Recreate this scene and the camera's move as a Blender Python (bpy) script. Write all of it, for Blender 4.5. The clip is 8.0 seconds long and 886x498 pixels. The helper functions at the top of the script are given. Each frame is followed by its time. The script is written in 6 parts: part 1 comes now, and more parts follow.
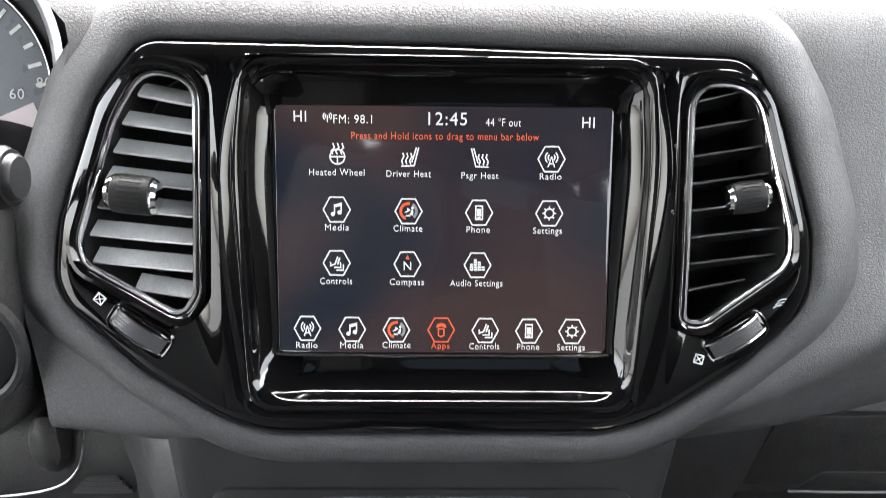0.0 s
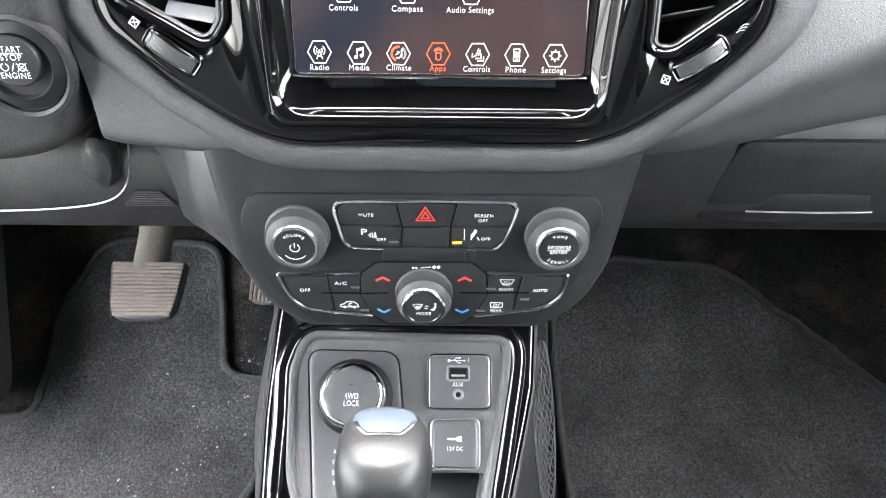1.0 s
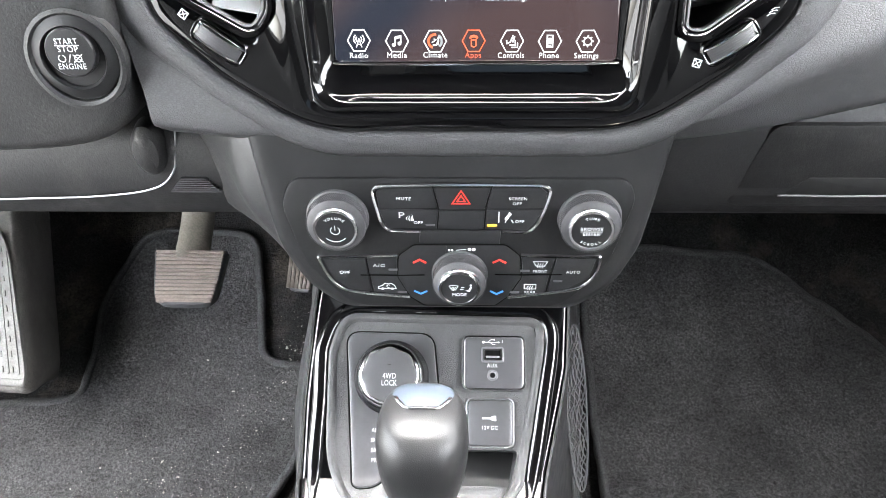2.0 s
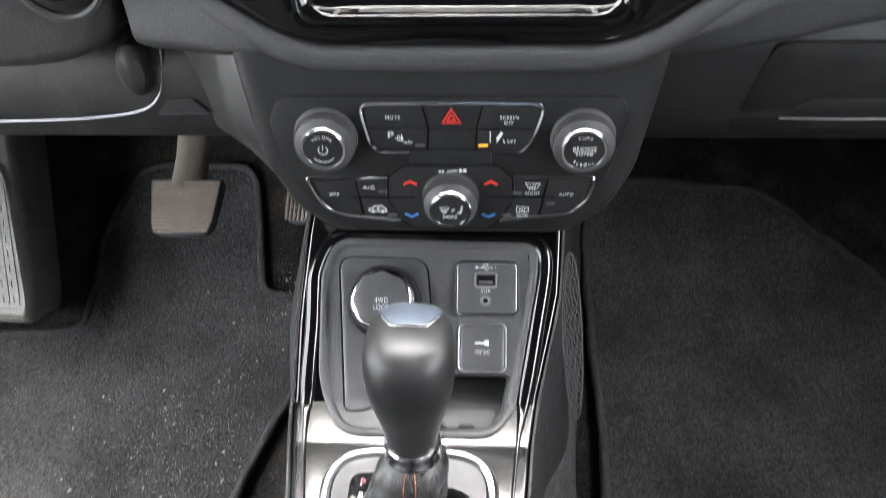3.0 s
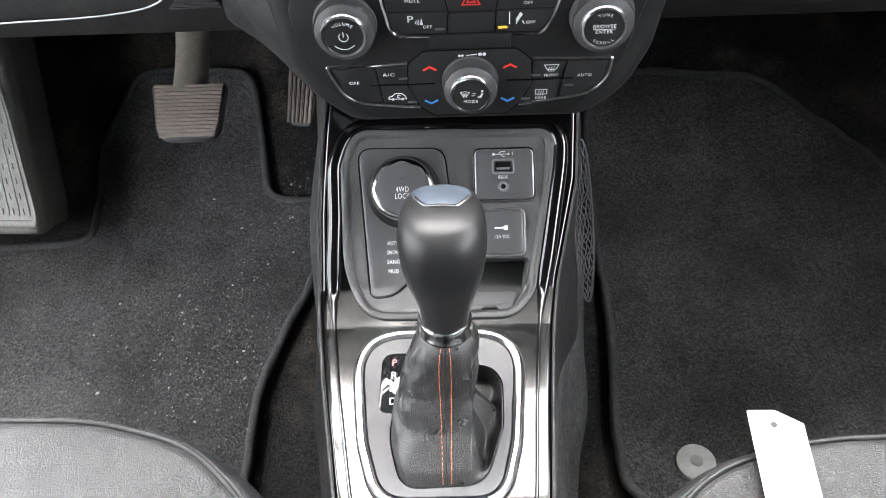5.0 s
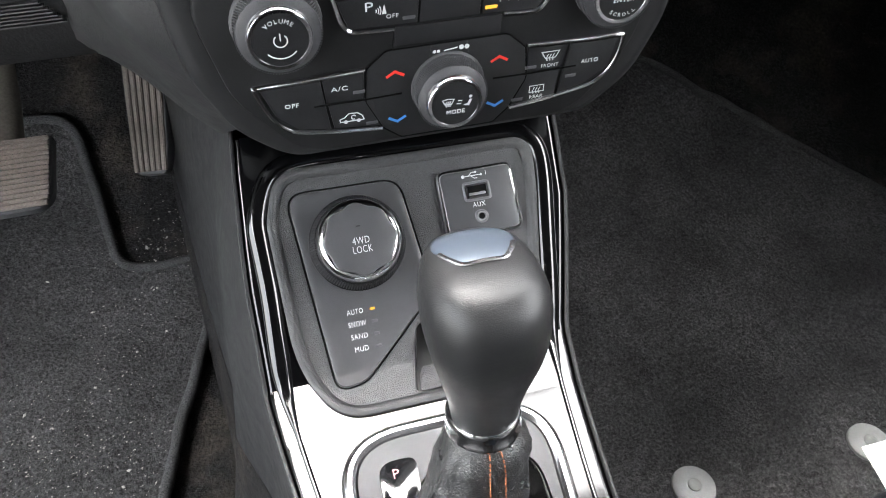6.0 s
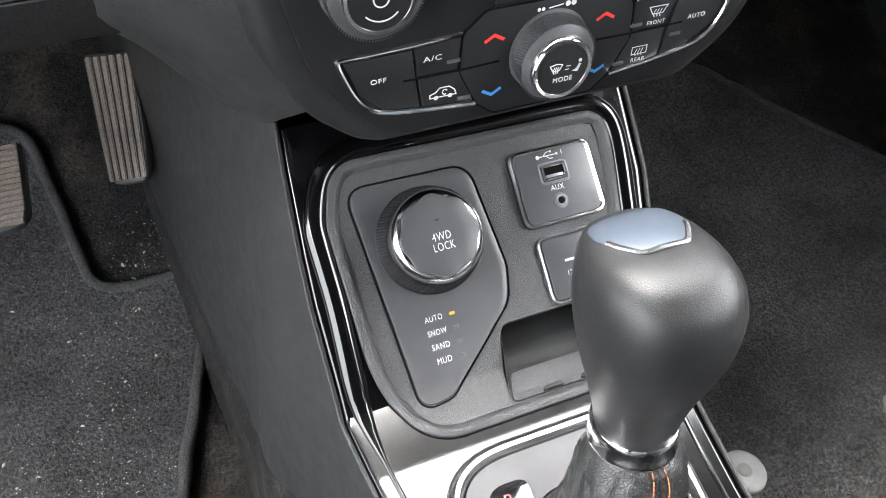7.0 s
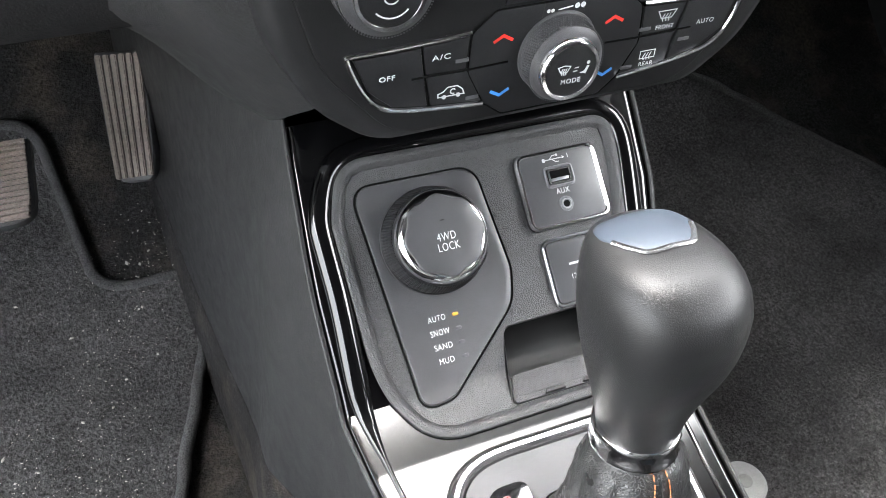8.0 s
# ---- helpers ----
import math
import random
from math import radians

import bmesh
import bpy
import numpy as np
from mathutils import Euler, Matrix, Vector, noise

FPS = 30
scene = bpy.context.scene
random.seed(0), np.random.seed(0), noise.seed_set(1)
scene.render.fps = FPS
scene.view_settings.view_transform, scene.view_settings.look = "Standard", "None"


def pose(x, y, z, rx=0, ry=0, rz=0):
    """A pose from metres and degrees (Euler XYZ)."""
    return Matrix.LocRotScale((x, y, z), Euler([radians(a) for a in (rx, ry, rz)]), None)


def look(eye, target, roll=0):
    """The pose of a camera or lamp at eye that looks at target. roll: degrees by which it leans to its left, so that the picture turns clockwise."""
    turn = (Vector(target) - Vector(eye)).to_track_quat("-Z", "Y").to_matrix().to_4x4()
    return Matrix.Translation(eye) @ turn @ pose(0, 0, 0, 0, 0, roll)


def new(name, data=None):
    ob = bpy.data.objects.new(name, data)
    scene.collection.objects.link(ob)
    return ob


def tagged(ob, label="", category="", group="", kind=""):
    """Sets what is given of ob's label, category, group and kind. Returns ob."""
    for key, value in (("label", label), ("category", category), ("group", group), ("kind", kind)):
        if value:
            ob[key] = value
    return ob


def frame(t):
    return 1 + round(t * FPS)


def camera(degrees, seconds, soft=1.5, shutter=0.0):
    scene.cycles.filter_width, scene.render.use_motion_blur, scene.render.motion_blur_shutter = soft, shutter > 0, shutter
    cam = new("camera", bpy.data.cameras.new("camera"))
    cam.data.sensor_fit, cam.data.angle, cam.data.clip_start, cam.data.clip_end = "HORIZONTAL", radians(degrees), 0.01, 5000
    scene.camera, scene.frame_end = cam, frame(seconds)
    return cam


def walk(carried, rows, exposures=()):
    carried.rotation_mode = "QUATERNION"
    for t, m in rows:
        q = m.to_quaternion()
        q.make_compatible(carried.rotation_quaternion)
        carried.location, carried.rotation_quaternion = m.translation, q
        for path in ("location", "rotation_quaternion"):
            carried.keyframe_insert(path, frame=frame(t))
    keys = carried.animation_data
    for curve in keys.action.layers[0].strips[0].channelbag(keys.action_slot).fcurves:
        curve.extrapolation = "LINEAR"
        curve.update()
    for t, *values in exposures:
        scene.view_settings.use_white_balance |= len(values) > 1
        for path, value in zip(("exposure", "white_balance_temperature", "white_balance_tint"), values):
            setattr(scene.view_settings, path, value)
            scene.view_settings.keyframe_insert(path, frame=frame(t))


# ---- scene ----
cam = camera(59.0, 8.0, soft=0.8, shutter=0.2)
PATH = [
    (0, (0.002, 0.058, 0.779), (0.033, 1.931, 0.079), 0.7),
    (0.4, (0.007, 0.037, 0.779), (0.028, 1.818, -0.13), 0.7),
    (0.5, (0.007, 0.028, 0.779), (0.033, 1.771, -0.202), 0.9),
    (0.8, (0.01, 0.002, 0.772), (0.024, 1.649, -0.362), 0.7),
    (1, (0.011, -0.01, 0.777), (0.012, 1.599, -0.412), 0.5),
    (1.2, (0.0099, -0.0187, 0.7763), (-0.0002, 0.7815, 0.1767), 0.05),
    (1.5, (0.005, -0.028, 0.778), (-0.038, 1.582, -0.408), -0.7),
    (1.7, (0.006, -0.027, 0.78), (-0.054, 1.576, -0.415), -1.0),
    (2.8, (0.017, -0.029, 0.767), (-0.076, 1.566, -0.435), -1.6),
    (3, (0.02, -0.03, 0.763), (-0.078, 1.478, -0.546), -1.8),
    (3.2, (0.014, -0.033, 0.77), (-0.078, 1.317, -0.702), -2.5),
    (3.5, (0.016, -0.07, 0.762), (-0.093, 1.226, -0.757), -2.6),
    (4, (0.014, -0.07, 0.764), (-0.107, 1.245, -0.738), -3.2),
    (4.5, (0.007, -0.066, 0.765), (-0.107, 1.266, -0.723), -3.4),
    (4.7, (0.006, -0.066, 0.766), (-0.103, 1.273, -0.716), -3.4),
    (5.8, (-0.079, 0.048, 0.696), (0.208, 1.395, -0.755), -0.1),
    (6, (-0.098, 0.073, 0.674), (0.296, 1.392, -0.777), 1.4),
    (6.5, (-0.155, 0.131, 0.633), (0.377, 1.388, -0.828), 2.4),
    (7, (-0.166, 0.136, 0.631), (0.405, 1.385, -0.823), 3.1),
    (7.5, (-0.169, 0.137, 0.63), (0.417, 1.39, -0.814), 3.1),
    (8, (-0.168, 0.133, 0.628), (0.402, 1.401, -0.81), 4.0),
]
EXPOSURE = 4.25
walk(cam, [(t, look(eye, target, roll)) for t, eye, target, roll in PATH], [(t, EXPOSURE + e) for t, e in ((0.0, 0.26), (0.5, 0.30), (1.0, 1.28), (1.7, 1.36), (2.8, 0.6), (3.2, 0.20), (4.7, 0.20), (6.0, 0.18), (7.0, 0.38), (8.0, 0.36))])

# ---- world, sun, exposure ----
world = bpy.data.worlds.new("world")
scene.world = world
world.use_nodes = True
wn = world.node_tree.nodes
wl = world.node_tree.links
wn.clear()
sky = wn.new("ShaderNodeTexSky")
sky.sky_type = "NISHITA"
sky.sun_disc = False
sky.sun_elevation = radians(75)
sky.sun_rotation = radians(-25)
sky.air_density, sky.dust_density, sky.ozone_density = 1.6, 4.0, 1.0
grey = wn.new("ShaderNodeHueSaturation")
grey.inputs["Saturation"].default_value = 0.25
bg = wn.new("ShaderNodeBackground")
bg.inputs["Strength"].default_value = 0.15
wout = wn.new("ShaderNodeOutputWorld")
wl.new(sky.outputs[0], grey.inputs["Color"])
wl.new(grey.outputs[0], bg.inputs["Color"])
wl.new(bg.outputs[0], wout.inputs["Surface"])

sun_data = bpy.data.lights.new("sun", "SUN")
sun_data.energy, sun_data.angle, sun_data.color = 1.5, radians(125), (1.0, 0.98, 0.95)
sun = new("sun", sun_data)
sun.matrix_world = look((0.7, 1.1, 5.0), (0, 0.2, 0.3))


# ---- shape helpers ----
def frame_map(o, tilt):
    """Maps (u, v, h) on a plane that leans back by tilt degrees: right, up along it, out of it."""
    a = radians(tilt)
    o = Vector(o)
    vv, nn = Vector((0, math.sin(a), math.cos(a))), Vector((0, -math.cos(a), math.sin(a)))
    return lambda u, v, h=0.0: o + Vector((u, 0, 0)) + vv * v + nn * h


def rpoly(corners, n=6):
    """Closed outline with rounded corners, from (x, y, radius), anticlockwise."""
    out = []
    k = len(corners)
    for i in range(k):
        p, q, r = corners[i - 1], corners[i], corners[(i + 1) % k]
        c = Vector(q[:2])
        a, b = Vector(p[:2]) - c, Vector(r[:2]) - c
        la, lb = a.length, b.length
        a.normalize(), b.normalize()
        ang = a.angle(b)
        d = min(q[2] / max(math.tan(ang / 2), 1e-3), la * 0.48, lb * 0.48)
        if d < 1e-5 or ang > 3.1:
            out.append((c.x, c.y))
            continue
        s, e = c + a * d, c + b * d
        for j in range(n + 1):
            t = j / n
            m = s * (1 - t) ** 2 + c * 2 * t * (1 - t) + e * t * t
            out.append((m.x, m.y))
    return out


def rect(x0, y0, x1, y1, r, n=5):
    return rpoly([(x0, y0, r), (x1, y0, r), (x1, y1, r), (x0, y1, r)], n)


def circle(x, y, r, n=32, ry=None):
    return [(x + r * math.cos(2 * math.pi * i / n), y + (ry or r) * math.sin(2 * math.pi * i / n)) for i in range(n)]


def offset(pts, d):
    """Outline moved outwards by d (inwards if negative)."""
    if abs(d) < 1e-9:
        return list(pts)
    out, k = [], len(pts)
    for i in range(k):
        p, q, r = Vector(pts[i - 1]), Vector(pts[i]), Vector(pts[(i + 1) % k])
        a, b = (q - p), (r - q)
        if a.length < 1e-9 or b.length < 1e-9:
            a = b = r - p
        a.normalize(), b.normalize()
        n1, n2 = Vector((a.y, -a.x)), Vector((b.y, -b.x))
        m = n1 + n2
        if m.length < 1e-6:
            m = n1
        m.normalize()
        out.append(tuple(q + m * (d / max(m.dot(n1), 0.5))))
    return out


def dense(pts, step):
    """The outline with its long edges cut."""
    out = []
    for i, p in enumerate(pts):
        q = pts[(i + 1) % len(pts)]
        k = max(1, int(math.dist(p, q) / step))
        out += [(p[0] + (q[0] - p[0]) * j / k, p[1] + (q[1] - p[1]) * j / k) for j in range(k)]
    return out


def about(pts, c, n):
    """The outline cut by n rays from the point c inside it."""
    out = []
    for i in range(n):
        a = 2 * math.pi * i / n
        d = (math.cos(a), math.sin(a))
        best = 0.0
        for j in range(len(pts)):
            p, q = pts[j], pts[(j + 1) % len(pts)]
            ex, ey = q[0] - p[0], q[1] - p[1]
            den = d[0] * ey - d[1] * ex
            if abs(den) < 1e-12:
                continue
            t = ((p[0] - c[0]) * ey - (p[1] - c[1]) * ex) / den
            s = ((p[0] - c[0]) * d[1] - (p[1] - c[1]) * d[0]) / den
            if t > best and -1e-6 <= s <= 1 + 1e-6:
                best = t
        out.append((c[0] + d[0] * best, c[1] + d[1] * best))
    return out


def loft(bm, loops, closed=True, ring=False, cap0=False, cap1=False):
    rows = [[bm.verts.new(p) for p in loop] for loop in loops]
    n = len(rows[0])
    pairs = list(zip(rows, rows[1:])) + ([(rows[-1], rows[0])] if ring else [])
    for a, b in pairs:
        for i in range(n if closed else n - 1):
            j = (i + 1) % n
            bm.faces.new((a[i], a[j], b[j], b[i]))
    if cap0:
        bm.faces.new(rows[0][::-1])
    if cap1:
        bm.faces.new(rows[-1])
    return rows


def slab(f, pts, h0, h1, bev=0.001, bm=None, rings=0):
    """A plate with rounded upper edges; rings: inner rings that let its top follow a bend."""
    bm = bm or bmesh.new()
    lo = [[f(x, y, h0) for x, y in pts], [f(x, y, h1 - bev) for x, y in pts],
          [f(x, y, h1 - bev * 0.3) for x, y in offset(pts, -bev * 0.3)], [f(x, y, h1) for x, y in offset(pts, -bev)]]
    if rings:
        top = offset(pts, -bev)
        cx, cy = sum(p[0] for p in top) / len(top), sum(p[1] for p in top) / len(top)
        for k in range(1, rings + 1):
            s = 1 - k / (rings + 0.5)
            lo.append([f(cx + (x - cx) * s, cy + (y - cy) * s, h1) for x, y in top])
    loft(bm, lo, cap0=not rings, cap1=True)
    return bm


def band(f, pts, prof, bm=None):
    """A closed cross-section of (offset, height) swept round an outline."""
    bm = bm or bmesh.new()
    loft(bm, [[f(x, y, h) for x, y in offset(pts, o)] for o, h in prof], ring=True)
    return bm


def bead(f, pts, w, h, base=0.0, bm=None):
    """A rounded strip of width w and height h round an outline."""
    return band(f, pts, [(-w / 2, base), (-w * 0.42, base + h * 0.6), (-w * 0.2, base + h), (w * 0.2, base + h), (w * 0.42, base + h * 0.6), (w / 2, base)], bm)


def tube(path, r, n=8, closed=False, bm=None, flat=1.0):
    """A rod along a line of points; r: a radius or one for each point."""
    bm = bm or bmesh.new()
    path = [Vector(p) for p in path]
    k = len(path)
    loops = []
    up = None
    for i, p in enumerate(path):
        d = (path[(i + 1) % k] - path[i - 1]) if closed else (path[min(i + 1, k - 1)] - path[max(i - 1, 0)])
        d.normalize()
        if up is None:
            up = d.cross(Vector((0.31, 0.17, 0.93))).normalized()
        up = (up - d * up.dot(d)).normalized()
        side = d.cross(up)
        rr = r[i] if isinstance(r, (list, tuple)) else r
        loops.append([p + (up * math.cos(2 * math.pi * j / n) + side * math.sin(2 * math.pi * j / n) * flat) * rr for j in range(n)])
    loft(bm, loops, ring=closed, cap0=not closed, cap1=not closed)
    return bm


def box(lo, hi, bm=None, bev=0.0):
    bm = bm or bmesh.new()
    made = bmesh.ops.create_cube(bm, size=1.0)["verts"]
    for v in made:
        v.co = Vector([lo[i] + (hi[i] - lo[i]) * (v.co[i] + 0.5) for i in range(3)])
    if bev:
        edges = list({e for v in made for e in v.link_edges})
        bmesh.ops.bevel(bm, geom=edges, offset=bev, segments=2, affect="EDGES", profile=0.6)
    return bm


def smooth_line(pts, per=6):
    """A smooth line through points."""
    pts = [Vector(p) for p in pts]
    out = []
    for i in range(len(pts) - 1):
        a, b, c, d = pts[max(i - 1, 0)], pts[i], pts[i + 1], pts[min(i + 2, len(pts) - 1)]
        for j in range(per):
            t = j / per
            out.append(0.5 * ((2 * b) + (c - a) * t + (2 * a - 5 * b + 4 * c - d) * t * t + (3 * b - a - 3 * c + d) * t ** 3))
    return out + [pts[-1]]


def interp(x, xs, ys):
    return float(np.interp(x, xs, ys))


def mesh_of(name, bm, material, angle=38):
    bmesh.ops.recalc_face_normals(bm, faces=bm.faces[:])
    me = bpy.data.meshes.new(name)
    bm.to_mesh(me)
    bm.free()
    for p in me.polygons:
        p.use_smooth = True
    me.set_sharp_from_angle(angle=radians(angle))
    me.materials.append(material)
    return me


def thing(name, at, label, category, group=""):
    ob = new(name)
    ob.empty_display_size = 0.02
    ob.location = at
    return tagged(ob, label, category, group)


def part(name, bm, material, parent, label="", angle=38):
    ob = new(name, mesh_of(name, bm, material, angle))
    ob.parent = parent
    if parent.type == "EMPTY":
        ob.matrix_parent_inverse = Matrix.Translation(-parent.location)
    return tagged(ob, label)


def solo(name, bm, material, label="", category="", kind="", angle=38):
    return tagged(new(name, mesh_of(name, bm, material, angle)), label, category, "", kind)


def letters(string, f, u, v, h, size, material, parent, name="lettering", align="CENTER", span=0.0, turn=0.0, label=""):
    cu = bpy.data.curves.new("t", "FONT")
    cu.body, cu.size, cu.align_x, cu.align_y, cu.resolution_u = string, 1.0, align, "CENTER", 4
    cu.extrude = 0.00006 / size
    cu.offset = 0.001
    cu.space_character = 1.12
    tmp = bpy.data.objects.new("t", cu)
    scene.collection.objects.link(tmp)
    me = bpy.data.meshes.new_from_object(tmp.evaluated_get(bpy.context.evaluated_depsgraph_get()))
    bpy.data.objects.remove(tmp)
    c, s = math.cos(radians(turn)), math.sin(radians(turn))
    for w in me.vertices:
        w.co *= size
    xs = [w.co.x for w in me.vertices]
    wide = span / (max(xs) - min(xs)) if span else 1.0
    for w in me.vertices:
        x, y = w.co.x * wide, w.co.y
        w.co = f(u + x * c - y * s, v + x * s + y * c, h + w.co.z)
    me.materials.clear()
    me.materials.append(material)
    me.name = name
    ob = new(name, me)
    ob.parent = parent
    if parent.type == "EMPTY":
        ob.matrix_parent_inverse = Matrix.Translation(-parent.location)
    return tagged(ob, label)


def stroke(f, lines, w, h, bm=None, thick=0.0002):
    """Flat strokes of width w along lines of (u, v), at the height h."""
    bm = bm or bmesh.new()
    for ln in lines:
        closed = ln[0] == ln[-1] and len(ln) > 2
        pts = [Vector(p) for p in (ln[:-1] if closed else ln)]
        k = len(pts)
        left, right = [], []
        for i, p in enumerate(pts):
            a = pts[i - 1] if (closed or i) else p
            b = pts[(i + 1) % k] if (closed or i < k - 1) else p
            d1, d2 = (p - a), (b - p)
            d1 = d1.normalized() if d1.length > 1e-9 else d2.normalized()
            d2 = d2.normalized() if d2.length > 1e-9 else d1
            n1, n2 = Vector((-d1.y, d1.x)), Vector((-d2.y, d2.x))
            m = n1 + n2
            m = m.normalized() if m.length > 1e-6 else n1
            q = m * (w / 2 / max(m.dot(n1), 0.5))
            left.append(p + q), right.append(p - q)
        lo = [[f(p.x, p.y, h) for p in left], [f(p.x, p.y, h) for p in right]]
        va, vb = [bm.verts.new(p) for p in lo[0]], [bm.verts.new(p) for p in lo[1]]
        for i in range(k if closed else k - 1):
            j = (i + 1) % k
            bm.faces.new((va[i], va[j], vb[j], vb[i]))
    return bm


def blot(f, pts, h, bm=None):
    bm = bm or bmesh.new()
    bm.faces.new([bm.verts.new(f(x, y, h)) for x, y in pts])
    return bm


# ---- materials ----
def shader(name, colour, rough=0.5, metal=0.0, spec=0.5, coat=0.0, coat_rough=0.05):
    m = bpy.data.materials.new(name)
    m.use_nodes = True
    b = m.node_tree.nodes["Principled BSDF"]
    b.inputs["Base Color"].default_value = (*colour, 1)
    b.inputs["Roughness"].default_value = rough
    b.inputs["Metallic"].default_value = metal
    b.inputs["Specular IOR Level"].default_value = spec
    b.inputs["Coat Weight"].default_value = coat
    b.inputs["Coat Roughness"].default_value = coat_rough
    return m


def ramp_between(m, fac, a, b, lo=0.3, hi=0.7):
    nt = m.node_tree
    r = nt.nodes.new("ShaderNodeValToRGB")
    r.color_ramp.elements[0].position, r.color_ramp.elements[1].position = lo, hi
    r.color_ramp.elements[0].color, r.color_ramp.elements[1].color = (*a, 1), (*b, 1)
    nt.links.new(fac, r.inputs["Fac"])
    return r.outputs["Color"]


def texture(m, kind, scale, detail=4.0, rough=0.6, stretch=None, warp=0.0):
    """A noise or cell pattern in metres; stretch: factors along the axes; warp: how far, in metres, a finer noise bends it."""
    nt = m.node_tree
    co = nt.nodes.get("co") or nt.nodes.new("ShaderNodeTexCoord")
    co.name = "co"
    at = co.outputs["Object"]
    if warp:
        w = nt.nodes.new("ShaderNodeTexNoise")
        w.inputs["Scale"].default_value, w.inputs["Detail"].default_value = scale * 0.8, 2.0
        nt.links.new(at, w.inputs["Vector"])
        add = nt.nodes.new("ShaderNodeVectorMath")
        add.operation = "MULTIPLY_ADD"
        add.inputs[1].default_value = (warp, warp, warp)
        nt.links.new(w.outputs["Color"], add.inputs[0])
        nt.links.new(at, add.inputs[2])
        at = add.outputs[0]
    if stretch:
        mp = nt.nodes.new("ShaderNodeMapping")
        mp.inputs["Scale"].default_value = stretch
        nt.links.new(at, mp.inputs["Vector"])
        at = mp.outputs[0]
    if kind == "noise":
        n = nt.nodes.new("ShaderNodeTexNoise")
        n.inputs["Scale"].default_value, n.inputs["Detail"].default_value, n.inputs["Roughness"].default_value = scale, detail, rough
    else:
        n = nt.nodes.new("ShaderNodeTexVoronoi")
        n.feature = kind
        n.inputs["Scale"].default_value = scale
    nt.links.new(at, n.inputs["Vector"])
    return n.outputs[0]


def bump(m, height, strength, distance):
    nt = m.node_tree
    b = nt.nodes.new("ShaderNodeBump")
    b.inputs["Strength"].default_value, b.inputs["Distance"].default_value = strength, distance
    nt.links.new(height, b.inputs["Height"])
    p = nt.nodes["Principled BSDF"]
    if p.inputs["Normal"].links:
        nt.links.new(p.inputs["Normal"].links[0].from_socket, b.inputs["Normal"])
    nt.links.new(b.outputs[0], p.inputs["Normal"])


def colour_from(m, socket):
    m.node_tree.links.new(socket, m.node_tree.nodes["Principled BSDF"].inputs["Base Color"])


def rough_from(m, fac, lo, hi):
    nt = m.node_tree
    r = nt.nodes.new("ShaderNodeMapRange")
    r.inputs["From Min"].default_value, r.inputs["From Max"].default_value = 0.3, 0.7
    r.inputs["To Min"].default_value, r.inputs["To Max"].default_value = lo, hi
    nt.links.new(fac, r.inputs["Value"])
    nt.links.new(r.outputs[0], nt.nodes["Principled BSDF"].inputs["Roughness"])


def multiply(m, a, b, f=1.0):
    mix = m.node_tree.nodes.new("ShaderNodeMix")
    mix.data_type = "RGBA"
    mix.blend_type = "MULTIPLY"
    mix.inputs[0].default_value = f
    m.node_tree.links.new(a, mix.inputs[6])
    m.node_tree.links.new(b, mix.inputs[7])
    return mix.outputs[2]


def grained(name, a, b, rough, cell, depth, spec=0.5, crease=0.45, stretch=None):
    """Grained skin: soft cells with darker creases between them, fine wrinkles, and slow changes of tone."""
    m = shader(name, a, rough, spec=spec)
    edge, fine = texture(m, "DISTANCE_TO_EDGE", cell, stretch=stretch, warp=0.3 / cell), texture(m, "noise", cell * 0.9, 4, 0.7, stretch=stretch)
    tone = ramp_between(m, texture(m, "noise", 22), a, b)
    tone = multiply(m, tone, ramp_between(m, edge, (crease, crease, crease), (1.08, 1.08, 1.08), 0.0, 0.25))
    colour_from(m, multiply(m, tone, ramp_between(m, fine, (0.88, 0.88, 0.88), (1.14, 1.14, 1.14), 0.3, 0.7)))
    rough_from(m, texture(m, "noise", 60), rough - 0.05, rough + 0.07)
    soft = ramp_between(m, edge, (0, 0, 0), (1, 1, 1), 0.0, 0.20)
    m.node_tree.nodes[-1].color_ramp.interpolation = "EASE"
    bump(m, soft, 0.8, depth)
    bump(m, fine, 0.7, depth * 0.8)
    return m


def plastic(name, a, rough, fine=2600, depth=0.00006, spec=0.5, mottle=0.25):
    m = shader(name, a, rough, spec=spec)
    b = tuple(c * 1.35 + 0.002 for c in a)
    speck = texture(m, "noise", fine, 2)
    tone = ramp_between(m, texture(m, "noise", 35), a, b)
    colour_from(m, multiply(m, tone, ramp_between(m, speck, (1 - mottle,) * 3, (1 + 1.6 * mottle,) * 3, 0.35, 0.65)))
    rough_from(m, texture(m, "noise", 90), rough - 0.05, rough + 0.06)
    bump(m, speck, 0.6, depth)
    return m


def piano(name, haze=0.0):
    """Glossy black with dust, hair-fine scratches and, where it is rubbed, a haze."""
    m = shader(name, (0.0015, 0.0015, 0.0017), 0.06 + haze, spec=0.10, coat=0.8, coat_rough=0.04 + haze)
    rough_from(m, texture(m, "noise", 45, 6), 0.06 + haze, 0.14 + 2 * haze)
    dust = texture(m, "noise", 900, 2)
    colour_from(m, ramp_between(m, dust, (0.0015, 0.0015, 0.0017), (0.10, 0.10, 0.10), 0.72, 0.82))
    bump(m, texture(m, "noise", 14, 1), 0.06, 0.002)
    hair = texture(m, "noise", 60, 2, stretch=(1.0, 14.0, 4.0), warp=0.02)
    bump(m, ramp_between(m, hair, (0, 0, 0), (1, 1, 1), 0.62, 0.66), 0.12, 0.0002)
    return m


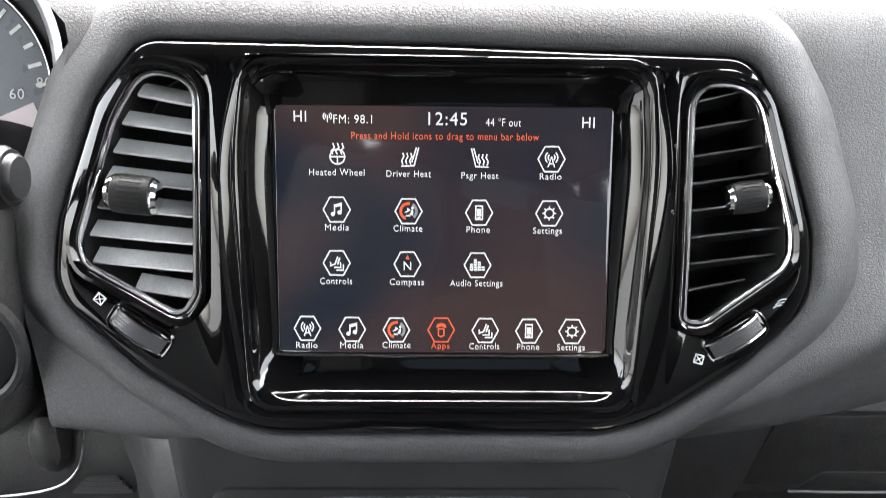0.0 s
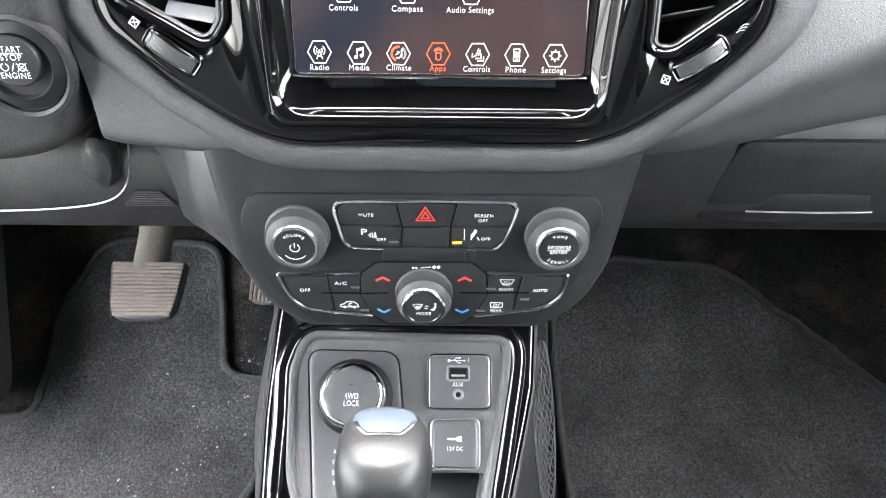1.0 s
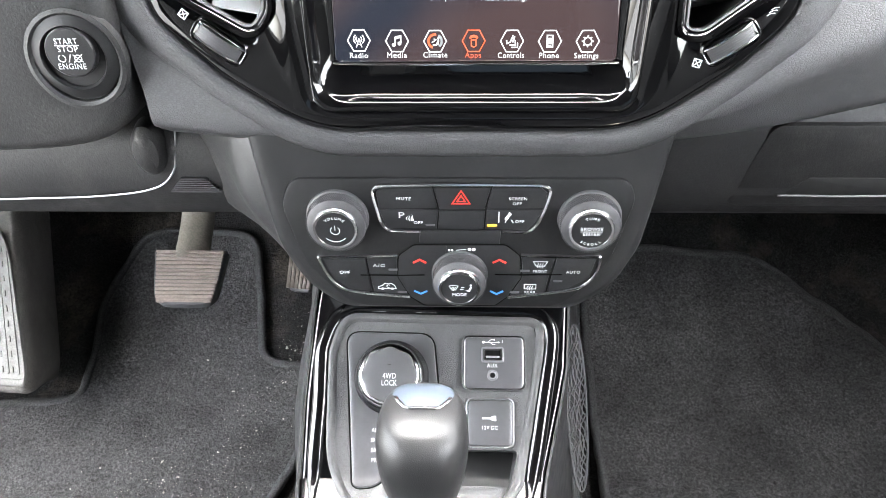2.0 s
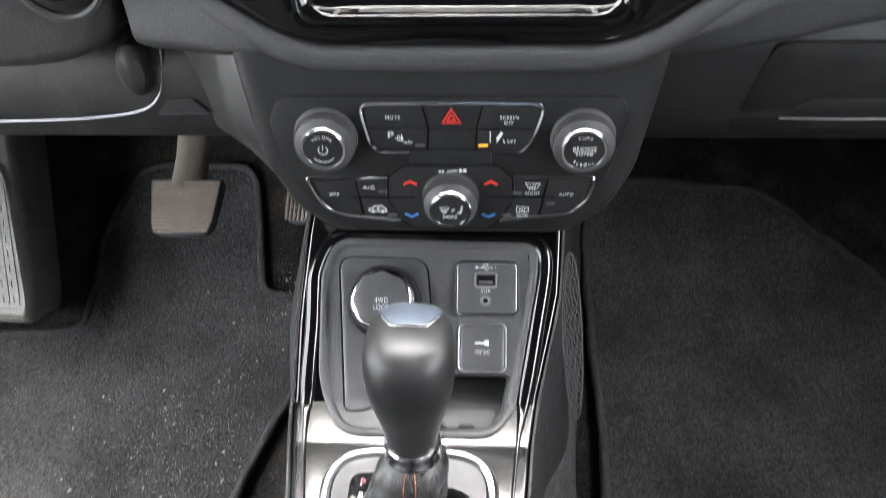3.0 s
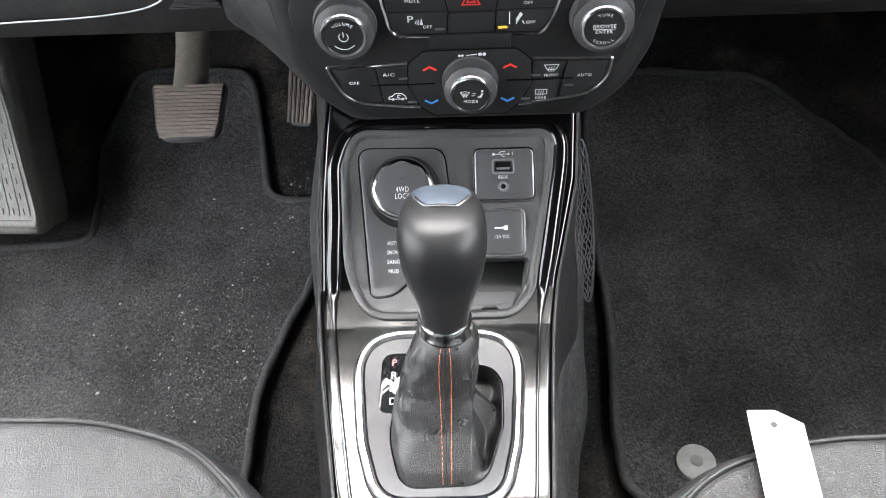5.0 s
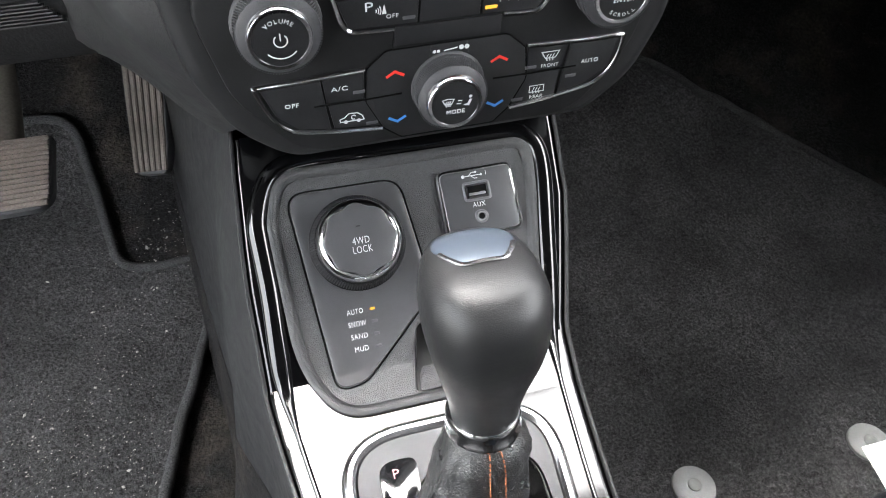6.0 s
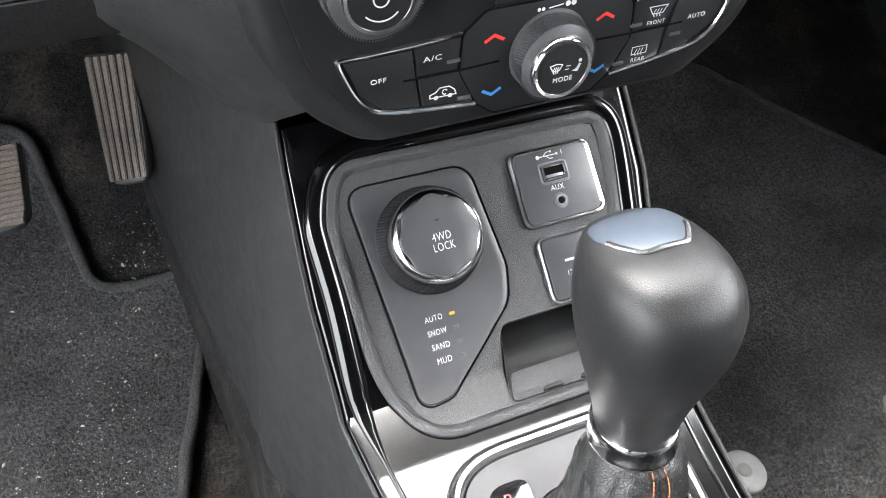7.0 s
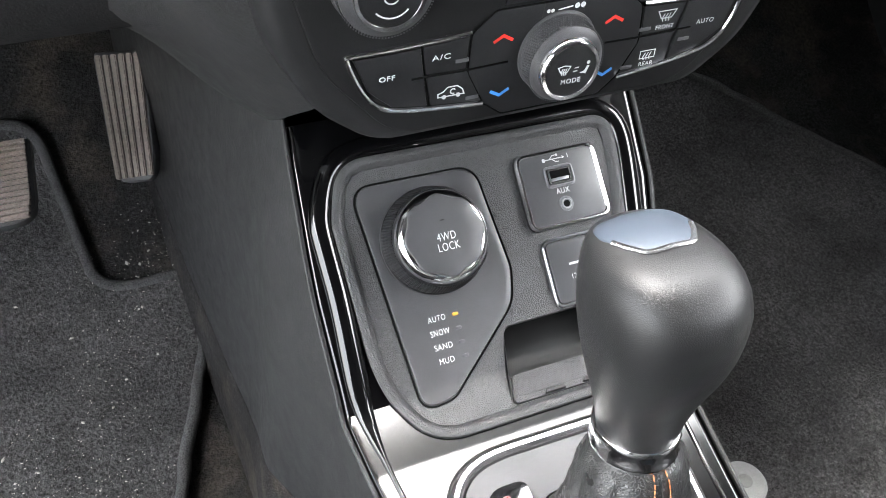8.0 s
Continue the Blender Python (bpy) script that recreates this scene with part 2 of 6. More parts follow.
def carpet(name, a, b):
    """Short pile: tufts at two sizes, lighter tips, and slow patches of wear."""
    m = shader(name, a, 0.95, spec=0.12)
    big, fine, tuft = texture(m, "noise", 9, 5), texture(m, "noise", 1100, 2), texture(m, "noise", 330, 3)
    c1 = ramp_between(m, fine, a, b, 0.42, 0.66)
    c2 = ramp_between(m, tuft, (0.5, 0.5, 0.5), (1.6, 1.6, 1.6), 0.36, 0.66)
    clump = ramp_between(m, texture(m, "noise", 140, 3), (0.55, 0.55, 0.55), (1.5, 1.5, 1.5), 0.35, 0.65)
    last = c1
    for c, f in ((c2, 0.9), (clump, 0.3), (ramp_between(m, big, (0.5, 0.5, 0.5), (1.6, 1.6, 1.6)), 0.85)):
        mix = m.node_tree.nodes.new("ShaderNodeMix")
        mix.data_type = "RGBA"
        mix.blend_type = "MULTIPLY"
        mix.inputs[0].default_value = f
        m.node_tree.links.new(last, mix.inputs[6])
        m.node_tree.links.new(c, mix.inputs[7])
        last = mix.outputs[2]
    colour_from(m, last)
    bump(m, tuft, 1.0, 0.004)
    bump(m, fine, 0.8, 0.0015)
    return m


def glow(name, colour, strength):
    m = shader(name, (0.02, 0.02, 0.02), 0.3)
    b = m.node_tree.nodes["Principled BSDF"]
    b.inputs["Emission Color"].default_value = (*colour, 1)
    b.inputs["Emission Strength"].default_value = strength
    return m


GAIN = 2 ** -EXPOSURE
PAD = grained("pad_skin", (0.040, 0.040, 0.042), (0.052, 0.052, 0.054), 0.50, 620, 0.00013, spec=0.5, crease=0.68, stretch=(0.72, 1.0, 1.3))
SEAT = grained("seat_leather", (0.0125, 0.0125, 0.0133), (0.0180, 0.0180, 0.0188), 0.43, 520, 0.00024, crease=0.78, stretch=(0.8, 1.15, 1.0))
bump(SEAT, texture(SEAT, "noise", 38, 4), 0.6, 0.0018)
BOOT = grained("boot_leather", (0.0080, 0.0080, 0.0082), (0.0115, 0.0115, 0.0117), 0.31, 700, 0.00026, spec=0.75, crease=0.75)
KNOBSKIN = grained("knob_skin", (0.0135, 0.0135, 0.0140), (0.0170, 0.0170, 0.0176), 0.38, 1000, 0.00004, spec=0.33, crease=0.85)
FASCIA = plastic("fascia_plastic", (0.0105, 0.0105, 0.011), 0.44, spec=0.30)
PANEL = plastic("panel_plastic", (0.0060, 0.0060, 0.0064), 0.5, spec=0.25)
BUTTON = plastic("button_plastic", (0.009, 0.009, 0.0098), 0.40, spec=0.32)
TRAY = grained("tray_plastic", (0.041, 0.041, 0.042), (0.050, 0.050, 0.051), 0.38, 850, 0.00020, spec=0.6, crease=0.5)
BLACK = shader("seam_black", (0.002, 0.002, 0.002), 0.8, spec=0.1)
PLATE = plastic("plate_plastic", (0.034, 0.034, 0.036), 0.38, spec=0.6)
LOWER = plastic("lower_plastic", (0.0092, 0.0091, 0.0095), 0.52, 900, 0.0003, spec=0.42, mottle=0.35)
# rubbed and scuffed by shoes: pale specks in loose drifts
drift = ramp_between(LOWER, texture(LOWER, "noise", 16, 5, 0.65), (1.0, 1.0, 1.0), (1.9, 1.85, 1.75), 0.52, 0.72)
colour_from(LOWER, multiply(LOWER, LOWER.node_tree.nodes["Principled BSDF"].inputs["Base Color"].links[0].from_socket, drift))
bump(LOWER, texture(LOWER, "noise", 420, 3), 0.5, 0.0004)
SIDEGREY = plastic("console_side_plastic", (0.0150, 0.0150, 0.0154), 0.50, 1100, 0.0003, spec=0.45, mottle=0.4)
bump(SIDEGREY, texture(SIDEGREY, "noise", 420, 3), 0.5, 0.0004)
SLAT_LIT = plastic("slat_plastic_lit", (0.45, 0.45, 0.455), 0.42)
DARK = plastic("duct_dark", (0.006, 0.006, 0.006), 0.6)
RUBBER = plastic("pedal_rubber", (0.165, 0.140, 0.122), 0.62, 700, 0.0002, mottle=0.15)
PIANO = piano("piano_black")
RUBBED = piano("rubbed_piano_black", 0.045)
CHROME = shader("chrome", (0.80, 0.80, 0.81), 0.10, 1.0)
SATIN = shader("satin_metal", (0.62, 0.62, 0.63), 0.26, 1.0)
bump(SATIN, texture(SATIN, "noise", 1800, 2), 0.1, 0.0001)
rough_from(CHROME, texture(CHROME, "noise", 120), 0.07, 0.16)
DISPLAY = shader("display_glass", (0.010, 0.010, 0.011), 0.07, spec=0.5, coat=0.6)
CORD = plastic("net_cord", (0.065, 0.065, 0.068), 0.7)
RIMGREY = shader("rim_grey", (0.32, 0.32, 0.33), 0.32, 0.8)
ARM = plastic("pedal_arm", (0.125, 0.113, 0.095), 0.5, 500, 0.0002, mottle=0.12)
FOOT = plastic("footrest_rubber", (0.066, 0.062, 0.057), 0.8, 700, 0.0005, spec=0.2, mottle=0.35)
GRIP = plastic("grip_rubber", (0.036, 0.036, 0.038), 0.45)
def soiled(m, colour):
    """Loose drifts of dried mud over a carpet."""
    mask = ramp_between(m, texture(m, "noise", 13, 5, 0.6), (0, 0, 0), (1, 1, 1), 0.50, 0.68)
    mix = m.node_tree.nodes.new("ShaderNodeMix")
    mix.data_type = "RGBA"
    m.node_tree.links.new(mask, mix.inputs[0])
    m.node_tree.links.new(m.node_tree.nodes["Principled BSDF"].inputs["Base Color"].links[0].from_socket, mix.inputs[6])
    m.node_tree.links.new(multiply(m, ramp_between(m, texture(m, "noise", 260, 4), (0.35, 0.35, 0.35), (1.3, 1.3, 1.3)), ramp_between(m, texture(m, "noise", 30), colour, colour)), mix.inputs[7])
    colour_from(m, mix.outputs[2])
    return m


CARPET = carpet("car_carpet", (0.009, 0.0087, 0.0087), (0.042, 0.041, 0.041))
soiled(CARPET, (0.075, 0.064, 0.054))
# brighter copy of the carpet for the tunnel's lit passenger side
TUNNEL_LIT = carpet("tunnel_carpet_lit", (0.055, 0.055, 0.056), (0.15, 0.15, 0.151))
MATCLOTH = carpet("mat_cloth", (0.040, 0.0392, 0.0392), (0.100, 0.098, 0.098))
BINDING = plastic("mat_binding", (0.036, 0.036, 0.036), 0.85, 900, 0.0022, spec=0.2, mottle=0.6)
GLASS = shader("screen_glass", (0.004, 0.004, 0.005), 0.08, spec=0.45)
GLASS.node_tree.nodes["Principled BSDF"].inputs["Emission Strength"].default_value = GAIN
# backlight glow; its reddish patches are reflections put into the emission
GLASS.node_tree.links.new(ramp_between(GLASS, texture(GLASS, "noise", 11, 1), (0.012, 0.015, 0.024), (0.050, 0.032, 0.032), 0.46, 0.68), GLASS.node_tree.nodes["Principled BSDF"].inputs["Emission Color"])
PRINT = shader("white_print", (0.56, 0.56, 0.56), 0.5)
REDPRINT = shader("red_print", (0.65, 0.035, 0.025), 0.45)
BLUEPRINT = shader("blue_print", (0.05, 0.22, 0.60), 0.45)
AMBER = glow("amber_lit", (1.0, 0.50, 0.04), 1.3 * GAIN)
UNLIT = shader("unlit_lamp", (0.070, 0.070, 0.074), 0.35)
AMBERDIM = glow("amber_glow", (1.0, 0.30, 0.03), 0.8 * GAIN)
UIWHITE = glow("screen_white", (0.86, 0.90, 0.92), 0.95 * GAIN)
UIRED = glow("screen_red", (1.0, 0.13, 0.04), 0.85 * GAIN)
UIGREY = glow("screen_grey", (0.30, 0.32, 0.34), 0.8 * GAIN)
REDLIT = glow("red_lit", (1.0, 0.03, 0.05), 0.8 * GAIN)
THREAD = plastic("orange_thread", (0.46, 0.15, 0.055), 0.7)
DARKTHREAD = plastic("dark_thread", (0.05, 0.05, 0.05), 0.8)
PAPER = shader("tag_card", (0.82, 0.80, 0.66), 0.7)
HEADLINER = plastic("headliner_cloth", (0.03, 0.03, 0.03), 0.9, 900, 0.0004)
WALLDARK = plastic("trim_dark", (0.022, 0.022, 0.022), 0.6)
TINTED = shader("tinted_glass", (0.02, 0.02, 0.02), 0.05)
tint = TINTED.node_tree.nodes.new("ShaderNodeBsdfTransparent")
tint.inputs["Color"].default_value = (0.16, 0.18, 0.20, 1.0)
pane = TINTED.node_tree.nodes.new("ShaderNodeMixShader")
pane.inputs[0].default_value = 0.92
TINTED.node_tree.links.new(TINTED.node_tree.nodes["Principled BSDF"].outputs[0], pane.inputs[1])
TINTED.node_tree.links.new(tint.outputs[0], pane.inputs[2])
TINTED.node_tree.links.new(pane.outputs[0], TINTED.node_tree.nodes["Material Output"].inputs["Surface"])

S = frame_map((0.0085, 0.4105, 0.5875), 12.5)   # screen and bezel
P = frame_map((0.0, 0.4028, 0.500), 3.6)         # climate panel


# Console top: an upward slope at the front, level round the shifter, falling at the rear.
def console_profile():
    ss, ys, zs = [0.16], [0.347 + 0.16 * math.cos(radians(36.1))], [0.303 + 0.16 * math.sin(radians(36.1))]
    while ss[-1] > -0.60:
        a = radians(interp(ss[-1] - 0.002, [-0.34, -0.26, -0.200, -0.186, -0.18, -0.10, -0.05, -0.0175, -0.0155], [0, 20, 40, 6, 4, 5, 7, 9, 36.1]))
        ss.append(ss[-1] - 0.002), ys.append(ys[-1] - 0.002 * math.cos(a)), zs.append(zs[-1] - 0.002 * math.sin(a))
    ss, ys, zs = (np.array(v[::-1]) for v in (ss, ys, zs))
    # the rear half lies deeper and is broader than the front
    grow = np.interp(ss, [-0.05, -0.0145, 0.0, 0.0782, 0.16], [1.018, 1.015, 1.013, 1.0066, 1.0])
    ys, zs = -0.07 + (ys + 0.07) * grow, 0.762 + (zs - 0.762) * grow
    slope = np.degrees(np.arctan2(np.gradient(zs), np.gradient(ys)))
    return ss, ys, zs, np.convolve(np.pad(slope, 2, "edge"), np.ones(5) / 5, "valid"), grow


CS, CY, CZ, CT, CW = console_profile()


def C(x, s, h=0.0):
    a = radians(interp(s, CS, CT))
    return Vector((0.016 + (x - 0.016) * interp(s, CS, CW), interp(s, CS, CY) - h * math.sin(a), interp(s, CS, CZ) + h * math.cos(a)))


FLOOR_Y, FLOOR_Z = [0.30, 0.50, 0.62, 0.72, 0.80, 1.00, 1.3], [0.0, 0.004, 0.012, 0.035, 0.075, 0.235, 0.50]


def floor_height(x, y):
    return interp(y, FLOOR_Y, FLOOR_Z)


# ---- the shell of the car ----
def wall_with_hole(name, f, outer, hole, thick, material):
    bm = bmesh.new()
    c = (sum(p[0] for p in hole) / len(hole), sum(p[1] for p in hole) / len(hole))
    o, i = about(outer, c, 48), about(hole, c, 48)
    loft(bm, [[f(x, y, 0) for x, y in o], [f(x, y, 0) for x, y in i], [f(x, y, -thick) for x, y in i], [f(x, y, -thick) for x, y in o]], ring=True)
    return solo(name, bm, material, kind="structure")


ground = bmesh.new()
bmesh.ops.create_grid(ground, x_segments=2, y_segments=2, size=400)
for v in ground.verts:
    v.co.z = -0.32
solo("ground", ground, plastic("asphalt", (0.11, 0.11, 0.11), 0.9, 60, 0.003), kind="structure")

bm = bmesh.new()
loft(bm, [[Vector((x, y, floor_height(x, y) - 0.008)) for x in np.linspace(-0.78, 0.78, 40)] for y in np.linspace(-1.6, 1.25, 90)], closed=False)
loft(bm, [[Vector((x, y, floor_height(x, y) - 0.05)) for x in (-0.78, 0.78)] for y in np.linspace(-1.6, 1.25, 30)], closed=False)
solo("floor", bm, CARPET, "black carpeted car floor with lint and grit", "carpet", "structure")

side = lambda sx: (lambda u, v, h=0.0: Vector((sx * (0.78 - h * -1), u, v)))
SIDE = [(-1.6, -0.06), (1.25, -0.06), (1.25, 0.80), (0.41, 1.26), (-1.6, 1.26)]
# unseen openings, sized for the light they let in: driver's open door, passenger's window
wall_with_hole("wall_left", side(-1), SIDE, rpoly([(-0.45, 0.26, 0.08), (0.52, 0.26, 0.08), (0.62, 0.78, 0.05), (0.10, 1.16, 0.05), (-0.45, 1.16, 0.05)]), -0.05, WALLDARK)
wall_with_hole("wall_right", side(1), SIDE, rpoly([(-1.10, 0.72, 0.05), (0.02, 0.72, 0.05), (0.56, 0.84, 0.05), (0.34, 1.18, 0.05), (-1.10, 1.18, 0.05)]), -0.05, WALLDARK)
# unseen rear wall, kept dark, with an off-centre tinted window for the bezel's reflections
wall_with_hole("wall_rear", lambda u, v, h=0.0: Vector((u, -1.6 + h, v)), [(-0.78, -0.06), (0.78, -0.06), (0.78, 1.22), (-0.78, 1.22)], rpoly([(-0.10, 0.84, 0.06), (0.62, 0.84, 0.06), (0.56, 1.12, 0.06), (-0.06, 1.12, 0.06)]), 0.06, DARK)
solo("window_rear", box((-0.12, -1.636, 0.82), (0.64, -1.632, 1.14)), TINTED, "dark tinted rear window", "window", "structure")
solo("wall_front", box((-0.78, 1.2, -0.06), (0.78, 1.25, 0.80)), WALLDARK, kind="structure")
# unseen roof; its front edge and dark tone are set to limit reflections
solo("ceiling", box((-0.83, -1.66, 1.22), (0.83, 0.465, 1.26)), HEADLINER, "dark grey cloth roof lining", "ceiling", "structure")


# ---- dashboard ----
dash = thing("dashboard", (0.0, 0.55, 0.5), "dark grey soft grained dashboard wrapped round a glossy centre bezel", "dashboard")
BEZEL = rpoly([(-0.100, -0.0405, 0.09), (0.098, -0.0405, 0.09), (0.152, -0.004, 0.10), (0.1860, 0.030, 0.05), (0.1840, 0.066, 0.06), (0.166, 0.121, 0.05),
               (0.148, 0.152, 0.022), (0.0, 0.1563, 0.2), (-0.146, 0.158, 0.02), (-0.168, 0.131, 0.05), (-0.190, 0.070, 0.06), (-0.195, 0.033, 0.05), (-0.152, -0.007, 0.10)], 9)
BEZEL_D = dense(BEZEL, 0.006)


def pad_point(x, k):
    """The padded skin of the dashboard, from its far top (k=0) over the shoulder and the face down to its underside (k=1)."""
    crease = interp(x, [-0.22, -0.14, 0.10, 0.16, 0.20, 0.26, 0.40, 0.75], [0.556, 0.546, 0.544, 0.560, 0.580, 0.602, 0.632, 0.67])
    lip = interp(x, [-0.22, -0.14, 0.14, 0.19, 0.29, 0.42, 0.75], [0.539, 0.531, 0.530, 0.536, 0.551, 0.575, 0.60])
    lean = interp(x, [0.15, 0.32], [0.222, 0.42])
    face = lambda z: 0.4150 + (z - 0.5875) * lean + interp(x, [0.20, 0.40, 0.75], [0.0, 0.010, 0.03])
    top = 0.762
    ty = face(top)
    pts = [(ty + 0.60, top + 0.055), (ty + 0.30, top + 0.045), (ty + 0.14, top + 0.040), (ty + 0.065, top + 0.027), (ty + 0.026, top + 0.012),
           (face(top - 0.015), top - 0.015), (face(0.70), 0.70), (face(0.64), 0.64), (face(crease + 0.02) - 0.002, crease + 0.02), (face(crease) - 0.001, crease),
           (face(crease) + 0.006, (crease * 0.6 + lip * 0.4) - 0.001), (face(crease) + 0.016, lip + 0.002), (face(crease) + 0.030, lip - 0.003), (face(crease) + 0.09, lip)]
    return pts[k]


bm = bmesh.new()
rows = []
for k in range(14):
    row = []
    for i in range(120):
        z_here = pad_point(-0.18, k)[1]
        xl = interp(z_here, [0.53, 0.55, 0.62, 0.66, 0.69, 0.72, 0.78, 0.84], [-0.1925, -0.1930, -0.2000, -0.2120, -0.192, -0.178, -0.170, -0.165])
        if k < 5:
            xl = interp(k, [0, 3, 5], [-0.55, -0.30, -0.168])
        x = xl + (0.785 - xl) * (i / 119) ** 1.25
        y, z = pad_point(x, k)
        row.append(Vector((x, y, z)))
    rows.append(row)
fine = []
for a in range(13):
    for j in range(4):
        fine.append([smooth_line([rows[max(a - 1, 0)][i], rows[a][i], rows[a + 1][i], rows[min(a + 2, 13)][i]], 4)[4 + j] if a else rows[0][i].lerp(rows[1][i], j / 4) for i in range(120)])
fine.append(rows[-1])
loft(bm, fine, closed=False)
# the opening that holds the bezel
hole = offset(BEZEL_D, 0.004)


def inside(p, poly):
    odd = False
    for i in range(len(poly)):
        (x0, y0), (x1, y1) = poly[i - 1], poly[i]
        if (y0 > p[1]) != (y1 > p[1]) and p[0] < x0 + (x1 - x0) * (p[1] - y0) / (y1 - y0):
            odd = not odd
    return odd


gone = [f for f in bm.faces if f.calc_center_median().y < 0.47 and inside((f.calc_center_median().x - 0.0085, (f.calc_center_median().z - 0.5875) / 0.9763), hole)]
bmesh.ops.delete(bm, geom=gone, context="FACES")
part("pad", bm, PAD, dash, angle=60)
# unseen boards added to stop light leaking in behind the dashboard
part("light_stop", box((-0.78, 0.98, 0.795), (0.78, 1.21, 0.812)), PAD, dash)
part("light_stop", box((-0.78, 0.64, 0.745), (-0.30, 1.20, 0.765)), PAD, dash)
# The rolled edge of the pad round the bezel.
lip_flat = [(-0.0008, -0.020), (-0.0004, -0.001), (0.0008, 0.0010), (0.0035, 0.0022), (0.008, 0.0020), (0.014, 0.0003), (0.020, -0.0025), (0.027, -0.0070), (0.028, -0.022)]
lip_curl = [(-0.0008, -0.020), (-0.0004, -0.001), (0.0008, 0.0010), (0.0035, 0.0022), (0.007, 0.0018), (0.011, 0.0004), (0.0145, -0.0020), (0.0168, -0.0052), (0.0174, -0.024)]
bm = bmesh.new()
below = [min(1.0, max(0.0, (0.045 - y) / 0.045)) for x, y in BEZEL_D]
loft(bm, [[S(p[0] + (q[0] - p[0]) * w, p[1] + (q[1] - p[1]) * w, h0 + (h1 - h0) * w) for p, q, w in zip(offset(BEZEL_D, o0), offset(BEZEL_D, o1), below)] for (o0, h0), (o1, h1) in zip(lip_flat, lip_curl)], ring=True)
part("pad_edge", bm, PAD, dash, angle=60)

# ---- bezel with screen ----
unit = thing("infotainment_unit", S(0, -0.04, 0), "glossy piano black centre bezel holding a lit touchscreen", "infotainment unit")
RECESS = rpoly([(-0.094, -0.0235, 0.010), (0.0925, -0.0235, 0.010), (0.1025, 0.10, 0.2), (0.098, 0.146, 0.012), (-0.094, 0.147, 0.012), (-0.1005, 0.10, 0.2)], 8)
SCREEN = rect(-0.0848, 0.0008, 0.0846, 0.1268, 0.0035)
VENT_L = rpoly([(-0.131, 0.0225, 0.010), (-0.1235, 0.034, 0.012), (-0.1205, 0.137, 0.013), (-0.1445, 0.1425, 0.016), (-0.1590, 0.119, 0.06), (-0.1785, 0.060, 0.03), (-0.1765, 0.049, 0.010)], 7)
VENT_R = rpoly([(0.1215, 0.0215, 0.012), (0.1305, 0.0205, 0.012), (0.1715, 0.051, 0.014), (0.1705, 0.067, 0.03), (0.1500, 0.136, 0.020), (0.1205, 0.138, 0.013), (0.1215, 0.06, 0.3)], 7)


def bezel_plate():
    """The glossy plate: flat, rounded at its rim, with a screen recess and two vent openings cut through."""
    bm = bmesh.new()
    # three cells, each a ring round its own opening
    xl, xr = -0.1095, 0.1120
    def clip(pts, keep):
        out = []
        for i, p in enumerate(pts):
            q = pts[(i + 1) % len(pts)]
            ip, iq = keep(p) >= 0, keep(q) >= 0
            if ip:
                out.append(p)
            if ip != iq:
                t = keep(p) / (keep(p) - keep(q))
                out.append((p[0] + (q[0] - p[0]) * t, p[1] + (q[1] - p[1]) * t))
        return out
    rim = offset(BEZEL_D, -0.0075)
    cells = [(clip(rim, lambda p: xl - p[0]), VENT_L, (-0.143, 0.082), 0.006),
             (clip(clip(rim, lambda p: p[0] - xl), lambda p: xr - p[0]), RECESS, (0.0, 0.06), 0.004),
             (clip(rim, lambda p: p[0] - xr), VENT_R, (0.141, 0.082), 0.006)]
    for outer, hole, c, grow in cells:
        n = 480
        a, b = about(outer, c, n), about(offset(hole, grow), c, n)
        ridge = [0.0026 * max(0.0, 1 - ((p[1] - 0.060) / 0.080) ** 2) if min(abs(p[0] - xl), abs(p[0] - xr)) < 0.0004 else 0.0 for p in a]
        loops = [[S(p[0] + (q[0] - p[0]) * t, p[1] + (q[1] - p[1]) * t, h + r * (1 - t) ** 1.5) for p, q, r in zip(a, b, ridge)] for t, h in ((0, 0.0040), (0.2, 0.0043), (0.5, 0.0042), (0.8, 0.0035), (1.0, 0.0025))]
        loft(bm, loops)
    loft(bm, [[S(x, y, h) for x, y in offset(BEZEL_D, o)] for o, h in ((-0.0075, 0.0040), (-0.0055, 0.0036), (-0.0036, 0.0028), (-0.0019, 0.0014), (-0.0007, -0.0006), (0.0, -0.006))])
    bmesh.ops.remove_doubles(bm, verts=bm.verts[:], dist=0.00001)
    return bm


part("bezel", bezel_plate(), PIANO, unit)
# Sloping glossy walls down to the screen.
n = 140
c = (0.0, 0.06)
outer, inner = about(offset(RECESS, 0.004), c, n), about(offset(SCREEN, 0.0005), c, n)
mids = [(0.0, 0.0025), (0.03, 0.0034), (0.055, 0.0037), (0.13, 0.0035), (0.19, 0.0031), (0.225, 0.0024), (0.25, 0.0008), (0.28, -0.0030), (0.36, -0.0066), (0.55, -0.0085), (0.80, -0.0096), (1.0, -0.010)]
slant = [0.0025, 0.0030, 0.0030, 0.0024, 0.0014, 0.0006, -0.0002, -0.0014, -0.0036, -0.0068, -0.0092, -0.010]
bm = bmesh.new()
side_of = lambda p: min(1.0, max(0.0, (abs(p[0]) - 0.086) / 0.008))
loft(bm, [[S(p[0] + (q[0] - p[0]) * t, p[1] + (q[1] - p[1]) * t, h + (g - h) * side_of(p)) for p, q in zip(outer, inner)] for (t, h), g in zip(mids, slant)])
part("screen_surround", bm, PIANO, unit, angle=60)
screen = part("screen", slab(S, SCREEN, -0.014, -0.0095, 0.0006), GLASS, unit, "dark lit touchscreen showing app icons")
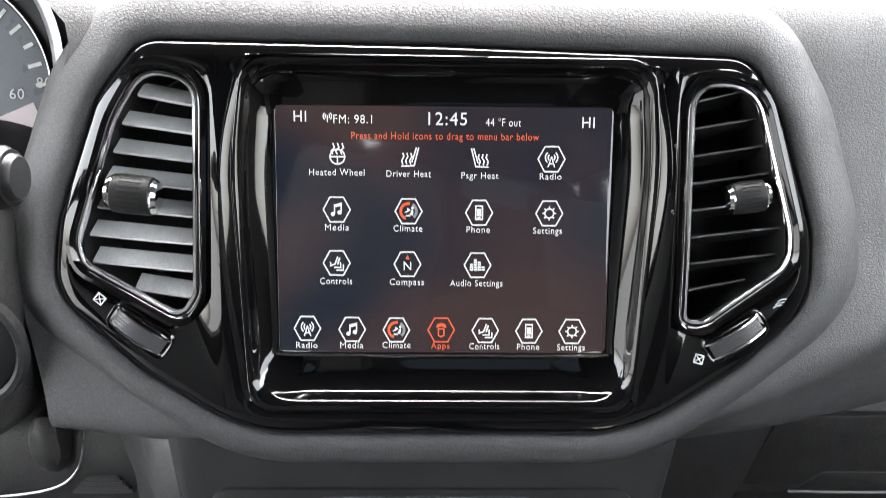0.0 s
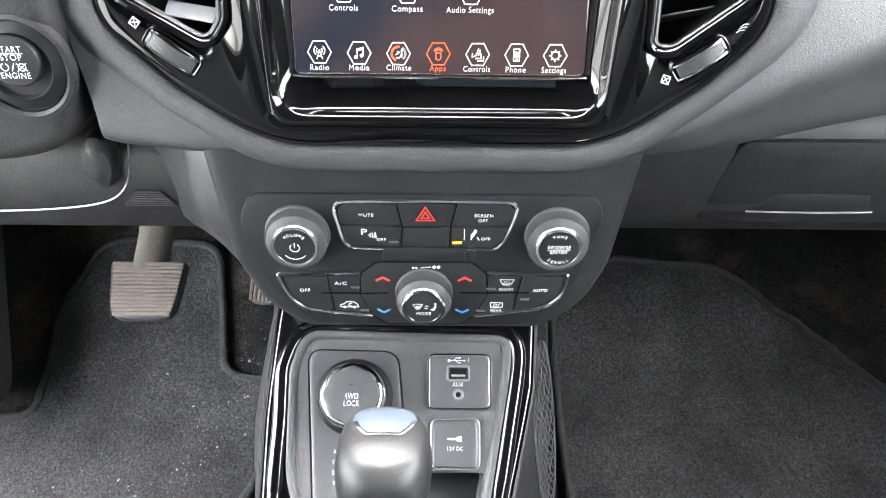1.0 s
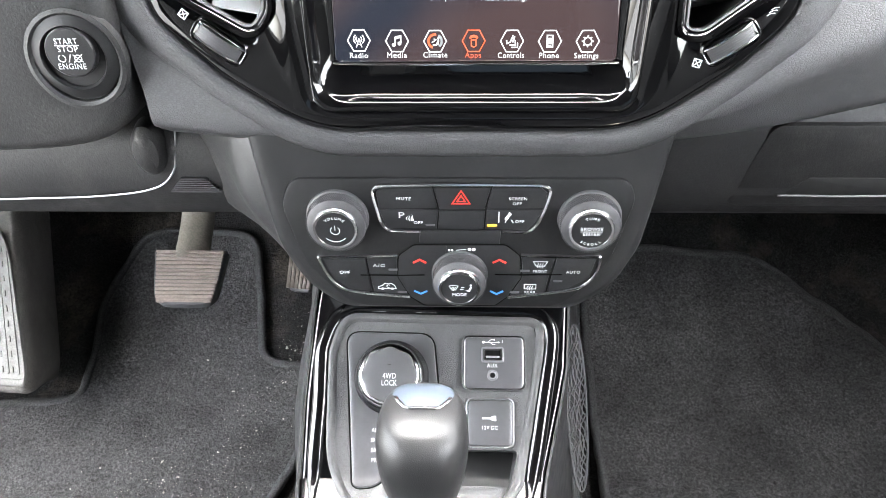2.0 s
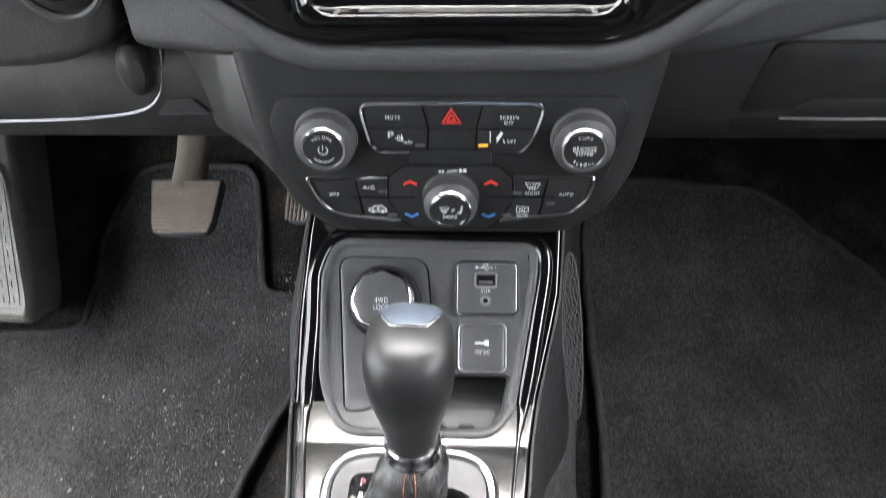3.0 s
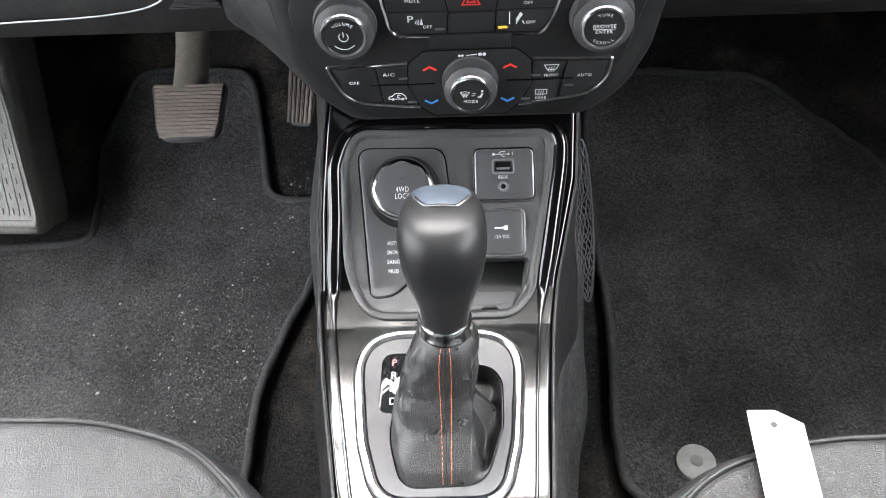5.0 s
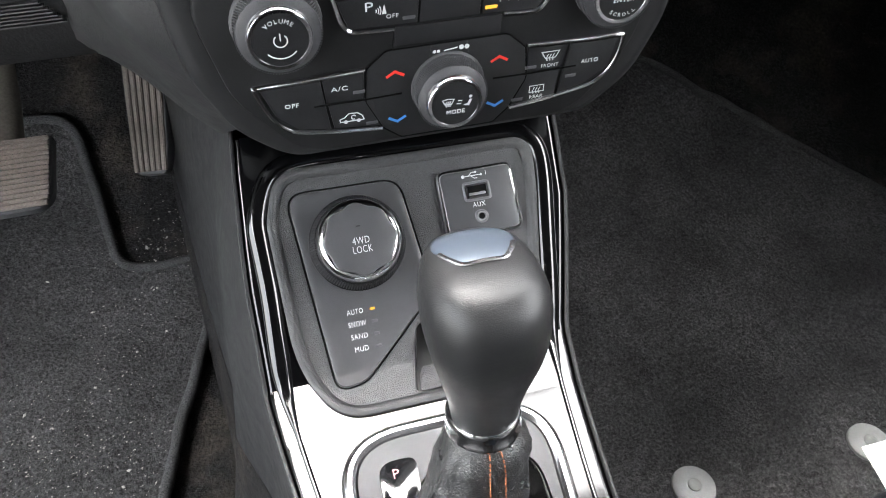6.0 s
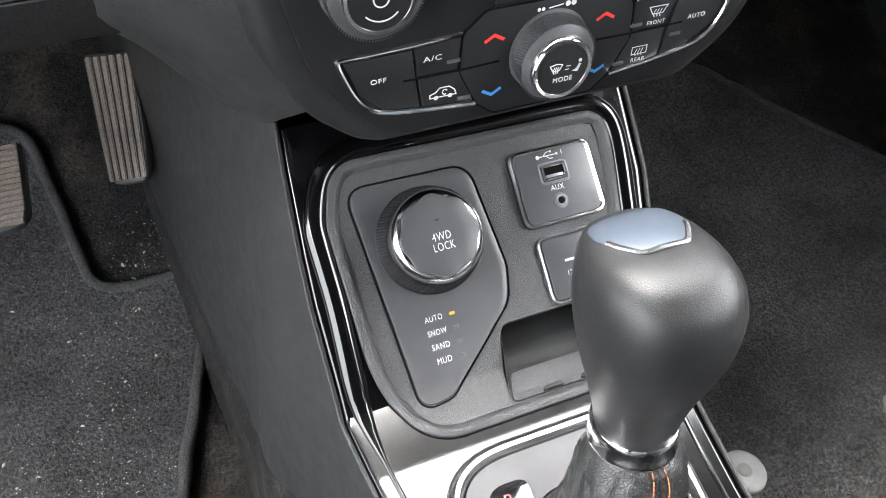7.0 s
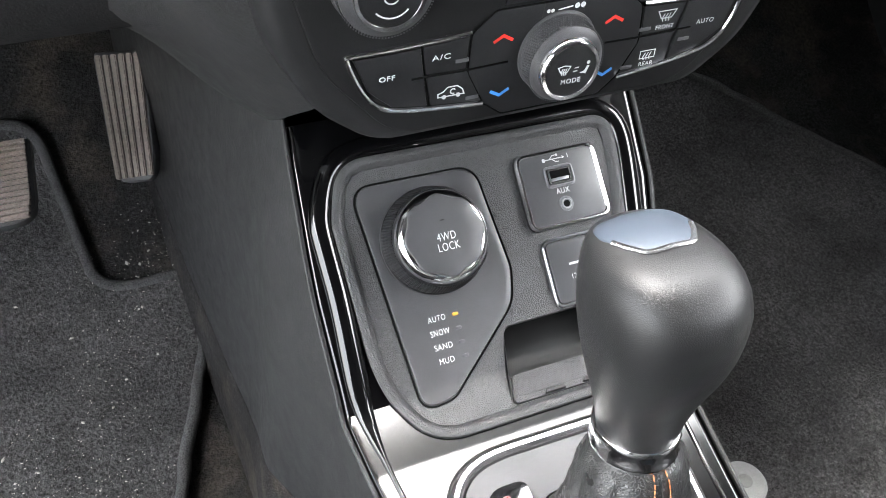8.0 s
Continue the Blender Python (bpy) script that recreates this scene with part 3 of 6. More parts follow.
bm = tube([S(u, -0.0006 + 0.0008 * (abs(u) / 0.085) ** 8, -0.0085) for u in np.linspace(-0.086, 0.0858, 30)], 0.0008)
part("screen_sill", bm, CHROME, unit, "thin bright metal strip")


def vent(name, outline, flip, knob, slim=1.0):
    v = thing(name, S(outline[0][0], 0.02, 0), "air vent with grey slats in a glossy black and chrome surround", "air vent", "dashboard air vents")
    d = dense(outline, 0.004)
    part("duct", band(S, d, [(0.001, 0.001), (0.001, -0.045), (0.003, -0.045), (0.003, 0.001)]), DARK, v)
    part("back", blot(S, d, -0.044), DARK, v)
    part("surround", band(S, d, [(0.008, 0.0020), (0.0065, 0.0050), (0.0045, 0.0055), (0.0025, 0.004), (0.001, 0.0005), (0.004, -0.004)]), PIANO, v)
    part("chrome_ring", bead(S, offset(d, 0.0005), 0.0028, 0.0022, 0.0016), CHROME, v)
    tops = np.linspace(0.1330, 0.037, 8) if not flip else np.linspace(0.1325, 0.038, 8)
    for i, vv in enumerate(tops):
        xs = []
        for j in range(len(d)):
            p, q = d[j], d[(j + 1) % len(d)]
            if (p[1] - vv) * (q[1] - vv) <= 0 and p[1] != q[1]:
                xs.append(p[0] + (q[0] - p[0]) * (vv - p[1]) / (q[1] - p[1]))
        if len(xs) < 2:
            continue
        x0, x1 = min(xs) + 0.0008, max(xs) - 0.0008
        bm = bmesh.new()
        # thick slats seen from above on one side, thin edges on the other
        if flip:
            sec = [(-0.0055, -0.022), (-0.0065, -0.022), (-0.0008, -0.0055), (0.0004, -0.0042), (0.0010, -0.0055)]
        else:
            sec = [(0.0022, -0.014), (0.0010, -0.016), (-0.0052, -0.0060), (-0.0050, -0.0042), (-0.0040, -0.0036)]
        ends = [[S(x, vv + slant_v + a, b) for a, b in sec] for x, slant_v in ((x0, -0.003 if flip else 0.002), (x1, 0.0028 if flip else -0.0028))]
        loft(bm, ends, cap0=True, cap1=True)
        # left slats pale, right ones dark: sky light is put into their colour
        part("slat", bm, SLAT_LIT if not flip else BUTTON, v, angle=25)
        if flip:
            edge = [S(x0, vv - 0.003 + 0.0004, -0.0042), S(x1, vv + 0.0028 + 0.0004, -0.0042)]
            part("slat_edge", tube(edge, 0.0006, 6), SATIN, v, "thin silver edge")
    ku, kv, tilt = knob
    ca, sa = math.cos(radians(tilt)), math.sin(radians(tilt))
    K = lambda a, b, h=0.0: S(ku + (a * ca - b * sa) * slim, kv + (a * sa + b * ca) * slim, h * slim)
    bm = bmesh.new()
    loft(bm, [[K(a, 0.0095 * s * math.cos(t), 0.0005 + 0.0085 * s * math.sin(t)) for t in np.linspace(0, 2 * math.pi, 25)[:-1]]
              for a, s in ((-0.0095, 0.9), (-0.009, 1.0), (-0.004, 1.04), (0.004, 1.04), (0.009, 1.0), (0.0095, 0.9))], cap0=True, cap1=True)
    adj = part("adjuster", bm, PANEL, v, "ribbed black vent adjuster with chrome ends")
    bm = bmesh.new()
    for a in np.linspace(-0.0050, 0.0050, 9):
        for t in np.linspace(0.35, 2.8, 11):
            cpt = K(a, 0.0098 * math.cos(t), 0.0005 + 0.0089 * math.sin(t))
            box([q - 0.0003 for q in cpt], [q + 0.0003 for q in cpt], bm)
    part("studs", bm, BUTTON, adj)
    for sgn in (-1, 1):
        bm = bmesh.new()
        loft(bm, [[K(sgn * a, 0.0092 * s * math.cos(t), 0.0005 + 0.0082 * s * math.sin(t)) for t in np.linspace(0, 2 * math.pi, 21)[:-1]]
                  for a, s in ((0.0095, 0.93), (0.0105, 0.95), (0.0125, 0.80), (0.0135, 0.45))], cap0=True, cap1=True)
        part("chrome_cap", bm, CHROME, adj)
    return v


vent("air_vent", VENT_L, False, (-0.152, 0.0825, -6))
vent("air_vent", VENT_R, True, (0.150, 0.0835, 8), 0.82)

# thumb wheels below the vents
for pts in (((-0.1625, 0.0235), (-0.1385, 0.0065)), ((0.1345, 0.0055), (0.1590, 0.0215))):
    w = thing("vent_wheel", S(*pts[0], 0), "ribbed thumb wheel for closing the vent, chrome edged", "thumb wheel", "vent thumb wheels")
    (ax, ay), (bx, by) = pts
    dx, dy = bx - ax, by - ay
    ln = math.hypot(dx, dy)
    dx, dy = dx / ln, dy / ln
    W = lambda a, b, h=0.0: S(ax + dx * a - dy * b, ay + dy * a + dx * b, h)
    bm = bmesh.new()
    loft(bm, [[W(a, b, 0.0034 + (0.0055 + q) * max(0.0, 1 - ((a / ln - 0.5) * 2) ** 2) ** 0.5) for a in np.linspace(0, ln, 24)] for b, q in ((-0.0038, -0.001), (-0.0034, 0), (0.0034, 0), (0.0038, -0.001))], closed=False)
    wheel = part("wheel", bm, GRIP, w)
    bm = bmesh.new()
    for i in range(1, 26):
        a = ln * i / 26
        h = 0.0034 + 0.0055 * max(0.0, 1 - ((a / ln - 0.5) * 2) ** 2) ** 0.5
        for b in (-0.0024, -0.0008, 0.0008, 0.0024):
            q = W(a, b, h)
            box([t - 0.00030 for t in q], [t + 0.00030 for t in q], bm)
    part("studs", bm, GRIP, wheel)
    for b in (-0.0042, 0.0042):
        part("chrome_edge", tube([W(a, b, 0.0037 + 0.0050 * max(0.0, 1 - ((a / ln - 0.5) * 2) ** 2) ** 0.5) for a in np.linspace(-0.001, ln + 0.001, 20)], 0.0006, 6), CHROME, wheel)
    part("lip", band(W, rect(-0.0010, -0.0062, ln + 0.0010, 0.0062, 0.0045), [(0.0022, 0.0030), (0.0016, 0.0046), (0.0008, 0.0052), (0.0, 0.0048), (-0.0006, 0.0030)]), PIANO, w)
    part("slot", slab(W, rect(-0.001, -0.0060, ln + 0.001, 0.0060, 0.004), -0.004, 0.0046, 0.0003), PIANO, w)

# ---- climate panel ----
climate = thing("climate_control_panel", P(0, -0.09, 0), "matt black control panel with knobs and chrome edged buttons", "control panel")
FASC = rpoly([(-0.085, -0.0950, 0.03), (0.080, -0.0950, 0.03), (0.1070, -0.0740, 0.05), (0.1215, -0.0420, 0.06), (0.1265, -0.010, 0.2), (0.1370, 0.062, 0.01), (-0.1390, 0.062, 0.01), (-0.1305, -0.015, 0.2), (-0.1260, -0.042, 0.06), (-0.1105, -0.0740, 0.05)], 7)
bm = bmesh.new()
FD = dense(FASC, 0.008)
grow = lambda pts, s, dy: [(x * s, y + dy) for x, y in pts]
loft(bm, [[P(x, y, 0.0) for x, y in offset(FD, -0.016)], [P(x, y, 0.0) for x, y in offset(FD, -0.008)], [P(x, y, -0.002) for x, y in offset(FD, -0.003)], [P(x, y, -0.007) for x, y in FD],
          [P(x, y, -0.03) for x, y in grow(FD, 1.03, 0)], [P(x, y, -0.16) for x, y in grow(FD, 1.12, 0)]], cap0=True)
part("fascia", bm, FASCIA, climate, angle=60)
FACE = rpoly([(-0.078, -0.0885, 0.03), (0.072, -0.0885, 0.03), (0.101, -0.050, 0.05), (0.1135, 0.000, 0.03), (0.107, 0.0145, 0.012), (-0.110, 0.0145, 0.012), (-0.1195, -0.005, 0.03), (-0.108, -0.052, 0.05)], 7)
part("face", slab(P, dense(FACE, 0.01), -0.003, 0.0025, 0.002), PANEL, climate)


def knob(u, v, r0, r1, depth, axis_v):
    k = part("knob", lathe(u, v, [(r0 + 0.0012, 0.0024), (r0 + 0.001, 0.004), (r0, 0.0045), (r0 * 0.965, depth * 0.72), (r1 + 0.0020, depth * 0.86)], axis_v, 48), GRIP, climate, "knurled grey rotary knob")
    part("chrome_ring", lathe(u, v, [(r1 + 0.0018, depth * 0.84), (r1 + 0.0016, depth * 0.96), (r1 + 0.0010, depth * 1.02), (r1 - 0.0004, depth * 1.01), (r1 - 0.001, depth * 0.9)], axis_v, 48), CHROME, k)
    part("cap", lathe(u, v, [(r1 - 0.0004, depth * 0.9), (r1 - 0.0006, depth * 0.985), (r1 * 0.6, depth * 1.005), (0.0004, depth * 1.01)], axis_v, 48), BUTTON, k)
    bm = bmesh.new()
    for i in range(96):
        for j in range(7):
            a = 2 * math.pi * (i + 0.5 * (j % 2)) / 96
            h = depth * (0.28 + 0.075 * j)
            rr = r0 * 0.995
            q = P(u + rr * math.cos(a), v + rr * math.sin(a) + axis_v * h, h)
            box([t - 0.00024 for t in q], [t + 0.00024 for t in q], bm)
    part("knurling", bm, GRIP, k)
    return k


def lathe(u, v, prof, axis_v, n):
    """Rings of (radius, height) about an axis that stands on the panel and leans by axis_v."""
    bm = bmesh.new()
    loft(bm, [[P(u + r * math.cos(2 * math.pi * i / n), v + axis_v * h + r * math.sin(2 * math.pi * i / n), h) for i in range(n)] for r, h in prof], cap1=True)
    return bm


knob(-0.0820, -0.0138, 0.0198, 0.0133, 0.0153, -0.18)
knob(0.0842, -0.0138, 0.0198, 0.0133, 0.0153, -0.18)
knob(-0.0012, -0.0588, 0.0184, 0.0128, 0.0174, -0.18)

flank = [[(-0.112, 0.425, 0.54), (-0.116, 0.412, 0.53), (-0.118, 0.410, 0.485), (-0.115, 0.410, 0.458), (-0.106, 0.410, 0.438), (-0.092, 0.412, 0.425)],
         [(-0.160, 0.447, 0.54), (-0.150, 0.428, 0.53), (-0.149, 0.424, 0.485), (-0.137, 0.428, 0.452), (-0.126, 0.440, 0.418), (-0.112, 0.440, 0.400)],
         [(-0.178, 0.462, 0.54), (-0.168, 0.448, 0.53), (-0.166, 0.450, 0.485), (-0.157, 0.458, 0.442), (-0.143, 0.482, 0.394), (-0.124, 0.470, 0.380)],
         [(-0.205, 0.468, 0.54), (-0.190, 0.466, 0.53), (-0.182, 0.466, 0.485), (-0.176, 0.474, 0.441), (-0.162, 0.535, 0.388), (-0.140, 0.560, 0.350)],
         [(-0.215, 0.480, 0.54), (-0.205, 0.480, 0.53), (-0.195, 0.480, 0.485), (-0.188, 0.490, 0.436), (-0.172, 0.60, 0.380), (-0.155, 0.66, 0.330)]]
bm = bmesh.new()
cols = [smooth_line([Vector(p) for p in col], 6) for col in flank]
loft(bm, [smooth_line([Vector(col[i]) for col in cols], 5) for i in range(len(cols[0]))], closed=False)
part("flank", bm, SIDEGREY, climate, angle=70)

# ---- centre console ----
console = thing("centre_console", (-0.02, 0.25, 0.0), "black centre console with glossy trim and chrome edging", "console")
EDGE_S = [0.16, 0.112, 0.068, 0.043, -0.009, -0.02, -0.05, -0.100, -0.114, -0.168, -0.212, -0.30, -0.60]
EDGE_L = [-0.112, -0.1165, -0.1195, -0.1205, -0.1200, -0.1202, -0.1165, -0.1094, -0.1070, -0.0976, -0.089, -0.080, -0.080]
EDGE_R = [0.084, 0.0825, 0.0800, 0.0750, 0.0635, 0.0615, 0.0570, 0.0520, 0.0507, 0.0468, 0.0430, 0.038, 0.038]
xl_at = lambda s: interp(s, EDGE_S[::-1], EDGE_L[::-1])
xr_at = lambda s: interp(s, EDGE_S[::-1], EDGE_R[::-1])
TRAYO = rpoly([(-0.082, -0.043, 0.030), (0.030, -0.043, 0.030), (0.0455, -0.020, 0.03), (0.0625, 0.080, 0.2), (0.0640, 0.107, 0.018), (-0.0945, 0.110, 0.022), (-0.1035, 0.080, 0.03), (-0.1010, -0.005, 0.1)], 8)
POCKET = rpoly([(-0.0375, -0.0365, 0.004), (0.028, -0.0365, 0.008), (0.0365, -0.020, 0.01), (0.0435, 0.0065, 0.004), (-0.0285, 0.0065, 0.006)], 5)
bm = bmesh.new()
sheet = []
for j in range(268):
    sv = 0.134 - 0.002 * j
    x0, x1 = xl_at(sv), xr_at(sv)
    away = [min(i, 160 - i) / 160 * (x1 - x0) for i in range(161)]
    sheet.append([C(x0 + (x1 - x0) * i / 160, sv, -0.0020 * max(0.0, 1 - d / 0.0040) ** 2) for i, d in enumerate(away)])
loft(bm, sheet, closed=False)
RING = rpoly([(-0.0690, -0.1868, 0.036), (0.0165, -0.1858, 0.036), (0.0270, -0.1440, 0.08), (0.0350, -0.0550, 0.036), (-0.0920, -0.0545, 0.038), (-0.0820, -0.1420, 0.08)], 10)
well = [tuple(C(x, s)[:2]) for x, s in offset(RING, -0.003)]
open_tray = [tuple(C(x, s)[:2]) for x, s in offset(TRAYO, -0.002)]
bmesh.ops.delete(bm, geom=[f for f in bm.faces if inside(tuple(f.calc_center_median()[:2]), well) or inside(tuple(f.calc_center_median()[:2]), open_tray)], context="FACES")
part("gloss_top", bm, RUBBED, console, angle=20)
# rounded glossy rail: along the driver's side, round the front of the tray and back on the other side
front = [p for p in offset(dense(TRAYO, 0.004), 0.0062) if p[1] > 0.030]
k0 = max(range(len(front)), key=lambda i: math.dist(front[i], front[i - 1]))
front = front[k0:] + front[:k0]
path = [(xr_at(s) - 0.0100, s) for s in np.linspace(-0.34, 0.010, 60)] + front + [(xl_at(s) + 0.0100, s) for s in np.linspace(0.010, -0.34, 60)]
for _ in range(6):
    path = [path[0]] + [tuple((path[i - 1][j] + 2 * path[i][j] + path[i + 1][j]) / 4 for j in (0, 1)) for i in range(1, len(path) - 1)] + [path[-1]]
bm = bmesh.new()
rows = []
for i in range(len(path)):
    (xa, sa), (xb, sb_) = path[max(i - 1, 0)], path[min(i + 1, len(path) - 1)]
    ln = math.hypot(xb - xa, sb_ - sa)
    nx, ns = (sb_ - sa) / ln, -(xb - xa) / ln
    x, s = path[i]
    lift, wide = interp(s, [-0.06, 0.02], [0.42, 1.0]), interp(s, [-0.045, -0.005], [0.0015, 0.0060])
    rows.append([C(x - nx * wide * math.cos(g), s - ns * wide * math.cos(g), -0.0006 + 0.0046 * lift * math.sin(g)) for g in np.linspace(0.0, math.pi, 19)])
loft(bm, rows, closed=False)
part("gloss_rail", bm, RUBBED, console, "rounded glossy black rail", angle=50)
CUT_Y, CUT_Z = [0.10, 0.16, 0.28, 0.34, 0.385, 0.47, 0.55, 0.67, 1.2], [0.28, 0.268, 0.194, 0.160, 0.138, 0.082, 0.074, 0.076, 0.16]
for fx, sg in ((xl_at, 1), (xr_at, -1)):
    ss = np.linspace(0.140, -0.36, 110)
    part("edge_strip", tube([C(fx(s) - sg * 0.0010, s, -0.0002) for s in ss], 0.0014, 8), LOWER, console, "dull grey edging strip")
    # side wall down to the carpet, going on forwards under the dashboard
    walls = []
    for s in np.linspace(-0.60, 0.15, 60):
        top = C(fx(s) - sg * 0.002, s, -0.0018)
        bulge = 0.020 * interp(s, [-0.03, 0.09], [0.0, 1.0]) if sg > 0 else 0.0
        walls.append(lambda t, top=top, bulge=bulge: Vector((top.x - sg * (0.012 * t + 0.030 * t * t + bulge * (1 - max(0.0, 1 - t / 0.3) ** 2)), top.y, top.z + (-0.01 - top.z) * t)))
    last = walls[-1]
    for y in np.linspace(0.50, 1.2, 16):
        e = (y - 0.48) / 0.72
        walls.append(lambda t, y=y, e=e: Vector((last(t).x - sg * 0.055 * min(1, e * 1.6), y, (last(0).z + 0.10 * e) * (1 - t) - 0.01)))
    upper, low = bmesh.new(), bmesh.new()
    rows_u, rows_l = [], []
    for w in walls:
        z0, y0 = w(0).z, w(0).y
        tc = min(0.97, max(0.05, (z0 - interp(y0, CUT_Y, CUT_Z)) / (z0 + 0.01)))
        rows_u.append([w(tc * q) for q in np.linspace(0, 1, 11)])
        rows_l.append([w(tc - 0.01 + (1.01 - tc) * q) - Vector((sg * (0.0 if q == 0 else 0.0012), 0, 0)) for q in (0, 0.02, 0.2, 0.4, 0.6, 0.8, 1.0)])
    loft(upper, rows_u, closed=False)
    loft(low, rows_l, closed=False)
    part("side_panel", upper, SIDEGREY, console, angle=60)
    # same carpet on both sides; the passenger side's light is put into its colour
    part("side_carpet", low, TUNNEL_LIT if sg < 0 else CARPET, console, "dark carpet on the tunnel side", angle=60)
# matt tray in the sloping front
cP = (0.003, -0.014)
n = 160
o, i_ = about(offset(TRAYO, -0.0062), cP, n), about(POCKET, cP, n)
bm = bmesh.new()
loft(bm, [[C(x, s, h) for x, s in offset(TRAYO, of)] for of, h in ((0.0008, -0.004), (0.0006, 0.0022), (-0.0006, 0.0030), (-0.0028, 0.0031), (-0.0042, 0.0024), (-0.0054, 0.0010), (-0.0062, 0.0002))])
loft(bm, [[C(p[0] + (q[0] - p[0]) * t, p[1] + (q[1] - p[1]) * t, 0.0002) for p, q in zip(o, i_)] for t in np.linspace(0, 1, 16)])
loft(bm, [[C(x, s, h) for x, s in offset(POCKET, of)] for of, h in ((0.0, 0.0002), (-0.001, -0.002), (-0.002, -0.040))])
bmesh.ops.remove_doubles(bm, verts=bm.verts[:], dist=0.00015)
tray = part("tray", bm, TRAY, console, "matt grained black plastic tray", angle=50)
PF = lambda x, s, h=0.0: C(x, s, h + interp(s, [-0.038, -0.0190, -0.0180, 0.0065], [-0.0025, -0.0040, -0.0140, -0.034]))
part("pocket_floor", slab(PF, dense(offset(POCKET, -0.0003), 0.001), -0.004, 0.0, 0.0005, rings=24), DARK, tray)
LEDGE = rpoly([(-0.0350, -0.0350, 0.003), (0.0262, -0.0350, 0.005), (0.0330, -0.0185, 0.004), (-0.0300, -0.0185, 0.006)], 5)
part("pocket_ledge", slab(PF, dense(LEDGE, 0.004), -0.002, 0.0012, 0.0006), TRAY, tray)
INLAY = rpoly([(-0.0318, -0.0315, 0.002), (0.0180, -0.0315, 0.002), (0.0245, -0.0285, 0.003), (0.0290, -0.0205, 0.003), (-0.0285, -0.0205, 0.005)], 5)
ribbed = part("pocket_mat", slab(PF, dense(INLAY, 0.004), 0.0, 0.0017, 0.0003), GRIP, tray, "textured grey rubber pocket mat")
bm = bmesh.new()
for i in range(46):
    for j in range(10):
        u, v = -0.0300 + 0.0575 * (i + 0.5 * (j % 2)) / 46, -0.0306 + 0.00105 * j
        if inside((u, v), INLAY):
            q = PF(u, v, 0.0017)
            box([t - 0.00032 for t in q], [t + 0.00032 for t in q], bm)
part("studs", bm, GRIP, ribbed)
for u in (-0.0115, 0.0105):
    part("tab", slab(PF, rpoly([(u - 0.0065, -0.0346, 0.001), (u + 0.0065, -0.0346, 0.001), (u + 0.0045, -0.0322, 0.001), (u - 0.0045, -0.0322, 0.001)], 3), 0.0, 0.0034, 0.0006), DARK, ribbed)

# ---- gear shifter ----
BASE = Vector((-0.0215, 0.2570, 0.3540))
TIP = Vector((-0.0205, 0.2760, 0.4410))
shifter = thing("gear_shifter", (-0.028, 0.225, 0.29), "black leather gear shifter knob on an orange stitched boot", "gear shifter")
axis = (TIP - BASE).normalized()
back = (Vector((0, -1, 0)) - axis * Vector((0, -1, 0)).dot(axis)).normalized()
rightw = back.cross(axis) * -1
LEN = (TIP - BASE).length
KPROF = [(0.0, 0.0150, 0.0163, 0), (0.08, 0.0156, 0.0170, 0), (0.18, 0.0174, 0.0192, 0), (0.30, 0.0200, 0.0224, 0.0), (0.42, 0.0228, 0.0259, 0.001), (0.56, 0.0255, 0.0293, 0.002), (0.68, 0.0267, 0.0309, 0.002),
         (0.77, 0.0270, 0.0314, 0.002), (0.86, 0.0262, 0.0305, 0.001), (0.92, 0.0246, 0.0284, -0.001), (0.96, 0.0220, 0.0252, -0.003), (0.985, 0.0180, 0.0200, -0.004), (1.0, 0.011, 0.012, -0.004)]


def knob_point(t, a, grow=0.0):
    ts = [k[0] for k in KPROF]
    w, d, sh = (interp(t, ts, [k[i] for k in KPROF]) for i in (1, 2, 3))
    ca, sa = math.cos(a), math.sin(a)
    e = 2 / 2.5
    x = math.copysign(abs(ca) ** e, ca) * (w + grow)
    y = math.copysign(abs(sa) ** e, sa) * (d + grow)
    return BASE + axis * (LEN * t) + rightw * x + back * (y + sh)


ts = np.array([0.0, 0.05, 0.12, 0.2, 0.28, 0.36, 0.44, 0.52, 0.59, 0.66, 0.72, 0.78, 0.83, 0.87, 0.905, 0.935, 0.957, 0.975, 0.987, 0.995, 1.0])
bm = bmesh.new()
loft(bm, [[knob_point(t, 2 * math.pi * i / 40) for i in range(40)] for t in ts], cap0=True, cap1=True)
part("knob", bm, KNOBSKIN, shifter, "smooth black leather knob", angle=80)
bm = bmesh.new()
loft(bm, [[BASE + axis * h + rightw * (r * math.cos(a)) + back * (r * 1.04 * math.sin(a)) for a in np.linspace(0, 2 * math.pi, 33)[:-1]] for h, r in ((-0.0085, 0.0172), (-0.0080, 0.0180), (-0.0060, 0.0183), (-0.0050, 0.0179), (0.000, 0.0178), (0.0025, 0.0179), (0.0034, 0.0174), (0.0038, 0.0158))], cap0=True, cap1=True)
part("collar", bm, CHROME, shifter, "polished silver collar")

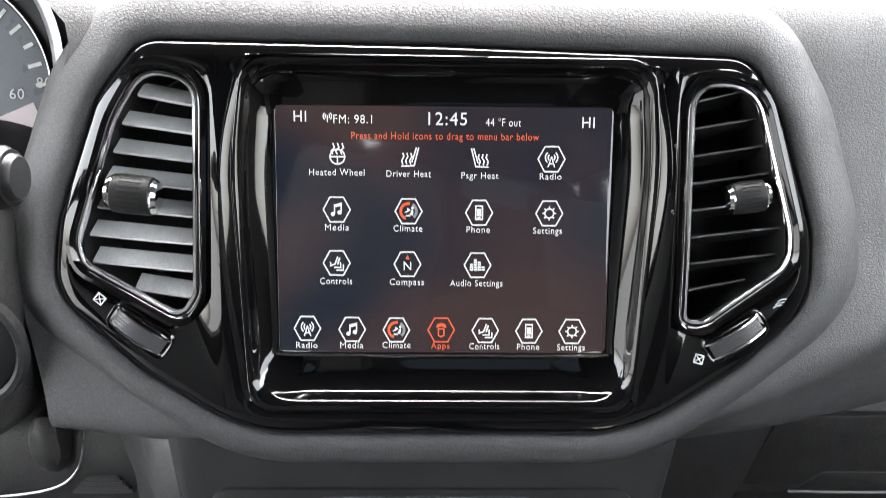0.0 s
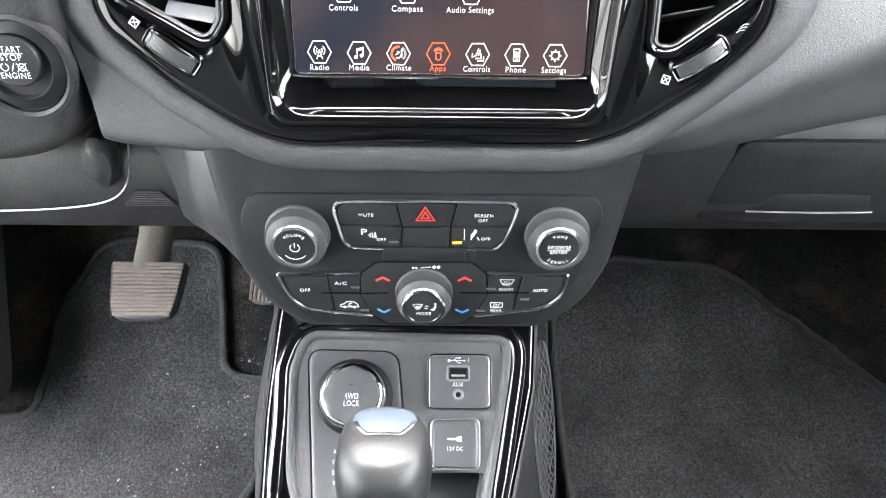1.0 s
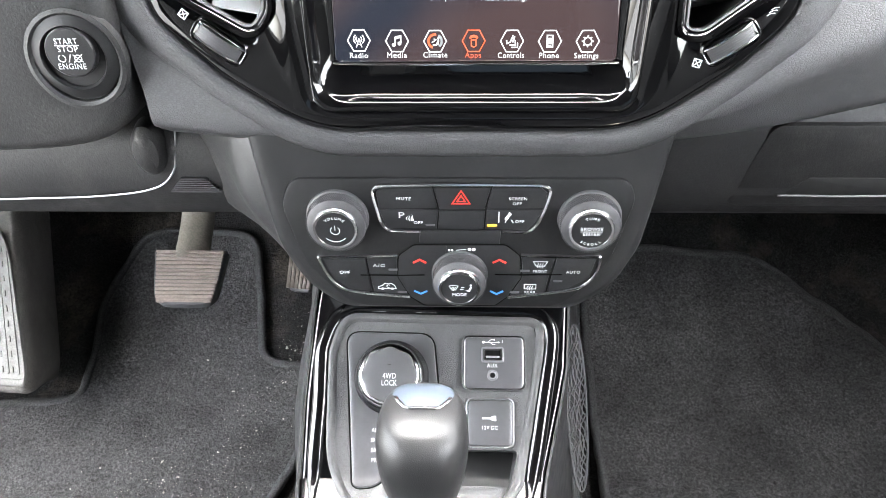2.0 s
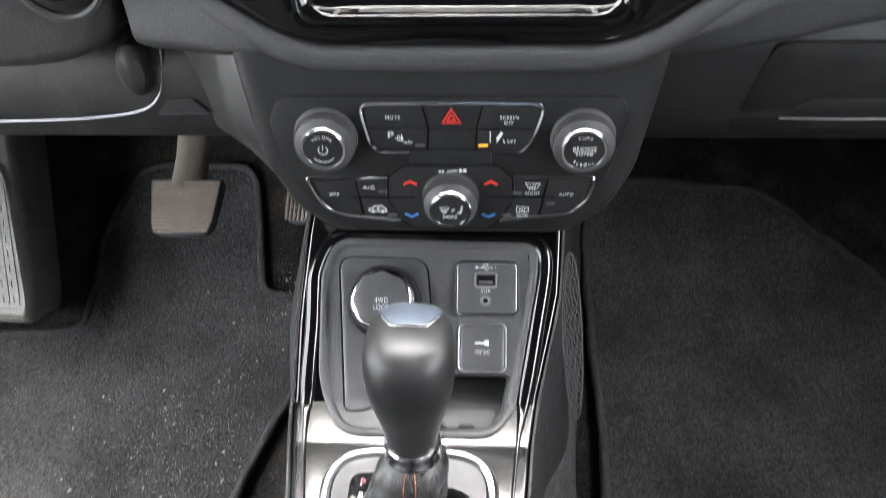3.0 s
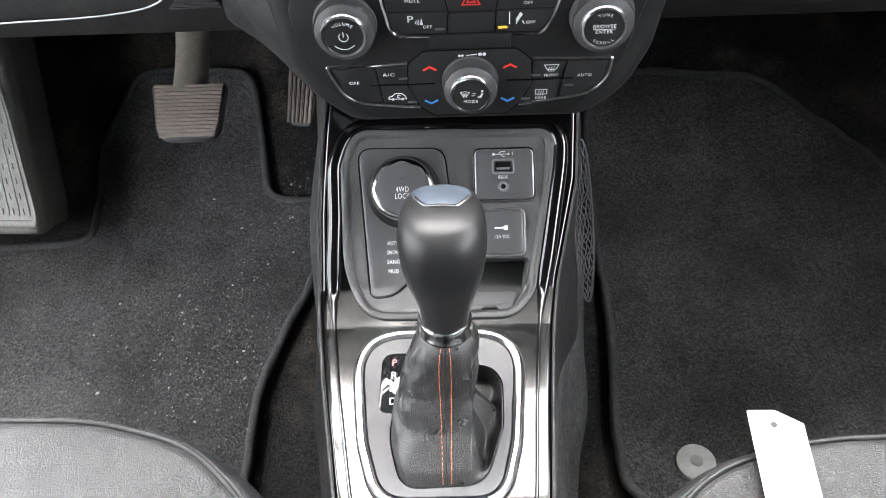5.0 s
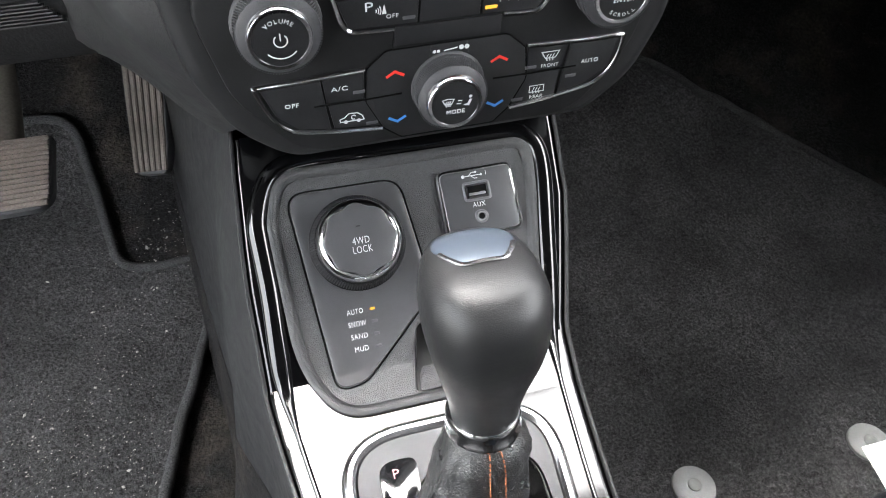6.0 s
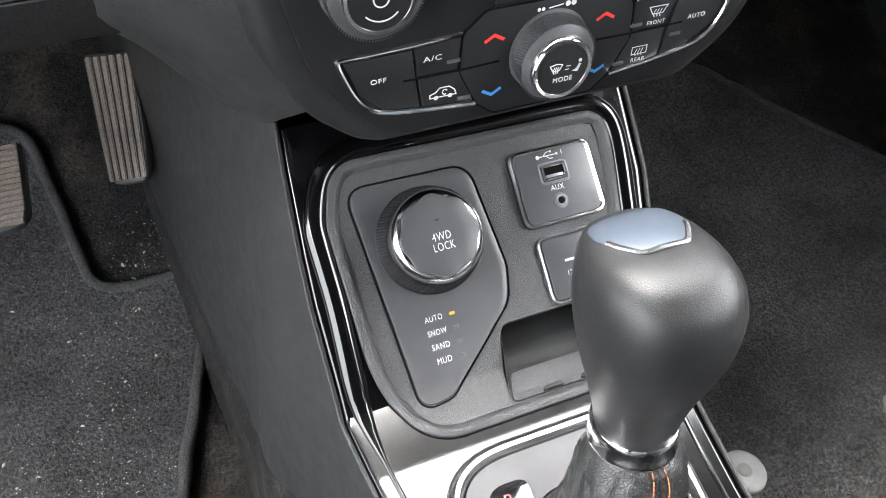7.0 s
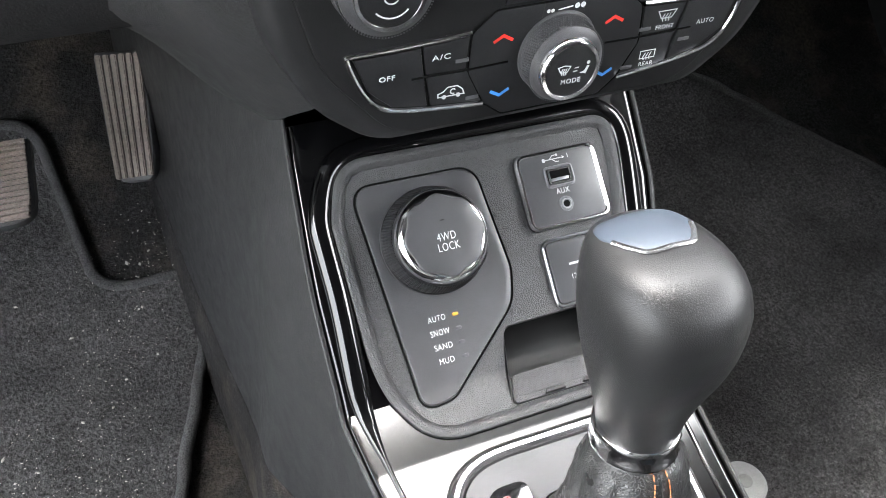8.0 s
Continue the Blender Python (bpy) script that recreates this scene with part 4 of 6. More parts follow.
# ---- seats ----
def seat(name, sx, dx, dy, zt, label):
    """A cushion whose flat top is edged by a piped seam; the side bolster rolls down beyond it."""
    mx = lambda pts: [((x if sx < 0 else -x - dx), y + dy, r) for x, y, r in (pts if sx < 0 else pts[::-1])]
    outer = mx([(-0.62, -0.45, 0.05), (-0.100, -0.45, 0.03), (-0.101, 0.06, 0.2), (-0.110, 0.131, 0.1), (-0.137, 0.174, 0.12), (-0.196, 0.2135, 0.10), (-0.264, 0.2225, 0.2), (-0.40, 0.2245, 0.2), (-0.62, 0.20, 0.09)])
    piped = mx([(-0.60, -0.43, 0.05), (-0.124, -0.43, 0.03), (-0.126, 0.08, 0.2), (-0.134, 0.1300, 0.1), (-0.151, 0.1615, 0.09), (-0.190, 0.1975, 0.10), (-0.258, 0.2175, 0.2), (-0.40, 0.2205, 0.2), (-0.60, 0.195, 0.08)])
    st = thing(name, (outer[0][0] * 0.5 + outer[4][0] * 0.5, -0.05, 0.0), label, "car seat", "front seats")
    c = ((-0.30 if sx < 0 else 0.30 - dx), 0.0)
    n = 240
    o, p = about(dense(rpoly(outer, 10), 0.012), c, n), about(dense(rpoly(piped, 10), 0.012), c, n)
    mix = lambda k: [(a[0] + (b[0] - a[0]) * k, a[1] + (b[1] - a[1]) * k) for a, b in zip(o, p)]
    bm = bmesh.new()
    loops = [[Vector((x, y, h)) for x, y in mix(k)] for k, h in ((0.15, 0.05), (0.05, zt - 0.11), (0.0, zt - 0.065), (0.04, zt - 0.036), (0.20, zt - 0.017), (0.48, zt - 0.0060), (0.76, zt - 0.0010), (0.93, zt - 0.0006), (0.985, zt - 0.0022), (1.02, zt - 0.0024))]
    soft = lambda x, y: 0.0022 * noise.noise(Vector((x * 11, y * 13, 2.0 + sx))) + 0.0010 * noise.noise(Vector((x * 34, y * 30, 5.0)))
    for k in (0.985, 0.965, 0.93, 0.88, 0.80, 0.70, 0.58, 0.44, 0.28, 0.10):
        lift = 0.0012 - 0.010 * (1 - k) ** 1.2
        loops.append([Vector((c[0] + (x - c[0]) * k, c[1] + (y - c[1]) * k, zt + lift + (soft(c[0] + (x - c[0]) * k, c[1] + (y - c[1]) * k) if k < 0.95 else 0.0))) for x, y in p])
    loft(bm, loops, cap0=True, cap1=True)
    part("cushion", bm, SEAT, st, angle=80)
    part("piping", tube([Vector((x, y, zt + 0.0002)) for x, y in mix(0.985)], 0.0016, 8, closed=True), SEAT, st, "raised piped seam")
    for k, lift, y_min in ((0.80, 0.0000, -0.05), (1.035, 0.0008, -0.05)):
        bm = bmesh.new()
        seam = dense(mix(k), 0.0050)
        for i in range(0, len(seam) - 1):
            (xa, ya), (xb, yb) = seam[i], seam[i + 1]
            if ya > y_min:
                tube([(xa, ya, zt + lift - 0.0012), (xa + (xb - xa) * 0.35, ya + (yb - ya) * 0.35, zt + lift - 0.0004), (xa + (xb - xa) * 0.7, ya + (yb - ya) * 0.7, zt + lift - 0.0012)], 0.00042, 4, bm=bm)
        part("stitching", bm, DARKTHREAD, st)
    # the seam that parts the middle panel from the side panel
    fx = lambda x: x if sx < 0 else -x - dx
    line = smooth_line([(fx(-0.150), 0.156 + dy, zt + 0.0012), (fx(-0.166), 0.128 + dy, zt + 0.0010), (fx(-0.185), 0.085 + dy, zt + 0.0008), (fx(-0.205), 0.02 + dy, zt + 0.0002), (fx(-0.22), -0.10 + dy, zt - 0.001)], 6)
    part("panel_seam", tube(line, 0.0011, 6), BLACK, st, "sunk dark seam")
    part("backrest", box((min(outer[0][0], outer[2][0]), -0.62, 0.2), (max(outer[0][0], outer[2][0]), -0.46, 0.86), bev=0.05), SEAT, st)
    return st


seat("driver_seat", -1, 0.0, 0.0, 0.303, "black leather driver seat cushion with piped seams")
seat("passenger_seat", 1, 0.046, -0.0225, 0.303, "black leather passenger seat cushion with piped seams")

# ---- floor mats ----
def floor_mat(name, outline, label):
    m = thing(name, (outline[0][0], outline[0][1], 0.0), label, "floor mat", "floor mats")
    pts = dense(outline, 0.02)
    cx, cy = sum(p[0] for p in pts) / len(pts), sum(p[1] for p in pts) / len(pts)
    bm = bmesh.new()
    loops = [[Vector((x, y, floor_height(x, y) - 0.006)) for x, y in pts], [Vector((x, y, floor_height(x, y) + 0.004)) for x, y in pts]]
    for k in np.linspace(0.93, 0.02, 14):
        loops.append([Vector((cx + (x - cx) * k, cy + (y - cy) * k, floor_height(0, cy + (y - cy) * k) + 0.004)) for x, y in pts])
    loft(bm, loops, cap1=True)
    part("cloth", bm, MATCLOTH, m, angle=80)
    wavy = [(x + 0.0022 * noise.noise(Vector((x * 24, y * 24, 0.0))), y + 0.0022 * noise.noise(Vector((x * 24, y * 24, 7.0)))) for x, y in dense(pts, 0.006)]
    part("binding", tube([(x, y, floor_height(x, y) + 0.003 + 0.0012 * noise.noise(Vector((x * 30, y * 30, 1.0)))) for x, y in wavy], [0.0056 + 0.0011 * noise.noise(Vector((x * 70, y * 70, 4.0))) for x, y in wavy], 10, closed=True), BINDING, m, "stitched black edge binding")
    return m


MAT_L = rpoly([(-0.240, 0.25, 0.03), (-0.246, 0.42, 0.08), (-0.232, 0.490, 0.05), (-0.204, 0.578, 0.06), (-0.190, 0.620, 0.06), (-0.171, 0.690, 0.03), (-0.178, 0.709, 0.012), (-0.272, 0.708, 0.035), (-0.286, 0.80, 0.05), (-0.300, 0.868, 0.035),
                               (-0.455, 0.872, 0.05), (-0.506, 0.795, 0.06), (-0.500, 0.652, 0.022), (-0.66, 0.642, 0.03), (-0.68, 0.25, 0.03)], 7)
floor_mat("floor_mat", MAT_L, "black carpet driver floor mat with bound edge and grit")
MAT_R = rpoly([(0.70, 0.25, 0.03), (0.70, 0.56, 0.06), (0.565, 0.720, 0.2), (0.490, 0.785, 0.2), (0.395, 0.845, 0.06), (0.160, 0.86, 0.06), (0.161, 0.50, 0.1), (0.149, 0.370, 0.05), (0.151, 0.310, 0.02), (0.185, 0.272, 0.02), (0.40, 0.26, 0.02)], 6)
floor_mat("floor_mat", MAT_R, "black carpet passenger floor mat with bound edge")

# ---- pedals ----
def pedal(name, tl, tr, bl, br, thick, ridges, along, label):
    p = thing(name, bl, label, "pedal", "foot pedals")
    tl, tr, bl, br = (Vector(q) for q in (tl, tr, bl, br))
    nrm = (tr - tl).cross(tl - bl).normalized()
    if nrm.y > 0:
        nrm = -nrm
    at = lambda u, v, h=0.0: (bl * (1 - u) + br * u) * (1 - v) + (tl * (1 - u) + tr * u) * v + nrm * h
    out = rpoly([(0, 0, 0.26), (1, 0, 0.26), (1, 1, 0.06), (0, 1, 0.06)], 6)
    bm = bmesh.new()
    loft(bm, [[at(x, y, -thick) for x, y in out], [at(x, y, -0.002) for x, y in out], [at(0.5 + (x - 0.5) * 0.95, 0.5 + (y - 0.5) * 0.95, 0) for x, y in out]], cap0=True, cap1=True)
    pad = part("rubber_pad", bm, GRIP, p, "worn dusty rubber pad")
    for i in range(ridges):
        t = (i + 0.8) / (ridges + 0.6)
        if along:
            q = rect(t - 0.34 / ridges, 0.03, t + 0.34 / ridges, 0.97, 0.02, 2)
        else:
            inset = 0.035 + 0.20 * max(0.0, 0.22 - t) ** 1.2
            q = rect(inset, t - 0.36 / ridges, 1 - inset, t + 0.36 / ridges, 0.01, 2)
        # worn, rounded ridge tops
        wear = 0.0032 - (0.0012 * math.sin(math.pi * t) if not along else 0.0)
        bm = slab(at, q, -0.001, wear * 0.75, 0.0)
        slab(at, [(0.5 + (x - 0.5) * (0.985 if not along else 1.0), t + (y - t) * 0.6) if not along else (t + (x - t) * 0.6, y) for x, y in q], wear * 0.7, wear, 0.0, bm=bm)
        part("ridge", bm, RUBBER, pad)
    return p


brake = pedal("brake_pedal", (-0.3550, 0.676, 0.250), (-0.2700, 0.675, 0.250), (-0.3430, 0.6135, 0.222), (-0.2750, 0.614, 0.222), 0.010, 14, False, "worn rubber brake pedal on a steel arm")
part("arm", tube(smooth_line([(-0.313, 0.668, 0.240), (-0.312, 0.72, 0.272), (-0.308, 0.78, 0.36), (-0.306, 0.80, 0.48)], 5), 0.0185, 10, flat=0.4), ARM, brake, "dull metal arm")
pedal("accelerator_pedal", (-0.2200, 0.8060, 0.2340), (-0.1765, 0.7884, 0.2411), (-0.2275, 0.7216, 0.1518), (-0.1915, 0.7085, 0.1597), 0.012, 6, True, "long ribbed rubber accelerator pedal")

# ---- screen contents ----
MM = 0.000283
HS = -0.0091


def hexagon(u, v, r):
    return [(u - r, v), (u - r * 0.5, v + r * 0.92), (u + r * 0.5, v + r * 0.92), (u + r, v), (u + r * 0.5, v - r * 0.92), (u - r * 0.5, v - r * 0.92), (u - r, v)]


def arc(u, v, r, a0, a1, n=14):
    return [(u + r * math.cos(radians(a0 + (a1 - a0) * i / n)), v + r * math.sin(radians(a0 + (a1 - a0) * i / n))) for i in range(n + 1)]


def icon(kind, u, v, ring=True, red=False):
    """One screen icon: a six-sided outline with its sign drawn in strokes and blots."""
    k = MM
    lines, blots = [], []
    T = lambda pts: [(u + x * k, v + y * k) for x, y in pts]
    if ring:
        lines.append(hexagon(u, v, 24 * k))
    if kind == "radio":
        lines += [T([(-6, -14), (0, 3), (6, -14)]), T([(-4, -8), (4, -8)])]
        lines += [arc(u, v + 3 * k, r * k, a, b) for r in (6, 11) for a, b in ((-50, 50), (130, 230))]
        blots.append(circle(u, v + 3 * k, 2 * k, 10))
    elif kind == "media":
        lines += [T([(-4, -7), (-4, 8), (8, 11), (8, -4)]), T([(-4, 5), (8, 8)])]
        blots += [circle(u - 7 * k, v - 8 * k, 4 * k, 12), circle(u + 5 * k, v - 5 * k, 4 * k, 12)]
    elif kind == "climate":
        blots += [T([(-8, -3), (-2, 2), (-3, 6), (4, 3), (-2, -2)]), circle(u + 7 * k, v + 6 * k, 2.5 * k, 10), T([(2, -6), (6, 3), (9, 1), (7, -8)])]
        lines += [T([(-5, -8), (3, -8)])]
    elif kind == "apps":
        blots += [T([(-10, 6), (-7, 11), (0, 13), (7, 11), (10, 6), (7, 4), (0, 7), (-7, 4)])]
        lines += [T([(-5, 2), (-5, -10), (0, -13), (5, -10), (5, 2), (-5, 2)])]
    elif kind == "controls":
        lines += [T([(2, 12), (-3, -2), (-11, -5), (-11, 2)]), T([(-5, -8), (7, -8), (7, 2)]), T([(-1, -13), (12, -13), (12, -3)])]
        blots += [T([(0, -2), (4, 10), (7, 9), (3, -3)])]
    elif kind == "phone":
        lines += [T([(-6, -12), (6, -12), (6, 12), (-6, 12), (-6, -12)]), T([(-3, -9), (3, -9)])]
        blots += [T([(-4, -6), (4, -6), (4, 7), (-4, 7)])]
    elif kind == "settings":
        lines += [arc(u, v, 8 * k, 0, 360, 24)]
        lines += [T([(8 * math.cos(a), 8 * math.sin(a)), (12.5 * math.cos(a), 12.5 * math.sin(a))]) for a in np.linspace(0, 2 * math.pi, 9)[:-1]]
    elif kind == "audio":
        for i, n in enumerate((3, 5, 4, 2)):
            for j in range(n):
                blots.append(T([(-14 + 7 * i, -10 + 4.4 * j), (-8 + 7 * i, -10 + 4.4 * j), (-8 + 7 * i, -6.6 + 4.4 * j), (-14 + 7 * i, -6.6 + 4.4 * j)]))
    elif kind == "wheel":
        lines += [arc(u, v - 6 * k, 13 * k, 0, 360, 28), T([(-12, -6), (12, -6)]), T([(0, -6), (0, -18)])]
        for x in (-8, 0, 8):
            lines.append(T([(x, -2), (x - 3, 4), (x + 3, 10), (x, 18)]))
    elif kind in ("seat_l", "seat_r"):
        m = 1 if kind == "seat_l" else -1
        lines += [T([(m * 17, 18), (m * 9, -14), (m * -14, -15)]), T([(m * 13, 18), (m * 5, -8)])]
        for x in (-11, -4, 3):
            lines.append(T([(m * x, -12), (m * (x - 2), -5), (m * (x + 2), 2), (m * x, 8)]))
    bm = stroke(S, lines, 2.6 * k, HS)
    for b in blots:
        blot(S, b, HS + 0.00002, bm)
    ob = part("icon", bm, UIRED if red else UIWHITE, screen)
    if kind == "climate":
        part("icon_arc", stroke(S, [arc(u, v, 14 * k, 80, 250)], 5 * k, HS - 0.00002), UIRED, screen)
        part("icon_arc", stroke(S, [arc(u, v, 14 * k, -50, 60)], 5 * k, HS - 0.00002), UIGREY, screen)
    return ob


ROW = [("wheel", -0.0535, 0.1032, "Heated Wheel", -0.0539, 0.0936, 98), ("seat_l", -0.0177, 0.1013, "Driver Heat", -0.0180, 0.0931, 79),
       ("seat_r", 0.0183, 0.1011, "Psgr Heat", 0.0178, 0.0925, 66), ("radio", 0.0538, 0.1011, "Radio", 0.0535, 0.0923, 39),
       ("media", -0.0541, 0.0750, "Media", -0.0542, 0.0658, 43), ("climate", -0.0179, 0.0744, "Climate", -0.0182, 0.0655, 52),
       ("phone", 0.0178, 0.0739, "Phone", 0.0174, 0.0651, 42), ("settings", 0.0534, 0.0738, "Settings", 0.0528, 0.0648, 52),
       ("controls", -0.0544, 0.0477, "Controls", -0.0548, 0.0382, 58), ("compass", -0.0184, 0.0473, "Compass", -0.0187, 0.0379, 62), ("audio", 0.0174, 0.0470, "Audio Settings", 0.0170, 0.0375, 95),
       ("radio", -0.0698, 0.0135, "Radio", -0.0703, 0.0045, 39), ("media", -0.0468, 0.0131, "Media", -0.0472, 0.0046, 42), ("climate", -0.0240, 0.0129, "Climate", -0.0240, 0.0047, 51),
       ("apps", -0.0009, 0.0130, "Apps", -0.0012, 0.0045, 34), ("controls", 0.0219, 0.0128, "Controls", 0.0215, 0.0043, 55), ("phone", 0.0445, 0.0126, "Phone", 0.0442, 0.0041, 41), ("settings", 0.0669, 0.0125, "Settings", 0.0666, 0.0039, 51)]
for kind, iu, iv, word, tu, tv, px in ROW:
    red = kind == "apps"
    icon(kind, iu, iv, kind not in ("wheel", "seat_l", "seat_r"), red)
    if kind == "compass":
        letters("N", S, iu, iv - 4 * MM, HS, 0.0062, UIWHITE, screen)
        part("icon_mark", blot(S, [(iu - 4 * MM, iv + 9 * MM), (iu + 4 * MM, iv + 9 * MM), (iu, iv + 17 * MM)], HS), UIRED, screen)
    letters(word, S, tu, tv, HS, 0.0047, UIRED if red else UIWHITE, screen, span=px * MM)
for word, tu, tv, size, px, m in (("HI", -0.0719, 0.1210, 0.0078, 22, UIWHITE), ("FM: 98.1", -0.0454, 0.1199, 0.0060, 68, UIWHITE), ("12:45", 0.0009, 0.1203, 0.0090, 68, UIWHITE),
                                  ("44 \u00b0F out", 0.0293, 0.1189, 0.0056, 62, UIWHITE), ("HI", 0.0718, 0.1191, 0.0078, 22, UIWHITE),
                                  ("Press and Hold icons to drag to menu bar below", 0.0002, 0.1119, 0.0052, 331, UIRED)):
    letters(word, S, tu, tv, HS, size, m, screen, span=px * MM)
part("icon", stroke(S, [[(-0.0583, 0.1185), (-0.0583, 0.122)]] + [arc(-0.0583, 0.1215, r, a, b, 8) for r in (0.0011, 0.0021) for a, b in ((-50, 50), (130, 230))], 0.0006, HS), UIWHITE, screen)
for u, v in ((-0.1693, 0.0313), (0.1287, 0.0021)):
    q = [(-0.0024, 0.0), (0.0, 0.0026), (0.0024, 0.0), (0.0, -0.0026), (-0.0024, 0.0)]
    sq = rect(-0.0022, -0.0022, 0.0022, 0.0022, 0.0001, 1)
    tn = lambda pts, a: [(u + x * math.cos(a) - y * math.sin(a), v + x * math.sin(a) + y * math.cos(a)) for x, y in pts]
    a = radians(-40 if u < 0 else -15)
    sq = [(-0.0022, -0.0022), (0.0022, -0.0022), (0.0022, 0.0022), (-0.0022, 0.0022), (-0.0022, -0.0022)]
    part("vent_mark", stroke(S, [tn(sq, a), tn([(-0.0022, -0.0022), (0.0022, 0.0022)], a), tn([(-0.0022, 0.0022), (0.0022, -0.0022)], a)], 0.00055, 0.0050), PRINT, unit)
part("vent_mark", stroke(S, [[(0.1645 + 0.001 * i, 0.0285 + 0.0016 * i), (0.1665 + 0.001 * i, 0.0297 + 0.0016 * i), (0.1690 + 0.001 * i, 0.0300 + 0.0016 * i)] for i in range(3)], 0.0005, 0.0050), PRINT, unit)

# ---- climate panel buttons and prints ----
HP = 0.0040


def button(pts, label=""):
    return part("button", slab(P, offset(pts, -0.00035), 0.001, 0.0037, 0.0005), BUTTON, climate, label)


TOPB = {"mute": [(-0.0545, -0.0068), (-0.0150, -0.0073), (-0.0186, 0.0090), (-0.0505, 0.0090), (-0.0555, 0.0055)],
        "hazard": [(-0.0143, -0.0080), (0.0154, -0.0079), (0.0195, 0.0092), (-0.0182, 0.0092)],
        "screen": [(0.0160, -0.0073), (0.0548, -0.0070), (0.0560, 0.0050), (0.0515, 0.0092), (0.0200, 0.0092)],
        "park": [(-0.0495, -0.0225), (-0.0162, -0.0228), (-0.0146, -0.0076), (-0.0545, -0.0072), (-0.0522, -0.0155)],
        "blank": [(-0.0158, -0.0228), (0.0150, -0.0228), (0.0160, -0.0084), (-0.0146, -0.0084)],
        "lane": [(0.0154, -0.0228), (0.0442, -0.0236), (0.0478, -0.0190), (0.0545, -0.0075), (0.0164, -0.0078)],
        "wide": [(-0.0290, -0.0340), (0.0262, -0.0345), (0.0266, -0.0236), (-0.0275, -0.0236)],
        "off": [(-0.0895, -0.0632), (-0.0790, -0.0728), (-0.0625, -0.0752), (-0.0655, -0.0464), (-0.0955, -0.0470)],
        "ac": [(-0.0640, -0.0600), (-0.0450, -0.0602), (-0.0435, -0.0446), (-0.0652, -0.0462)],
        "recirc": [(-0.0615, -0.0752), (-0.0368, -0.0778), (-0.0400, -0.0610), (-0.0635, -0.0608)],
        "front": [(0.0420, -0.0590), (0.0608, -0.0585), (0.0640, -0.0452), (0.0405, -0.0442)],
        "rear": [(0.0330, -0.0778), (0.0585, -0.0746), (0.0605, -0.0594), (0.0410, -0.0600)],
        "auto": [(0.0592, -0.0744), (0.0742, -0.0710), (0.0880, -0.0622), (0.0918, -0.0455), (0.0648, -0.0452)]}
for pts in TOPB.values():
    button(pts)
CENTRE = rpoly([(-0.0265, -0.0862, 0.004), (0.0238, -0.0860, 0.004), (0.0325, -0.078, 0.004), (0.0412, -0.062, 0.006), (0.0400, -0.0440, 0.006), (0.0300, -0.0352, 0.006), (-0.0322, -0.0356, 0.006), (-0.0428, -0.0442, 0.006), (-0.0440, -0.062, 0.006), (-0.0358, -0.079, 0.004)], 5)
part("button", slab(P, CENTRE, 0.001, 0.0036, 0.0007), BUTTON, climate, "temperature rocker plate with red and blue arrows")
part("seam", tube([P(x, y, 0.0034) for x, y in offset(CENTRE, 0.0002)], 0.00042, 6, closed=True), BLACK, climate)
for u in (-0.0215, 0.019):
    part("seam", tube([P(u * 0.46, -0.0358, 0.0036), P(u * 0.5, -0.042, 0.0036)], 0.0002, 5), DARK, climate)


def ribbon(pts, r=0.0012):
    line = [P(x, y, 0.0036) for x, y in pts]
    part("chrome_trim", tube(smooth_line(line, 4), r, 8), CHROME, climate)


ribbon([(-0.0278, -0.0243), (-0.0420, -0.0238), (-0.0490, -0.0228), (-0.0530, -0.0180), (-0.0552, -0.0085), (-0.0574, 0.0030), (-0.0560, 0.0078), (-0.0510, 0.0100), (-0.0300, 0.0106), (0.0, 0.0110), (0.0310, 0.0107),
        (0.0525, 0.0101), (0.0570, 0.0072), (0.0572, 0.0030), (0.0540, -0.0090), (0.0500, -0.0185), (0.0450, -0.0240), (0.0380, -0.0246), (0.0268, -0.0240)])
ribbon([(-0.0434, -0.0434), (-0.0600, -0.0442), (-0.0800, -0.0450), (-0.0960, -0.0453), (-0.0975, -0.0470), (-0.0945, -0.0560), (-0.0905, -0.0645), (-0.0850, -0.0708), (-0.0780, -0.0740), (-0.0600, -0.0766), (-0.0364, -0.0788)])
ribbon([(0.0405, -0.0430), (0.0600, -0.0436), (0.0800, -0.0440), (0.0928, -0.0440), (0.0940, -0.0462), (0.0925, -0.0560), (0.0885, -0.0640), (0.0820, -0.0695), (0.0740, -0.0724), (0.0560, -0.0756), (0.0325, -0.0786)])
for pts in (((-0.0700, -0.0604), (-0.0450, -0.0606), (-0.0255, -0.0600)), ((0.0230, -0.0592), (0.0420, -0.0594), (0.0690, -0.0588))):
    part("seam", tube([P(x, y, 0.0036) for x, y in pts], 0.00055, 6), BLACK, climate)

for word, u, v, size, px in (("MUTE", -0.0374, 0.0005, 0.0033, 27), ("SCREEN", 0.0369, 0.0007, 0.0031, 34), ("OFF", 0.0364, -0.0030, 0.0031, 17), ("OFF", -0.0285, -0.0176, 0.0031, 17), ("P", -0.0395, -0.0120, 0.0066, 11), ("OFF", 0.0385, -0.0165, 0.0031, 17),
                             ("OFF", -0.0809, -0.0581, 0.0034, 20), ("A/C", -0.0567, -0.0523, 0.0036, 24), ("FRONT", 0.0539, -0.0562, 0.0030, 28), ("REAR", 0.0477, -0.0740, 0.0030, 22), ("AUTO", 0.0766, -0.0568, 0.0034, 28)):
    letters(word, P, u, v, HP, size * 0.95, PRINT, climate, span=px * 0.000345)
HK, HM = 0.0160, 0.0179
letters("MODE", P, -0.0012, -0.0664, HM, 0.0033, PRINT, climate, span=0.0095)
